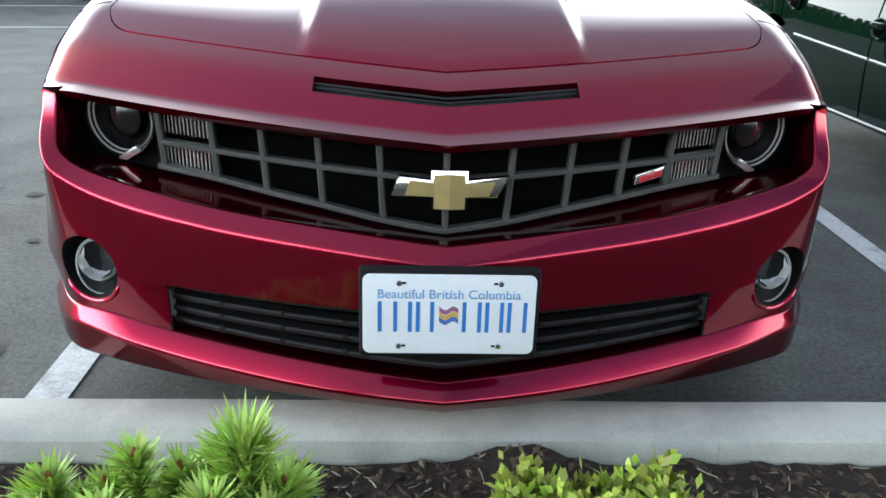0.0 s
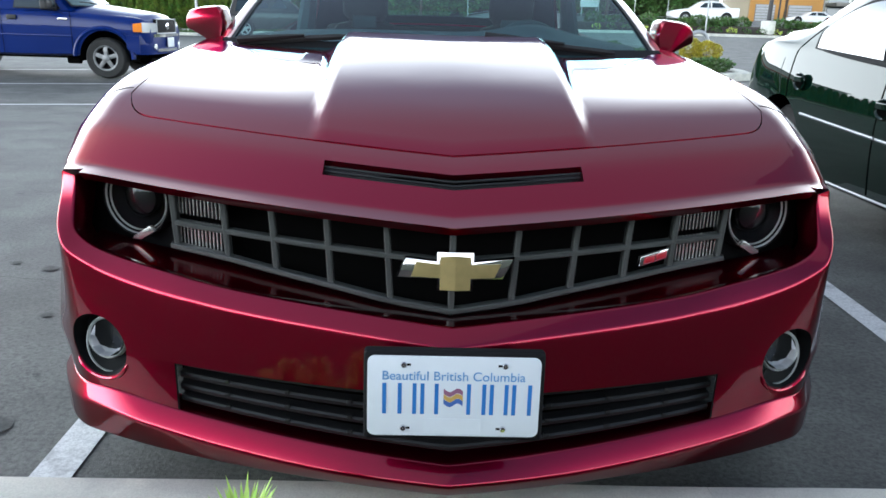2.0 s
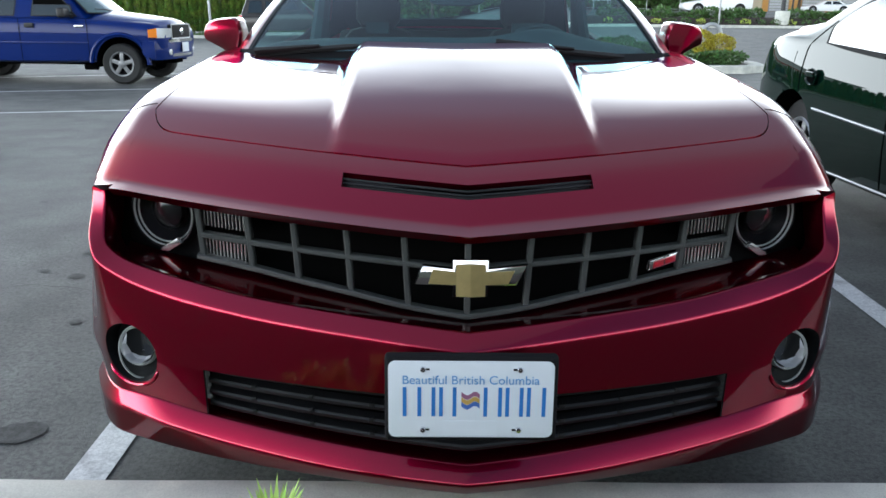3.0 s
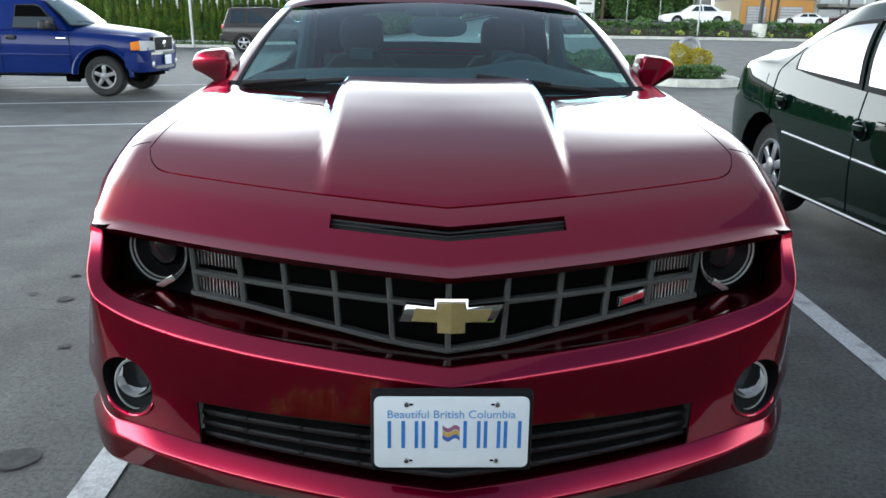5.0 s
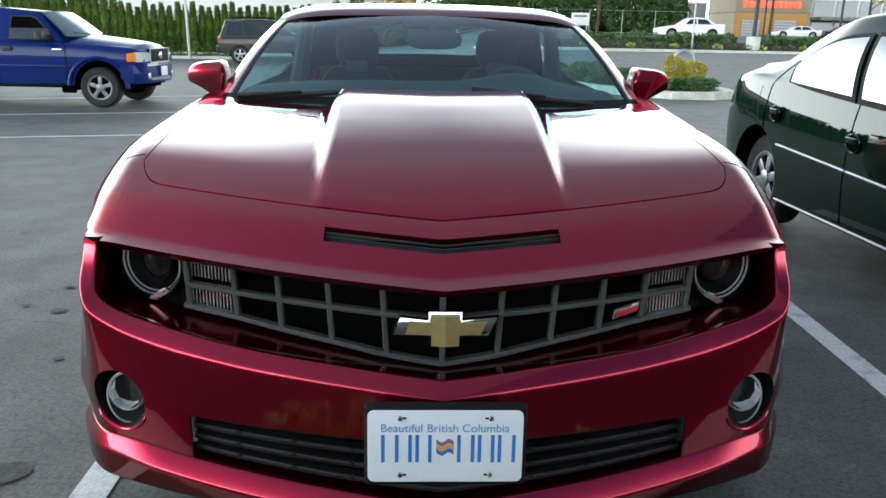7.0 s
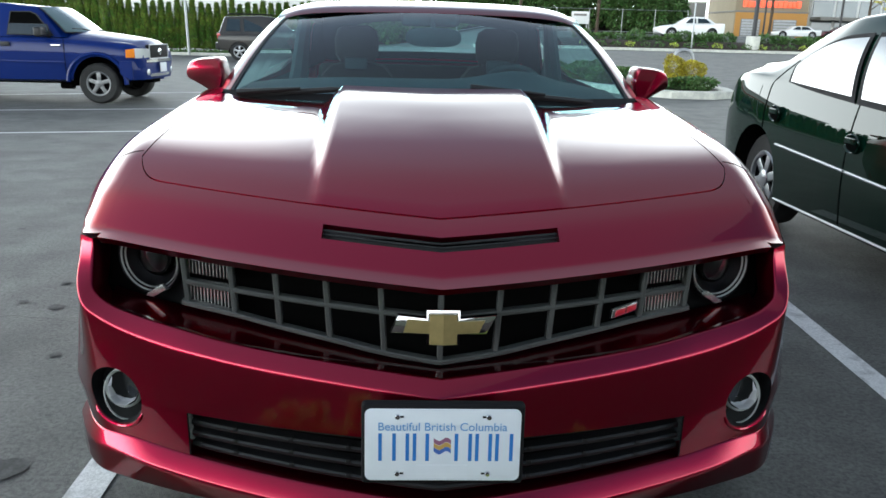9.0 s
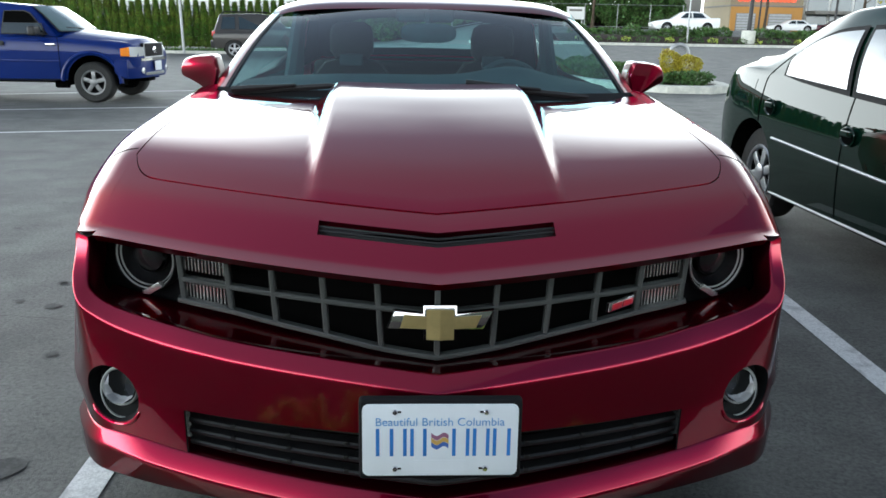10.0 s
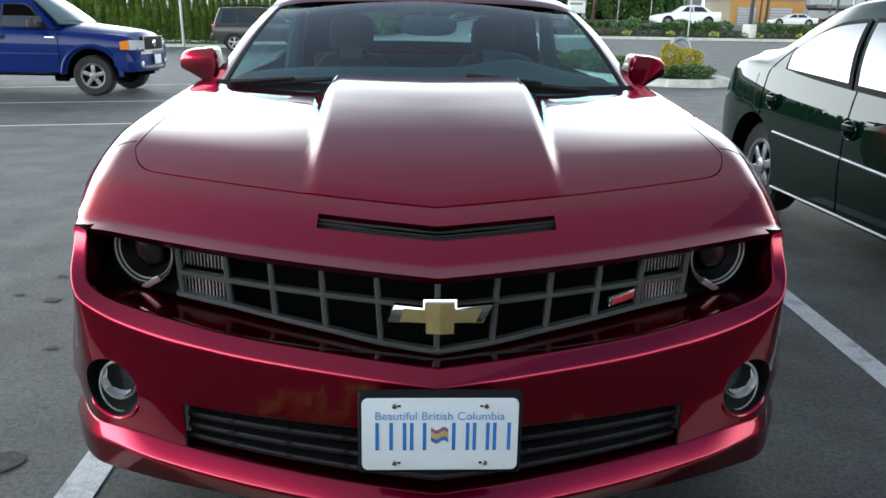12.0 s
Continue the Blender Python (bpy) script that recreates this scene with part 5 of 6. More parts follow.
def sd_belt(x):
    return min(sd_belt0(x), sd_top(x) - 0.035)


def sd_half(x, z):
    """Half-width of the sedan's side at the height z."""
    w, b, z0 = sd_wide(x), sd_belt(x), sd_low(x)
    if z <= b:
        t = max(0.0, (z - z0 - 0.03) / (b - z0 - 0.03))
        return w - 0.035 + 0.035 * math.sin(math.pi * t * 0.62 + 0.25) - 0.05 * t ** 2.8
    h = sd_top(x) - 0.03 - b
    t = min(1.0, (z - b) / max(0.004, h))
    foot = w - 0.035 + 0.035 * math.sin(math.pi * 0.62 + 0.25) - 0.05
    return foot + (sd_roofw(x) - foot) * t + 0.035 * math.sin(math.pi * t) * min(1.0, h / 0.3)


def sd_section(x):
    z0, b, top, wr = sd_low(x), sd_belt(x), sd_top(x), sd_roofw(x)
    half = [(0, z0), (sd_wide(x) - 0.09, z0)] + [(sd_half(x, z), z) for z in span(z0 + 0.03, b, 14)]
    half += [(sd_half(x, z), z) for z in span(b, top - 0.03, 9)[1:]]
    half += [(wr - 0.012, top - 0.018), (wr - 0.04, top - 0.006), (wr - 0.1, top + 0.003), (wr * 0.6, top + 0.016), (0, top + 0.024)]
    return [Vector((x, -y, z)) for y, z in half] + [Vector((x, y, z)) for y, z in half[::-1][1:]]


sd_xs = span(-3.5, -3.3, 6) + span(-3.3, 0.7, 70)[1:] + span(0.7, 0.84, 4)[1:]
sd_cols = [sd_section(x) for x in sd_xs]
bm = grid(lambda i, j: sd_cols[int(i)][int(j)], list(range(len(sd_xs))), list(range(len(sd_cols[0]))))
bm.faces.new([v for v in bm.verts if abs(v.co.x + 3.5) < 1e-6])
for ax in (0.0, -2.67):
    gone = [f for f in bm.faces if math.hypot(f.calc_center_median().x - ax, f.calc_center_median().z - 0.33) < 0.35 and abs(f.calc_center_median().y) > 0.3]
    bmesh.ops.delete(bm, geom=gone, context="FACES")
    for v in bm.verts:
        d = math.hypot(v.co.x - ax, v.co.z - 0.33)
        if v.is_boundary and d > 0.05 and abs(d - 0.35) < 0.06 and abs(v.co.y) > 0.3:
            v.co.x, v.co.z = ax + (v.co.x - ax) * 0.35 / d, 0.33 + (v.co.z - 0.33) * 0.35 / d
bmesh.ops.recalc_face_normals(bm, faces=list(bm.faces))
part("body", bm, GREEN_PAINT, sedan, sharp=55)
arch_liners(sedan, (0.0, -2.67), 0.35, SW - 0.03)


def sd_pane(s, back, front, tops):
    """A side window of the sedan: its back and front edges as (x, z) at the foot and the head, and the head's rise."""
    (bx0, bz0), (bx1, bz1) = back
    (fx0, fz0), (fx1, fz1) = front
    head = curve((0, 0.12, 0.35, 0.65, 1), tops)

    def at(u, v, off):
        lo = bz0 + (fz0 - bz0) * u
        z = lo + (head(min(1.0, max(0.0, u))) - lo) * v
        x = (bx0 + (bx1 - bx0) * v) * (1 - u) + (fx0 + (fx1 - fx0) * v) * u
        return (x, s * (sd_half(x, z) + off), z)
    bm = grid(lambda u, v: at(u, v, 0.014), span(-0.055, 1.04, 16), span(-0.10, 1.08, 10))
    seal = part("window_frame", thick(bm, 0.004), BLACK_MATTE, sedan, "black window frame")
    bm = grid(lambda u, v: at(u, v, 0.019), span(0, 1, 16), span(0, 1, 10))
    if s > 0:
        bmesh.ops.reverse_faces(bm, faces=list(bm.faces))
    part("window", bm, SKY_PANE, seal, "window glass reflecting white sky")


for s in (-1, 1):
    sd_pane(s, ((-2.34, 0.985), (-2.38, 1.2)), ((-1.63, 0.945), (-1.78, 1.25)), (1.075, 1.14, 1.205, 1.245, 1.258))
    sd_pane(s, ((-1.53, 0.94), (-1.68, 1.25)), ((-0.72, 0.90), (-1.2, 1.22)), (1.258, 1.26, 1.255, 1.24, 1.21))
    for hx, hz in ((-1.48, 0.71), (-2.41, 0.778)):
        m = Matrix.Translation((hx, s * (SW - 0.004), hz)) @ Euler((radians(-90) * s, 0, 0)).to_matrix().to_4x4() @ Matrix.Diagonal((1.15, 0.8, 1, 1))
        bm = lathe(bmesh.new(), [(0.062, -0.004), (0.066, 0.003), (0.060, 0.008), (0.052, 0.003), (0.045, -0.006), (0.001, -0.006)], 28, m)
        hd = part("door_handle", bm, GREEN_PAINT, sedan, "oval door handle, its recess blacked in as shade")
        bm = box(bmesh.new(), (hx, s * (SW + 0.004), hz + 0.016), (0.105, 0.016, 0.036), 0.008, 3)
        part("handle_flap", bm, GREEN_PAINT, hd)
        # flat black disc in place of the shade inside the handle
        bm = lathe(bmesh.new(), [(0.05, 0.0), (0.001, 0.0005)], 24, m)
        part("handle_recess", bm, SHADE_AND_SEAM, hd)
    strip = bmesh.new()
    tube(strip, [(x, s * (sd_half(x, 0.55) + 0.003), 0.545 + (-1.25 - x) * 0.042) for x in span(-2.34, -1.52, 8)], 0.008, 6)
    part("rub_strip", strip, STEEL, sedan, "thin bright side strip")
    strip = bmesh.new()
    tube(strip, [(x, s * (sd_half(x, 0.55) + 0.003), 0.545 + (-1.25 - x) * 0.042) for x in span(-1.5, -0.5, 8)], 0.008, 6)
    part("rub_strip", strip, STEEL, sedan, "thin bright side strip")
    sill = bmesh.new()
    tube(sill, [(x, s * (SW - 0.02), 0.245) for x in span(-2.3, -0.36, 10)], 0.007, 6)
    part("sill_strip", sill, STEEL, sedan)
    for x0, x1, z0, z1 in ((-1.52, -1.55, 0.26, 0.925), (-0.45, -0.45, 0.26, 0.86)):
        bm = bmesh.new()
        tube(bm, [(x0 + (x1 - x0) * t, s * (sd_half(x0 + (x1 - x0) * t, z0 + (z1 - z0) * t) + 0.0005), z0 + (z1 - z0) * t) for t in span(0, 1, 8)], 0.004, 5)
        part("door_seam", bm, SHADE_AND_SEAM, sedan)
    bm = bmesh.new()
    rear_edge = curve((0.66, 0.8, 0.93, 1.02, 1.12), (-2.575, -2.60, -2.60, -2.54, -2.42))
    tube(bm, [(rear_edge(z), s * (sd_half(rear_edge(z), z) + 0.0005), z) for z in span(0.67, 1.11, 14)], 0.004, 5)
    part("door_seam", bm, SHADE_AND_SEAM, sedan)
    bm = box(bmesh.new(), (-3.48, s * 0.46, 0.80), (0.09, 0.22, 0.14), 0.03, 3)
    part("tail_lamp", bm, LAMP_RED, sedan)
    bm = bmesh.new()
    box(bm, (-0.72, s * 0.93, 0.97), (0.1, 0.17, 0.11), 0.03, 3)
    part("door_mirror", bm, GREEN_PAINT, sedan)
bm = grid(lambda x, v: (-2.42 - 0.40 * v, x * (0.5 + 0.06 * v), sd_top(-2.42 - 0.40 * v) + 0.03 - 0.03 * abs(x)), span(-1, 1, 10), span(0, 1, 8))
part("rear_window", bm, TINT, sedan)
bm = grid(lambda x, v: (-0.36 - 0.70 * v, x * (0.62 - 0.1 * v), sd_top(-0.36 - 0.70 * v) + 0.03 - 0.03 * abs(x)), span(-1, 1, 10), span(0, 1, 8))
part("windscreen", bm, TINT, sedan)
car_wheels(sedan, (0.0, -2.67), 0.675, 0.31, 0.19, 0.62, 6)

# dark grey station wagon far off
wagon = thing("suv", pose(-4.6, 31.5, 0, 0, 0, 14), "dark grey estate-type off-roader parked by the hedge", "car")
body_loft(wagon, [(0.85, 0.4, 0.8, 0.7), (0.3, 0.36, 1.0, 0.87), (-0.6, 0.34, 1.05, 0.88), (-2.6, 0.34, 1.06, 0.88), (-3.5, 0.42, 1.04, 0.84)], GREY_PAINT, "body", (0.0, -2.7), 0.4)
arch_liners(wagon, (0.0, -2.7), 0.4, 0.86)
cabin_loft(wagon, [(-0.4, 0.74, 1.03), (-1.5, 0.8, 1.03), (-3.46, 0.76, 1.02)], [(-1.15, 0.6, 1.68), (-1.8, 0.64, 1.74), (-3.2, 0.6, 1.68)], GREY_PAINT)
for s in (-1, 1):
    def wside(x, z, s=s):
        return (x, s * (0.8 - 0.19 * (z - 1.03) / 0.66), z)
    for x0, x1 in ((-1.0, -1.65), (-1.75, -2.5), (-2.62, -3.2)):
        pane(wagon, [wside(x0, 1.12), wside(x1, 1.12), wside(x1 + (0.1 if x1 < -3 else 0), 1.6), wside(x0 - (0.3 if x0 > -1.1 else 0), 1.6)], TINT)
    bm = bmesh.new()
    tube(bm, [(-1.3, s * 0.56, 1.75), (-1.4, s * 0.56, 1.8), (-3.0, s * 0.56, 1.79), (-3.1, s * 0.56, 1.72)], 0.02, 6)
    part("roof_rack", bm, BLACK_PLASTIC, wagon)
    bm = box(bmesh.new(), (-3.47, s * 0.76, 0.95), (0.12, 0.12, 0.2), 0.02)
    part("tail_lamp", bm, LAMP_RED, wagon)
bm = box(bmesh.new(), (-3.5, 0, 0.55), (0.2, 1.66, 0.26), 0.05)
part("rear_bumper", bm, BLACK_PLASTIC, wagon)
car_wheels(wagon, (0.0, -2.7), 0.77, 0.36, 0.23, 0.66)


def far_car(m, paint, label, low=1.3):
    c = thing("distant_car", m, label, "car", "cars across the street")
    k = low / 1.36
    body_loft(c, [(0.9, 0.4, 0.62 * k, 0.6), (0.6, 0.24, 0.70 * k, 0.8), (-0.5, 0.22, 0.84 * k, 0.85), (-2.4, 0.22, 0.9 * k, 0.85), (-3.4, 0.34, 0.92 * k, 0.78)], paint, "body", (0.0, -2.6), 0.36)
    arch_liners(c, (0.0, -2.6), 0.36, 0.82)
    cabin_loft(c, [(-0.4, 0.7, 0.82 * k), (-1.4, 0.78, 0.86 * k), (-2.9, 0.68, 0.88 * k)], [(-1.1, 0.56, 1.26 * k), (-1.6, 0.58, 1.31 * k), (-2.3, 0.55, 1.27 * k)], paint)
    for s in (-1, 1):
        pane(c, [(-0.85, s * 0.75, 0.9 * k), (-1.55, s * 0.77, 0.9 * k), (-1.55, s * 0.61, 1.2 * k), (-1.2, s * 0.6, 1.19 * k)], TINT, out=0.02)
        pane(c, [(-1.65, s * 0.77, 0.9 * k), (-2.5, s * 0.75, 0.92 * k), (-2.2, s * 0.6, 1.18 * k), (-1.65, s * 0.61, 1.2 * k)], TINT, out=0.02)
    car_wheels(c, (0.0, -2.6), 0.75, 0.31, 0.19)
    return c


far_car(pose(16.6, 50.5, rise(16.6, 50.5) - 0.0, 0, 0, 176), WHITE_PAINT, "white two-door coupe parked across the street", 1.42)
far_car(pose(33.6, 71.0, rise(33.6, 71), 0, 0, 172), WHITE_PAINT, "white low car parked across the street", 1.2)
far_car(pose(38.4, 72.0, rise(38.4, 72), 0, 0, 170), MAROON_PAINT, "dark red car parked across the street")

# ---- planting ----
NEEDLE = material("pine_needles", (0.44, 0.62, 0.13), 0.5, vary=0.15, scale=30, per_island=0.35)
SHOOT = material("pine_shoot", (0.16, 0.085, 0.035), 0.8, vary=0.3, scale=60, bump=0.4, bump_scale=300)
BUD = material("pine_bud", (0.30, 0.08, 0.02), 0.6, vary=0.3, scale=90)
LIME = material("lime_leaves", (0.38, 0.46, 0.07), 0.5, vary=0.25, scale=20, per_island=0.5)
GREEN_LEAF = material("green_leaves", (0.07, 0.14, 0.035), 0.5, vary=0.3, scale=4, per_island=0.5)
DARK_LEAF = material("cedar_leaves", (0.06, 0.125, 0.016), 0.6, second=(0.15, 0.20, 0.03), scale=1.6, vary=0.35, per_island=0.55)
GOLD_LEAF = material("golden_leaves", (0.42, 0.34, 0.03), 0.5, vary=0.25, scale=8, per_island=0.4)
BARK = material("bark", (0.09, 0.065, 0.045), 0.9, vary=0.4, scale=12, bump=0.6, bump_scale=80)


def leaf(bm, p, d, up, length, width):
    """One small folded leaf: two triangles each side of its midrib."""
    side = d.cross(up)
    if side.length < 1e-4:
        side = d.cross(Vector((1, 0, 0)))
    side = side.normalized() * width / 2
    a, b, c, e = bm.verts.new(p), bm.verts.new(p + d * length * 0.5 + side), bm.verts.new(p + d * length), bm.verts.new(p + d * length * 0.5 - side)
    bm.faces.new((a, b, c))
    bm.faces.new((a, c, e))


def rand_dir(rng, zmin=-1.0):
    while True:
        v = Vector((rng.uniform(-1, 1), rng.uniform(-1, 1), rng.uniform(zmin, 1)))
        if 0.05 < v.length < 1:
            return v.normalized()


def shoot(rng, bm_n, bm_s, base, tip, n, length, spread=0.95):
    """A pine shoot: a stem with needles all along it and a tuft at its tip."""
    base, tip = Vector(base), Vector(tip)
    tube(bm_s, [base, base.lerp(tip, 0.5) + Vector((rng.uniform(-1, 1), rng.uniform(-1, 1), 0)) * 0.006, tip], [0.006, 0.005, 0.0035], 6)
    axis = (tip - base).normalized()
    for k in range(n):
        t = rng.uniform(0.15, 1.0) ** 0.8
        p = base.lerp(tip, t)
        out = rand_dir(rng)
        out = (out - axis * out.dot(axis)).normalized()
        d = (axis * rng.uniform(0.5, 1.1) + out * rng.uniform(0.35, 1.15) * spread).normalized()
        ln = length * rng.uniform(0.7, 1.15)
        q = p + d * ln
        side = d.cross(out).normalized() * 0.003
        w = out * 0.002
        a, b, c = bm_n.verts.new(p + side), bm_n.verts.new(p - side), bm_n.verts.new(p + w)
        m1, m2, m3 = bm_n.verts.new(p.lerp(q, 0.6) + side * 1.2), bm_n.verts.new(p.lerp(q, 0.6) - side * 1.2), bm_n.verts.new(p.lerp(q, 0.6) + w)
        e = bm_n.verts.new(q - Vector((0, 0, 0.003)))
        bm_n.faces.new((a, b, m2, m1))
        bm_n.faces.new((b, c, m3, m2))
        bm_n.faces.new((c, a, m1, m3))
        bm_n.faces.new((m1, m2, e))
        bm_n.faces.new((m2, m3, e))
        bm_n.faces.new((m3, m1, e))


def pine(seed, x, y, shoots, label):
    rng = random.Random(seed)
    z = soil_z(x, y)
    p = thing("dwarf_pine", pose(x, y, z), label, "shrub", "dwarf pines in the bed")
    bn, bs = bmesh.new(), bmesh.new()
    for dx, dy, h, n, ln in shoots:
        h *= 1.09
        tip = Vector((dx, dy, h))
        shoot(rng, bn, bs, (dx * 0.35, dy * 0.35, 0.0), tip, n, ln)
        part("bud", lathe(bmesh.new(), [(0.004, 0.0), (0.006, 0.008), (0.004, 0.02), (0.0006, 0.026)], 8, Matrix.Translation(tip)), BUD, p)
    part("stem", bs, SHOOT, p)
    part("needles", bn, NEEDLE, p, "bright green needles", sharp=80)
    return p


pine(1, -0.325, -0.46, [(0.0, 0.0, 0.225, 700, 0.09), (0.06, 0.0, 0.16, 420, 0.07), (-0.06, 0.04, 0.16, 420, 0.07), (0.04, 0.05, 0.13, 340, 0.06), (-0.04, -0.06, 0.17, 380, 0.065), (0.075, 0.05, 0.12, 320, 0.055), (-0.08, 0.0, 0.14, 340, 0.055), (0.04, -0.05, 0.15, 340, 0.06)], "bright green dwarf pine with long needle tufts beside the kerb")
pine(2, -0.49, -0.46, [(0.0, 0.0, 0.205, 420, 0.06), (0.06, 0.02, 0.17, 340, 0.055), (-0.05, 0.0, 0.16, 320, 0.055), (0.10, 0.03, 0.15, 340, 0.055), (0.03, 0.05, 0.12, 280, 0.05), (-0.03, -0.07, 0.17, 320, 0.055), (0.08, -0.06, 0.15, 320, 0.055)], "yellow-green dwarf pine with short tufts beside the kerb")
pine(3, -0.62, -0.47, [(0.0, 0.0, 0.17, 420, 0.06), (0.045, 0.0, 0.14, 300, 0.05), (-0.05, 0.03, 0.13, 300, 0.05), (0.0, -0.06, 0.15, 300, 0.05), (-0.035, -0.05, 0.14, 300, 0.05)], "bright green dwarf pine tuft beside the kerb")
pine(4, -0.74, -0.5, [(0.0, 0.0, 0.12, 200, 0.05), (0.04, 0.0, 0.10, 140, 0.045)], "small green dwarf pine tuft beside the kerb")


def low_bush(seed, x, y, sprigs, label, mat=LIME, group="low bushes in the bed"):
    """A bush of upright sprigs crowded with stubby leaves."""
    rng = random.Random(seed)
    b = thing("low_bush", pose(x, y, soil_z(x, y)), label, "shrub", group)
    bl, bs = bmesh.new(), bmesh.new()
    for dx, dy, h in sprigs:
        top = Vector((dx, dy, h))
        root = Vector((dx * 0.4, dy * 0.4, 0))
        tube(bs, [root, root.lerp(top, 0.6), top], [0.004, 0.003, 0.002], 5)
        for k in range(80):
            t = rng.uniform(0.25, 1.0)
            p = root.lerp(top, t) + rand_dir(rng) * 0.022
            d = (rand_dir(rng) + Vector((0, 0, 0.9))).normalized()
            leaf(bl, p, d, rand_dir(rng), rng.uniform(0.020, 0.034), rng.uniform(0.014, 0.021))
    part("stem", bs, BARK, b)
    part("leaves", bl, mat, b, "yellow-green stubby leaves", smooth=False)
    return b


rng = random.Random(9)
low_bush(11, 0.155, -0.47, [(rng.uniform(-0.075, 0.075), rng.uniform(-0.07, 0.07), rng.uniform(0.115, 0.185)) for _ in range(46)], "lime-green low bush with stubby leaves in the mulch")
low_bush(12, 0.305, -0.46, [(rng.uniform(-0.07, 0.075), rng.uniform(-0.06, 0.06), rng.uniform(0.11, 0.195)) for _ in range(34)], "lime-green low bush with stubby leaves in the mulch")
low_bush(13, 0.66, -0.50, [(rng.uniform(-0.05, 0.05), rng.uniform(-0.05, 0.05), rng.uniform(0.08, 0.13)) for _ in range(14)], "lime-green low bush with stubby leaves in the mulch")
low_bush(14, -0.40, -0.44, [(rng.uniform(-0.06, 0.06), rng.uniform(-0.05, 0.05), rng.uniform(0.08, 0.16)) for _ in range(22)], "lime-green low bush with stubby leaves in the mulch")

# dry straw and bits lying on the mulch
STRAW = material("dry_straw", (0.42, 0.38, 0.28), 0.8, vary=0.3, scale=40, per_island=0.4)
rng = random.Random(44)
bm = bmesh.new()
for k in range(170):
    x, y, a, ln = rng.uniform(-0.9, 1.0), rng.uniform(-0.6, -0.19), rng.uniform(0, 3.14), rng.uniform(0.012, 0.045)
    d = Vector((math.cos(a), math.sin(a), 0)) * ln / 2
    c = Vector((x, y, 0))
    tube(bm, [Vector((q.x, q.y, soil_z(q.x, q.y) + 0.005)) for q in (c - d, c + d * 0.2 + Vector((0.002, 0, 0)), c + d)], rng.uniform(0.0006, 0.0014), 4)
tagged(part("straw_bits", bm, STRAW, smooth=False), "pale dry straw and twigs scattered on the mulch", "mulch", kind="stuff")

# bark chips lying on the mulch
CHIP = material("bark_chip", (0.10, 0.065, 0.045), 0.9, vary=0.3, scale=30, per_island=0.7)
rng = random.Random(4)
bm = bmesh.new()
for k in range(2600):
    x, y = rng.uniform(-1.3, 1.3), rng.uniform(-0.62, -0.19)
    z = soil_z(x, y) + 0.002
    a, l, w, h = rng.uniform(0, math.pi), rng.uniform(0.006, 0.022), rng.uniform(0.003, 0.008), rng.uniform(0.002, 0.006)
    d, n = Vector((math.cos(a), math.sin(a), rng.uniform(-0.3, 0.3))) * l, Vector((-math.sin(a), math.cos(a), rng.uniform(-0.3, 0.3))) * w
    c = Vector((x, y, z))
    vs = [bm.verts.new(q) for q in (c - d, c - n + Vector((0, 0, h * 0.5)), c + d, c + n, c + Vector((0, 0, h)))]
    for i in range(4):
        bm.faces.new((vs[i], vs[(i + 1) % 4], vs[4]))
chips = part("bark_chips", bm, CHIP, smooth=False)
tagged(chips, "loose brown bark chips on the bed", "mulch", kind="stuff")


def leaf_blob(bm, rng, c, r, n, size, sx=1.0, sy=1.0, sz=1.0, lobes=7):
    """Leaves scattered over a lumpy ball, denser towards its skin."""
    bumps = [(rand_dir(rng), rng.uniform(0.1, 0.35)) for _ in range(lobes)]
    for k in range(n):
        d = rand_dir(rng)
        rad = r * (0.75 + sum(a * max(0, d.dot(b)) ** 6 for b, a in bumps)) * rng.uniform(0.7, 1.03)
        p = Vector(c) + Vector((d.x * sx, d.y * sy, d.z * sz)) * rad
        leaf(bm, p, (d + rand_dir(rng) * 0.9).normalized(), rand_dir(rng), size * rng.uniform(0.7, 1.3), size * rng.uniform(0.45, 0.75))


# cedar hedge
def cedar(seed):
    rng = random.Random(seed)
    t = thing("cedar", pose(0, 0, -50), "tall narrow green cedar in a clipped hedge row", "tree", "cedars of the hedge")
    bm = bmesh.new()
    tube(bm, [(0, 0, 0), (0.02, 0, 1.5), (0, 0, 3.0)], [0.05, 0.035, 0.01], 6)
    part("trunk", bm, BARK, t)
    bm = bmesh.new()
    H = 3.05
    ridges = [(rng.uniform(0, 6.28), rng.uniform(0.1, 0.3)) for _ in range(5)]
    for k in range(2100):
        h = rng.uniform(0.03, 1) ** 0.85
        a = rng.uniform(0, 6.28)
        r = 0.235 * (1 - h ** 2.2) * (0.78 + sum(b * max(0, math.cos(a - c + h * 2)) ** 8 for c, b in ridges)) * rng.uniform(0.72, 1.05) + 0.02
        p = Vector((r * math.cos(a), r * math.sin(a), 0.08 + h * (H - 0.1)))
        d = Vector((math.cos(a) * 0.5, math.sin(a) * 0.5, 1.0)) + rand_dir(rng) * 0.4
        leaf(bm, p, d.normalized(), Vector((math.cos(a), math.sin(a), 0)), rng.uniform(0.12, 0.24), rng.uniform(0.04, 0.08))
    part("crown", bm, DARK_LEAF, t, smooth=False)
    return t


protos = [cedar(k) for k in range(4)]
rng = random.Random(3)
first = [True] * 4
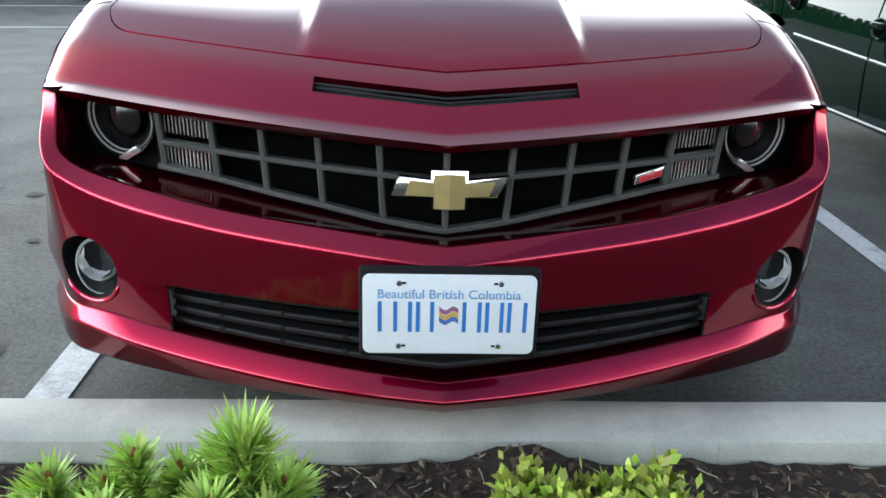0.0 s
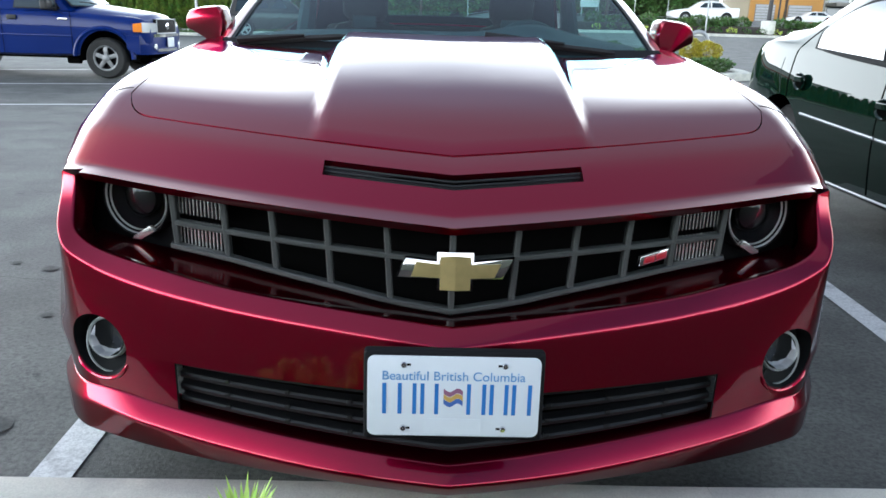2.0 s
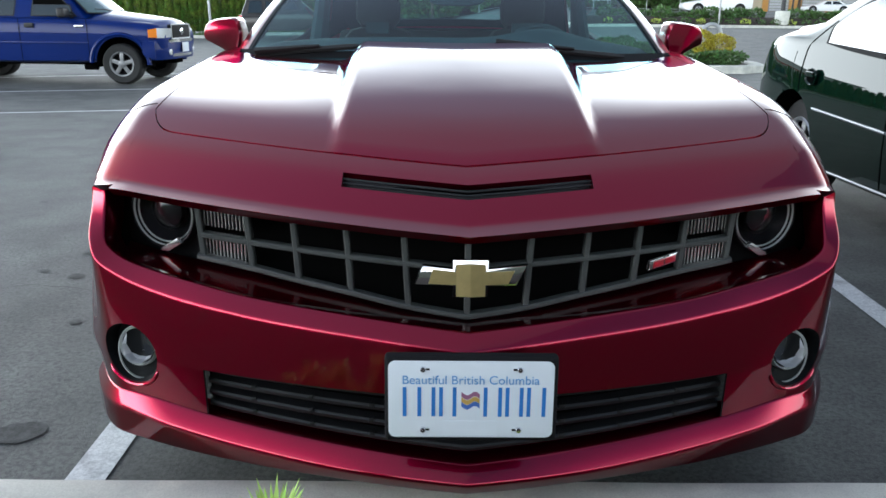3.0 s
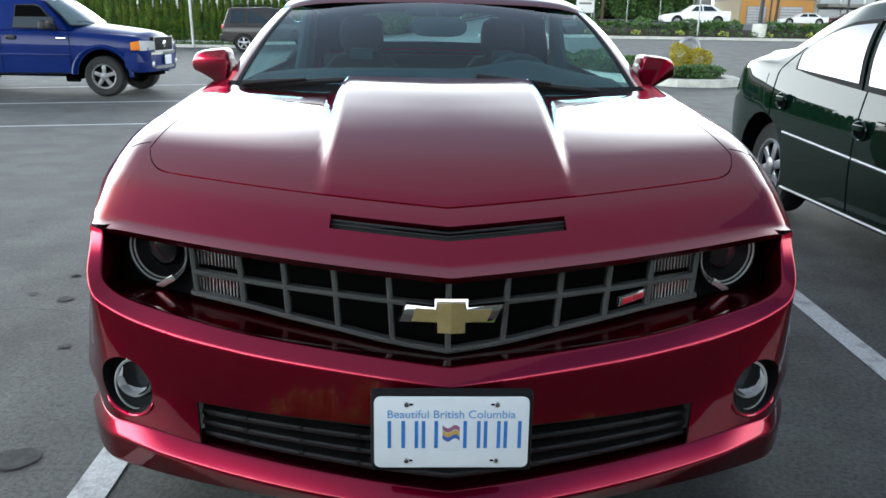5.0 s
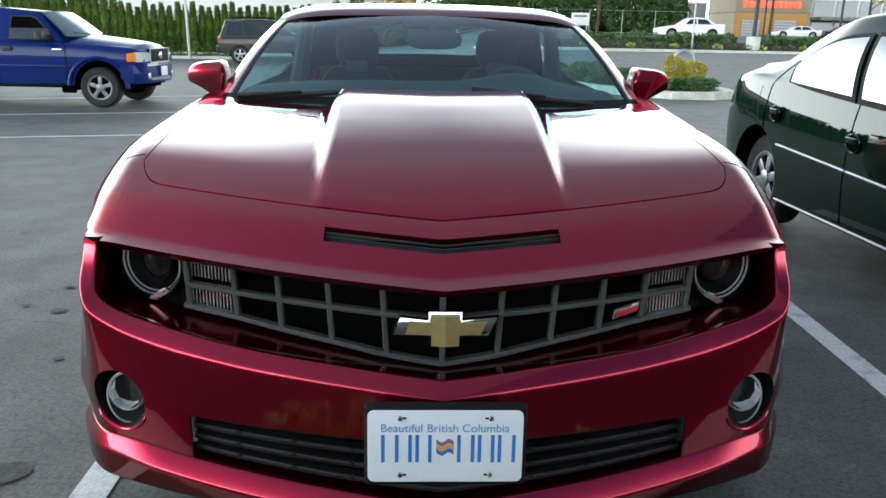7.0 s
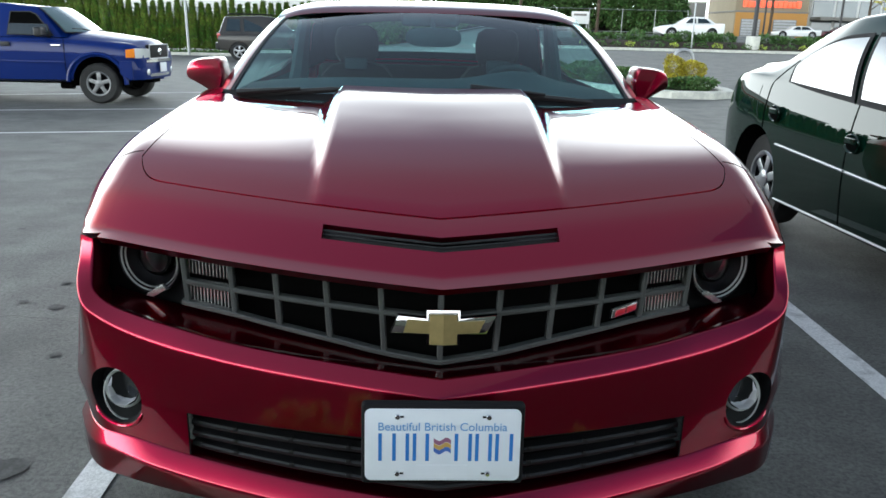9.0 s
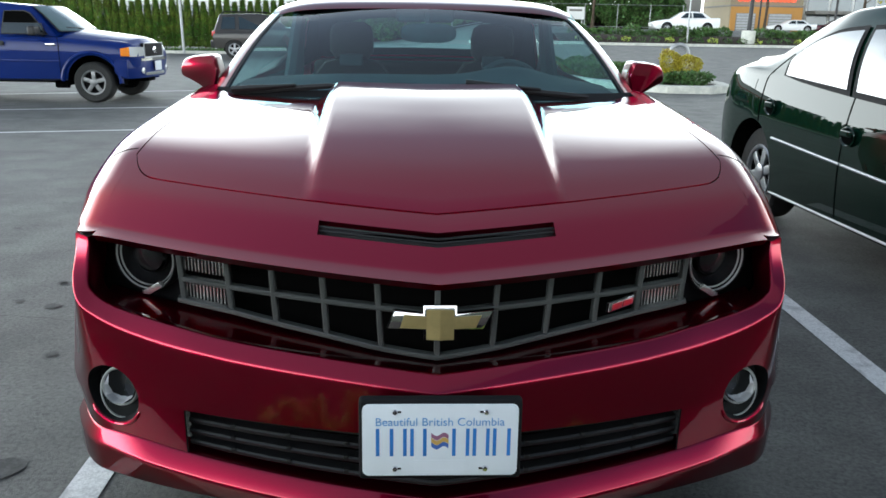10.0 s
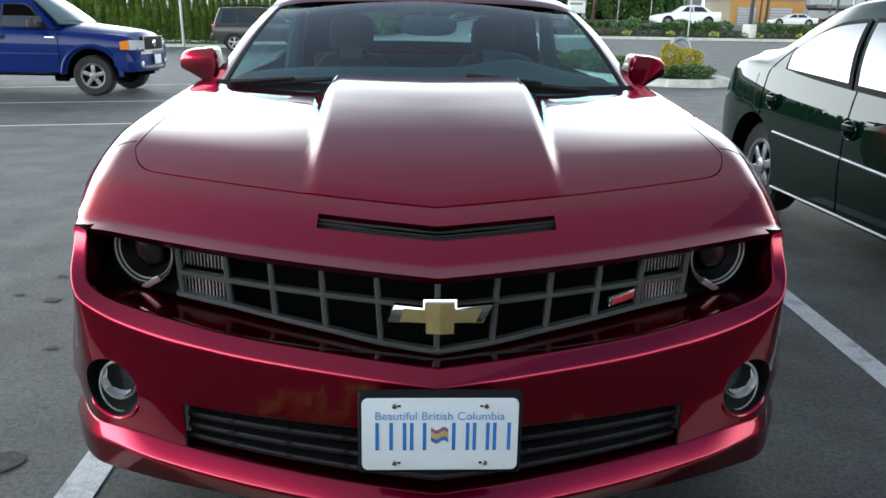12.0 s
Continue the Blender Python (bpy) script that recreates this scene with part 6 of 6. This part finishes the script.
for k in range(78):
    x = -32 + 0.366 * k
    y = 37.4 + 0.12 * (x + 11) + rng.uniform(-0.1, 0.1)
    i = rng.randrange(4)
    s = rng.uniform(0.88, 1.08) if x < -14.2 else rng.uniform(0.70, 0.82)
    m = Matrix.LocRotScale((x, y, 0.04), Euler((0, 0, rng.uniform(0, 6.28))), None)
    ob = protos[i] if first[i] else copy_thing(protos[i], m)
    first[i] = False
    ob.matrix_basis = m
    ob.scale = (1.0, 1.0, s)

# strip of ground cover and kerb at the hedge's foot
bm = grid(lambda x, y: (x, 37.4 + 0.12 * (x + 11) + y, 0.05 + 0.03 * noise.noise((x, y * 3, 0)) - 0.05 * (abs(y) > 1.9)), span(-34, -3, 120), span(-2.2, 2.2, 10))
tagged(part("hedge_bed", bm, SOIL), "dark planting strip under the hedge", "soil", kind="stuff")
rng = random.Random(6)
bm = bmesh.new()
for k in range(5000):
    x = rng.uniform(-32, -4)
    y = 37.4 + 0.12 * (x + 11) + rng.uniform(-2.0, -0.3)
    leaf(bm, Vector((x, y, 0.06)), (rand_dir(rng, 0.1) + Vector((0, 0, 0.5))).normalized(), rand_dir(rng), rng.uniform(0.1, 0.25), 0.07)
tagged(part("ground_cover", bm, GREEN_LEAF, smooth=False), "low green plants along the hedge", "plants", kind="stuff")


def strip_kerb(name, pts, w, h, label):
    """A concrete kerb along a line of points."""
    bm = bmesh.new()
    n = len(pts)
    rows_ = []
    for i, p in enumerate(pts):
        a, b = Vector(pts[max(0, i - 1)]), Vector(pts[min(n - 1, i + 1)])
        d = (b - a).normalized()
        s = Vector((-d.y, d.x)) * w / 2
        g = rise(p[0], p[1])
        rows_.append([bm.verts.new((p[0] + s.x * u, p[1] + s.y * u, g + z)) for u, z in ((-1, -0.05), (-0.95, h - 0.02), (-0.8, h), (0.8, h), (0.95, h - 0.02), (1, -0.05))])
    for i in range(n - 1):
        for j in range(5):
            bm.faces.new((rows_[i][j], rows_[i + 1][j], rows_[i + 1][j + 1], rows_[i][j + 1]))
    bm.faces.new(rows_[0][::-1])
    bm.faces.new(rows_[-1])
    bmesh.ops.recalc_face_normals(bm, faces=list(bm.faces))
    return tagged(part(name, bm, CONCRETE), label, "kerb", kind="structure")


strip_kerb("hedge_kerb", [(x, 37.4 + 0.12 * (x + 11) - 2.3) for x in span(-34, -3, 20)], 0.25, 0.13, "pale concrete kerb along the hedge")
strip_kerb("kerb_end", [(-6.5, 3.95), (-4.9, 4.15), (-4.25, 4.25), (-3.9, 4.45), (-3.8, 4.75), (-3.95, 5.05), (-4.6, 5.35), (-6.5, 5.55)], 0.2, 0.12, "pale rounded end of a concrete island kerb")

# planted island with a golden bush
isl = [(2.6, 24.5), (3.6, 20.0), (4.3, 17.0), (4.9, 15.7), (5.5, 15.1), (6.3, 15.05), (6.9, 15.5), (7.1, 16.4), (6.9, 18.0), (6.4, 21.0), (5.8, 25.5)]
strip_kerb("island_kerb", isl, 0.3, 0.16, "pale concrete kerb round a planted island")
bm = bmesh.new()
ctr = Vector((5.4, 19.0, rise(5.4, 19) + 0.2))
cv = bm.verts.new(ctr)
ring = [bm.verts.new((p[0] + (ctr.x - p[0]) * 0.04, p[1] + (ctr.y - p[1]) * 0.04, rise(*p) + 0.12)) for p in isl]
for i in range(len(ring) - 1):
    bm.faces.new((cv, ring[i], ring[i + 1]))
bm.faces.new((cv, ring[-1], ring[0]))
tagged(part("island_soil", bm, SOIL), "brown soil of the planted island", "soil", kind="stuff")


def shrub(x, y, r, h, mat, label, seed, n=420, size=0.09, group="shrubs", base=None):
    rng = random.Random(seed)
    z = rise(x, y) if base is None else base
    s = thing("shrub", pose(x, y, z), label, "shrub", group)
    bm = bmesh.new()
    for k in range(5):
        d = rand_dir(rng, 0.3)
        tube(bm, [(0, 0, 0), d * h * 0.5], [0.015, 0.006], 5)
    part("stem", bm, BARK, s)
    bm = bmesh.new()
    leaf_blob(bm, rng, (0, 0, h * 0.5), r, n, size, 1.0, 1.0, h * 0.5 / r)
    part("crown", bm, mat, s, smooth=False)
    return s


shrub(5.9, 16.3, 0.28, 0.72, GOLD_LEAF, "golden-yellow round shrub on the island", 31, 3000, 0.045, "island shrubs", 0.2)
shrub(6.25, 16.2, 0.3, 0.64, GOLD_LEAF, "golden-yellow round shrub on the island", 32, 3000, 0.045, "island shrubs", 0.2)
rng = random.Random(21)
k = 0
for y in (15.75, 16.6, 17.6, 18.8, 20.2, 21.8):
    for x in (4.6, 5.2, 5.8, 6.3):
        k += 1
        xx = x + rng.uniform(-0.2, 0.2) - (y - 16) * 0.16
        if y > 17 or x > 4.8:
            shrub(xx, y + rng.uniform(-0.2, 0.2), rng.uniform(0.34, 0.46), rng.uniform(0.24, 0.38), GREEN_LEAF, "low green spreading shrub on the island", 40 + k, 900, 0.07, "island shrubs", rise(xx, y) + 0.12)

# hoop on the island
bm = bmesh.new()
tube(bm, [(0.26 * math.cos(a), 0, 0.62 + 0.26 * math.sin(a)) for a in span(-0.6, math.pi + 0.6, 20)], 0.055, 10)
tube(bm, [(0.2, 0, 0.5), (0.2, 0, 0.0)], 0.05, 10)
tube(bm, [(-0.2, 0, 0.5), (-0.2, 0, 0.0)], 0.05, 10)
hoop = part("bike_hoop", bm, STEEL)
hoop.location = (7.4, 20.2, rise(7.4, 20.2))
tagged(hoop, "grey round metal hoop standing by the island", "bike rack")

# ---- across the street ----
strip_kerb("street_kerb", [(x, 40.6 + 0.05 * (x - 14)) for x in span(3, 60, 40)], 0.5, 0.14, "pale concrete kerb along the street")
bm = grid(lambda x, y: (x, y, rise(x, y) + 0.12 + 0.42 * math.sin(math.pi * (y - 40.8) / 3.4)), span(8, 60, 80), span(40.8, 44.2, 8))
tagged(part("berm", bm, SOIL), "dark mulch mound between street and lot", "soil", kind="stuff")
rng = random.Random(17)
for k in range(40):
    x = 9.4 + 0.68 * k
    if abs(x - 18.5) < 0.8:
        continue
    big = rng.random() < 0.75
    h = rng.uniform(0.42, 0.68) if big else rng.uniform(0.35, 0.5)
    y = 42.6 + rng.uniform(-0.5, 0.8)
    shrub(x, y, rng.uniform(0.42, 0.6), h, GREEN_LEAF, "rounded green shrub on the mulch mound", 100 + k, 420, 0.16, "shrubs on the mound", rise(x, y) + 0.38)
for k in range(26):
    x = 9.2 + 0.8 * k
    shrub(x, 41.15, 0.28, 0.28, LIME if k % 3 == 0 else GREEN_LEAF, "small low tuft at the edge of the mound", 200 + k, 90, 0.12, "tufts on the mound", rise(x, 41.1) + 0.15)

# street lamp on a concrete base
lamp_post = thing("street_lamp", pose(18.38, 41.3, rise(18.4, 41.3)), "dark lamp post on a pale concrete base", "street lamp")
bm = lathe(bmesh.new(), [(0.37, -0.3), (0.37, 0.84), (0.345, 0.88), (0.001, 0.88)], 24)
part("lamp_base", bm, CONCRETE, lamp_post, "pale round concrete base")
bm = bmesh.new()
tube(bm, [(0, 0, 0.85), (0, 0, 8)], [0.12, 0.08], 10)
box(bm, (0, 0, 0.88), (0.36, 0.36, 0.05), 0.01)
part("post", bm, DARK_STEEL, lamp_post)
bm = box(bmesh.new(), (0.5, 0, 8.0), (1.0, 0.35, 0.15), 0.04)
part("lamp_head", bm, DARK_STEEL, lamp_post)
for x, y, r in ((14.9, 41.0, 0.045), (23.6, 52.0, 0.07), (33.2, 60.0, 0.1)):
    bm = bmesh.new()
    tube(bm, [(0, 0, 0), (0, 0, 7.5)], [r, r * 0.8], 8)
    ob = part("post", bm, STEEL if r < 0.05 else DARK_STEEL)
    ob.location = (x, y, rise(x, y))
    tagged(ob, "slim grey metal post" if r < 0.05 else "slim dark lamp post", "post")
bm = bmesh.new()
tube(bm, [(0, 0, 0), (-0.1, 0, 5.0)], 0.06, 8)
ob = part("sign_post", bm, STEEL)
ob.location = (-10.4, 35.0, 0)
tagged(ob, "slim pale metal post by the hedge", "post")

# buildings
TAN = material("tan_wall", (0.30, 0.25, 0.17), 0.85, vary=0.15, scale=0.6, grain=0.1, grain_scale=30)
ORANGE = material("orange_wall", (0.50, 0.25, 0.07), 0.85, vary=0.15, scale=0.6, grain=0.1, grain_scale=30)
GREY_WALL = material("grey_wall", (0.22, 0.21, 0.19), 0.9, vary=0.2, scale=0.5, grain=0.1, grain_scale=20)
PALE_WALL = material("pale_wall", (0.72, 0.72, 0.70), 0.8, vary=0.1, scale=0.4)
SIGN_RED = material("sign_red", (0.8, 0.05, 0.03), 0.5, emit=(1.0, 0.13, 0.06), emit_strength=0.7)
ROOF_RED = material("fascia_red", (0.45, 0.05, 0.04), 0.6, vary=0.1, scale=1)
SHOP_GLASS = material("shop_glass", (0.12, 0.15, 0.16), 0.05, coat=1.0, spec=0.9)
store = thing("shop_building", pose(30.49, 74.3, 1.7), "tan and orange shop building with a red sign", "building")
part("wall", box(bmesh.new(), (3.55, 3.6, 2.0), (7.1, 7.2, 8.2), 0.05), TAN, store)
part("dado", box(bmesh.new(), (3.57, -0.05, 0.55), (7.0, 0.2, 3.5), 0.03), ORANGE, store)
part("cornice", box(bmesh.new(), (3.55, 3.55, 6.05), (7.4, 7.5, 0.3), 0.05), DARK_STEEL, store)
part("string_course", box(bmesh.new(), (3.52, 3.5, 2.33), (7.2, 7.36, 0.16), 0.03), GREY_WALL, store)
for x, w in ((1.54, 1.92), (4.87, 2.3)):
    w_ = part("window_frame", box(bmesh.new(), (x, -0.16, 0.6), (w, 0.08, 2.1), 0.02), GREY_WALL, store)
    for q in span(-0.9, 0.9, 7):
        part("shutter_slat", box(bmesh.new(), (x, -0.21, 0.6 + q), (w - 0.14, 0.04, 0.2), 0.015), STEEL, w_)
rng = random.Random(8)
x = 0.66
for k in range(11):
    w = rng.uniform(0.32, 0.56)
    h = 0.74 if k in (0, 3) else rng.uniform(0.52, 0.62)
    part("sign_bar", box(bmesh.new(), (x + w / 2, -0.12, 2.74 + h / 2), (w, 0.14, h), 0.05), SIGN_RED, store, "glowing red sign bar")
    x += w + 0.09
mall = thing("shop_building", pose(40.7, 78, 1.7), "glass-fronted shop with pale walls", "building")
part("wall", box(bmesh.new(), (12, 6, 2.5), (26, 12, 8.4), 0.05), PALE_WALL, mall)
part("canopy", box(bmesh.new(), (10, -1.0, 1.9), (22, 2.2, 0.35), 0.05), GREY_WALL, mall)
for k in range(9):
    bm = box(bmesh.new(), (0.2 + 2.4 * k, -0.06, 1.0), (2.1, 0.1, 5.4), 0.02)
    part("pane", bm, SHOP_GLASS, mall)
wall_b = thing("retaining_wall", pose(20.0, 68, 1.8), "plain brown-grey wall beside the shop", "wall")
part("wall", box(bmesh.new(), (3.0, 0, 1.2), (4.6, 0.4, 2.8), 0.03), GREY_WALL, wall_b)
part("coping", box(bmesh.new(), (3.0, 0, 2.65), (4.8, 0.55, 0.15), 0.03), CONCRETE, wall_b)
market = thing("shop_building", pose(-40, 78, 0), "long pale building with a red fascia behind the hedge", "building")
part("wall", box(bmesh.new(), (20, 5, 3.0), (40, 10, 6.4), 0.05), PALE_WALL, market)
part("fascia", box(bmesh.new(), (20, -0.15, 4.7), (40.2, 0.3, 0.35), 0.05), ROOF_RED, market)
part("roof_edge", box(bmesh.new(), (20, -0.1, 6.25), (40.4, 0.5, 0.25), 0.05), GREY_WALL, market)
for k in range(10):
    bm = box(bmesh.new(), (2 + 4 * k, -0.06, 1.9), (2.6, 0.1, 2.6), 0.02)
    part("pane", bm, SHOP_GLASS, market)


# trees and the hedge bank across the street
def tree(x, y, h, r, mat, label, seed, n=1500, size=0.3):
    rng = random.Random(seed)
    t = thing("tree", pose(x, y, rise(x, y)), label, "tree", "trees across the street")
    bm = bmesh.new()
    tube(bm, [(0, 0, -0.2), (0.05, 0, h * 0.3), (0, 0.05, h * 0.6), (0, 0, h * 0.9)], [0.16, 0.12, 0.08, 0.02], 8)
    ends = []
    for k in range(9):
        a, z = rng.uniform(0, 6.28), h * rng.uniform(0.3, 0.75)
        e = Vector((math.cos(a) * r * rng.uniform(0.5, 0.9), math.sin(a) * r * rng.uniform(0.5, 0.9), z + h * rng.uniform(0.08, 0.25)))
        tube(bm, [(0, 0, z), e * 0.5 + Vector((0, 0, z * 0.5 + 0.1)), e], [0.05, 0.03, 0.012], 5)
        ends.append(e)
    part("trunk", bm, BARK, t)
    bm = bmesh.new()
    for e in ends + [Vector((0, 0, h * 0.9))]:
        leaf_blob(bm, rng, e, r * 0.45, n // 10, size, 1, 1, 0.8)
    part("crown", bm, mat, t, smooth=False)
    return t


YELLOW_LEAF = material("yellow_tree_leaves", (0.36, 0.30, 0.04), 0.55, vary=0.3, scale=1.5, per_island=0.5)
tree(25.8, 56.0, 6.0, 1.5, YELLOW_LEAF, "young tree with thin yellow leaves", 301, 500, 0.25)
tree(36.5, 62.0, 6.5, 1.6, YELLOW_LEAF, "young tree with thin yellow leaves", 302, 500, 0.25)
tree(7.4, 56.0, 7.0, 1.6, YELLOW_LEAF, "young tree with thin yellow leaves", 303, 700, 0.25)
tree(12.6, 54.0, 6.5, 1.3, YELLOW_LEAF, "young tree with thin yellow leaves", 304, 500, 0.25)
tree(-0.5, 58.0, 7.0, 1.8, YELLOW_LEAF, "young tree with thin yellow leaves", 305, 800, 0.25)
tree(22.5, 74.0, 9.0, 3.2, GREEN_LEAF, "dense dark green tree behind the wall", 306, 2200, 0.4)
tree(18.5, 78.0, 9.0, 3.4, GREEN_LEAF, "dense dark green tree behind the wall", 307, 2200, 0.4)
rng = random.Random(5)
for k in range(-11, 24):
    x = 2.6 + 0.78 * k + rng.uniform(-0.2, 0.2)
    y = 60 + 1.4 * (k % 2) + rng.uniform(-0.4, 0.4)
    s = shrub(x, y, 1.15, rng.uniform(3.0, 3.7), GREEN_LEAF, "tall leafy hedge bush behind a wire fence", 420 + k, 2600, 0.26, "hedge bushes across the street")
bm = grid(lambda x, y: (x, y, rise(x, y) - 0.02 + 1.1 * math.sin(math.pi * min(1.0, (y - 60.2) / 4.0) / 2)), span(-7.5, 24, 50), span(60.2, 66.2, 8))
tagged(part("hedge_bank", bm, SOIL), "dark earth bank under the hedge bushes", "soil", kind="stuff")
fence = thing("wire_fence", pose(3, 58.4, 0), "grey chain-link fence on slim posts", "fence")
for k in range(8):
    bm = bmesh.new()
    z = rise(3 + 2.5 * k, 58.4)
    tube(bm, [(2.5 * k, 0, z), (2.5 * k, 0, z + 1.8)], 0.03, 6)
    part("fence_post", bm, STEEL, fence)
bm = bmesh.new()
for k in range(7):
    z = rise(3 + 2.5 * k, 58.4)
    for hh in (0.15, 1.75):
        tube(bm, [(2.5 * k, 0, z + hh), (2.5 * k + 2.5, 0, rise(5.5 + 2.5 * k, 58.4) + hh)], 0.018, 5)
part("fence_rail", bm, STEEL, fence)
sign = thing("notice_board", pose(11.6, 55, rise(11.6, 55)), "pale grey notice board on two legs", "sign")
part("board", box(bmesh.new(), (0, 0, 1.0), (1.25, 0.06, 0.85), 0.02), PALE_WALL, sign)
part("board_stripe", box(bmesh.new(), (0, -0.035, 1.2), (0.9, 0.02, 0.14), 0.004), GREY_WALL, sign)
for s in (-0.5, 0.5):
    bm = bmesh.new()
    tube(bm, [(s, 0.02, 0), (s, 0.02, 1.0)], 0.04, 6)
    part("leg", bm, STEEL, sign)

# ---- marks on the asphalt ----
STAIN = material("oil_stain", (0.088, 0.09, 0.086), 0.9, spec=0.2, second=(0.12, 0.124, 0.118), mix_lo=0.4, mix_hi=0.6, vary=0.3, scale=26, grain=0.3, grain_scale=150)
rng = random.Random(77)
pits = [(rng.uniform(-2.5, -1.15), rng.uniform(0.2, 3.2), rng.uniform(0.02, 0.04), 90 + k) for k in range(9)]
specks = [(rng.uniform(-2.6, -1.05), rng.uniform(0.1, 4.5), rng.uniform(0.008, 0.022), 10 + k) for k in range(26)] + [(rng.uniform(1.15, 2.2), rng.uniform(0.1, 2.6), rng.uniform(0.008, 0.02), 50 + k) for k in range(8)]
for x, y, r, seed in [(-1.215, 0.38, 0.07, 1), (-1.62, 2.6, 0.05, 2), (-2.4, 2.2, 0.06, 3)] + pits + specks:
    bm = bmesh.new()
    bm.faces.new([bm.verts.new((x + r * (1 + 0.3 * noise.noise((math.cos(a) * 2, math.sin(a) * 2, seed))) * math.cos(a), y + 0.8 * r * (1 + 0.3 * noise.noise((math.cos(a) * 2, math.sin(a) * 2, seed + 5))) * math.sin(a), 0.004)) for a in span(0, 2 * math.pi * 27 / 28, 27)])
    ob = part("oil_stain", bm, STAIN, smooth=False)
    tagged(ob, "dark round oil stain on the asphalt", "stain", "oil stains", "structure")
CRACK = material("asphalt_crack", (0.045, 0.045, 0.045), 1.0, spec=0.05)
for pts in ([(-3.2, 1.55), (-2.6, 1.62), (-2.2, 1.5), (-1.75, 1.58), (-1.3, 1.5)], [(-2.2, 1.5), (-2.05, 1.2), (-2.1, 0.9)], [(-5.5, 3.2), (-4.2, 3.1), (-3.3, 3.3)]):
    bm = bmesh.new()
    rng = random.Random(len(pts))
    line = []
    for a, b in zip(pts, pts[1:]):
        for t in span(0, 1, 8)[:-1]:
            line.append(Vector((a[0] + (b[0] - a[0]) * t + rng.uniform(-0.02, 0.02), a[1] + (b[1] - a[1]) * t + rng.uniform(-0.02, 0.02), 0.004)))
    for a, b in zip(line, line[1:]):
        n = Vector((-(b - a).y, (b - a).x, 0)).normalized() * rng.uniform(0.0006, 0.0022)
        bm.faces.new([bm.verts.new(q) for q in (a - n, b - n, b + n, a + n)])
    bmesh.ops.recalc_face_normals(bm, faces=list(bm.faces))
    ob = part("crack", bm, CRACK, smooth=False)
    tagged(ob, "thin crack in the asphalt", "crack", "cracks", "structure")
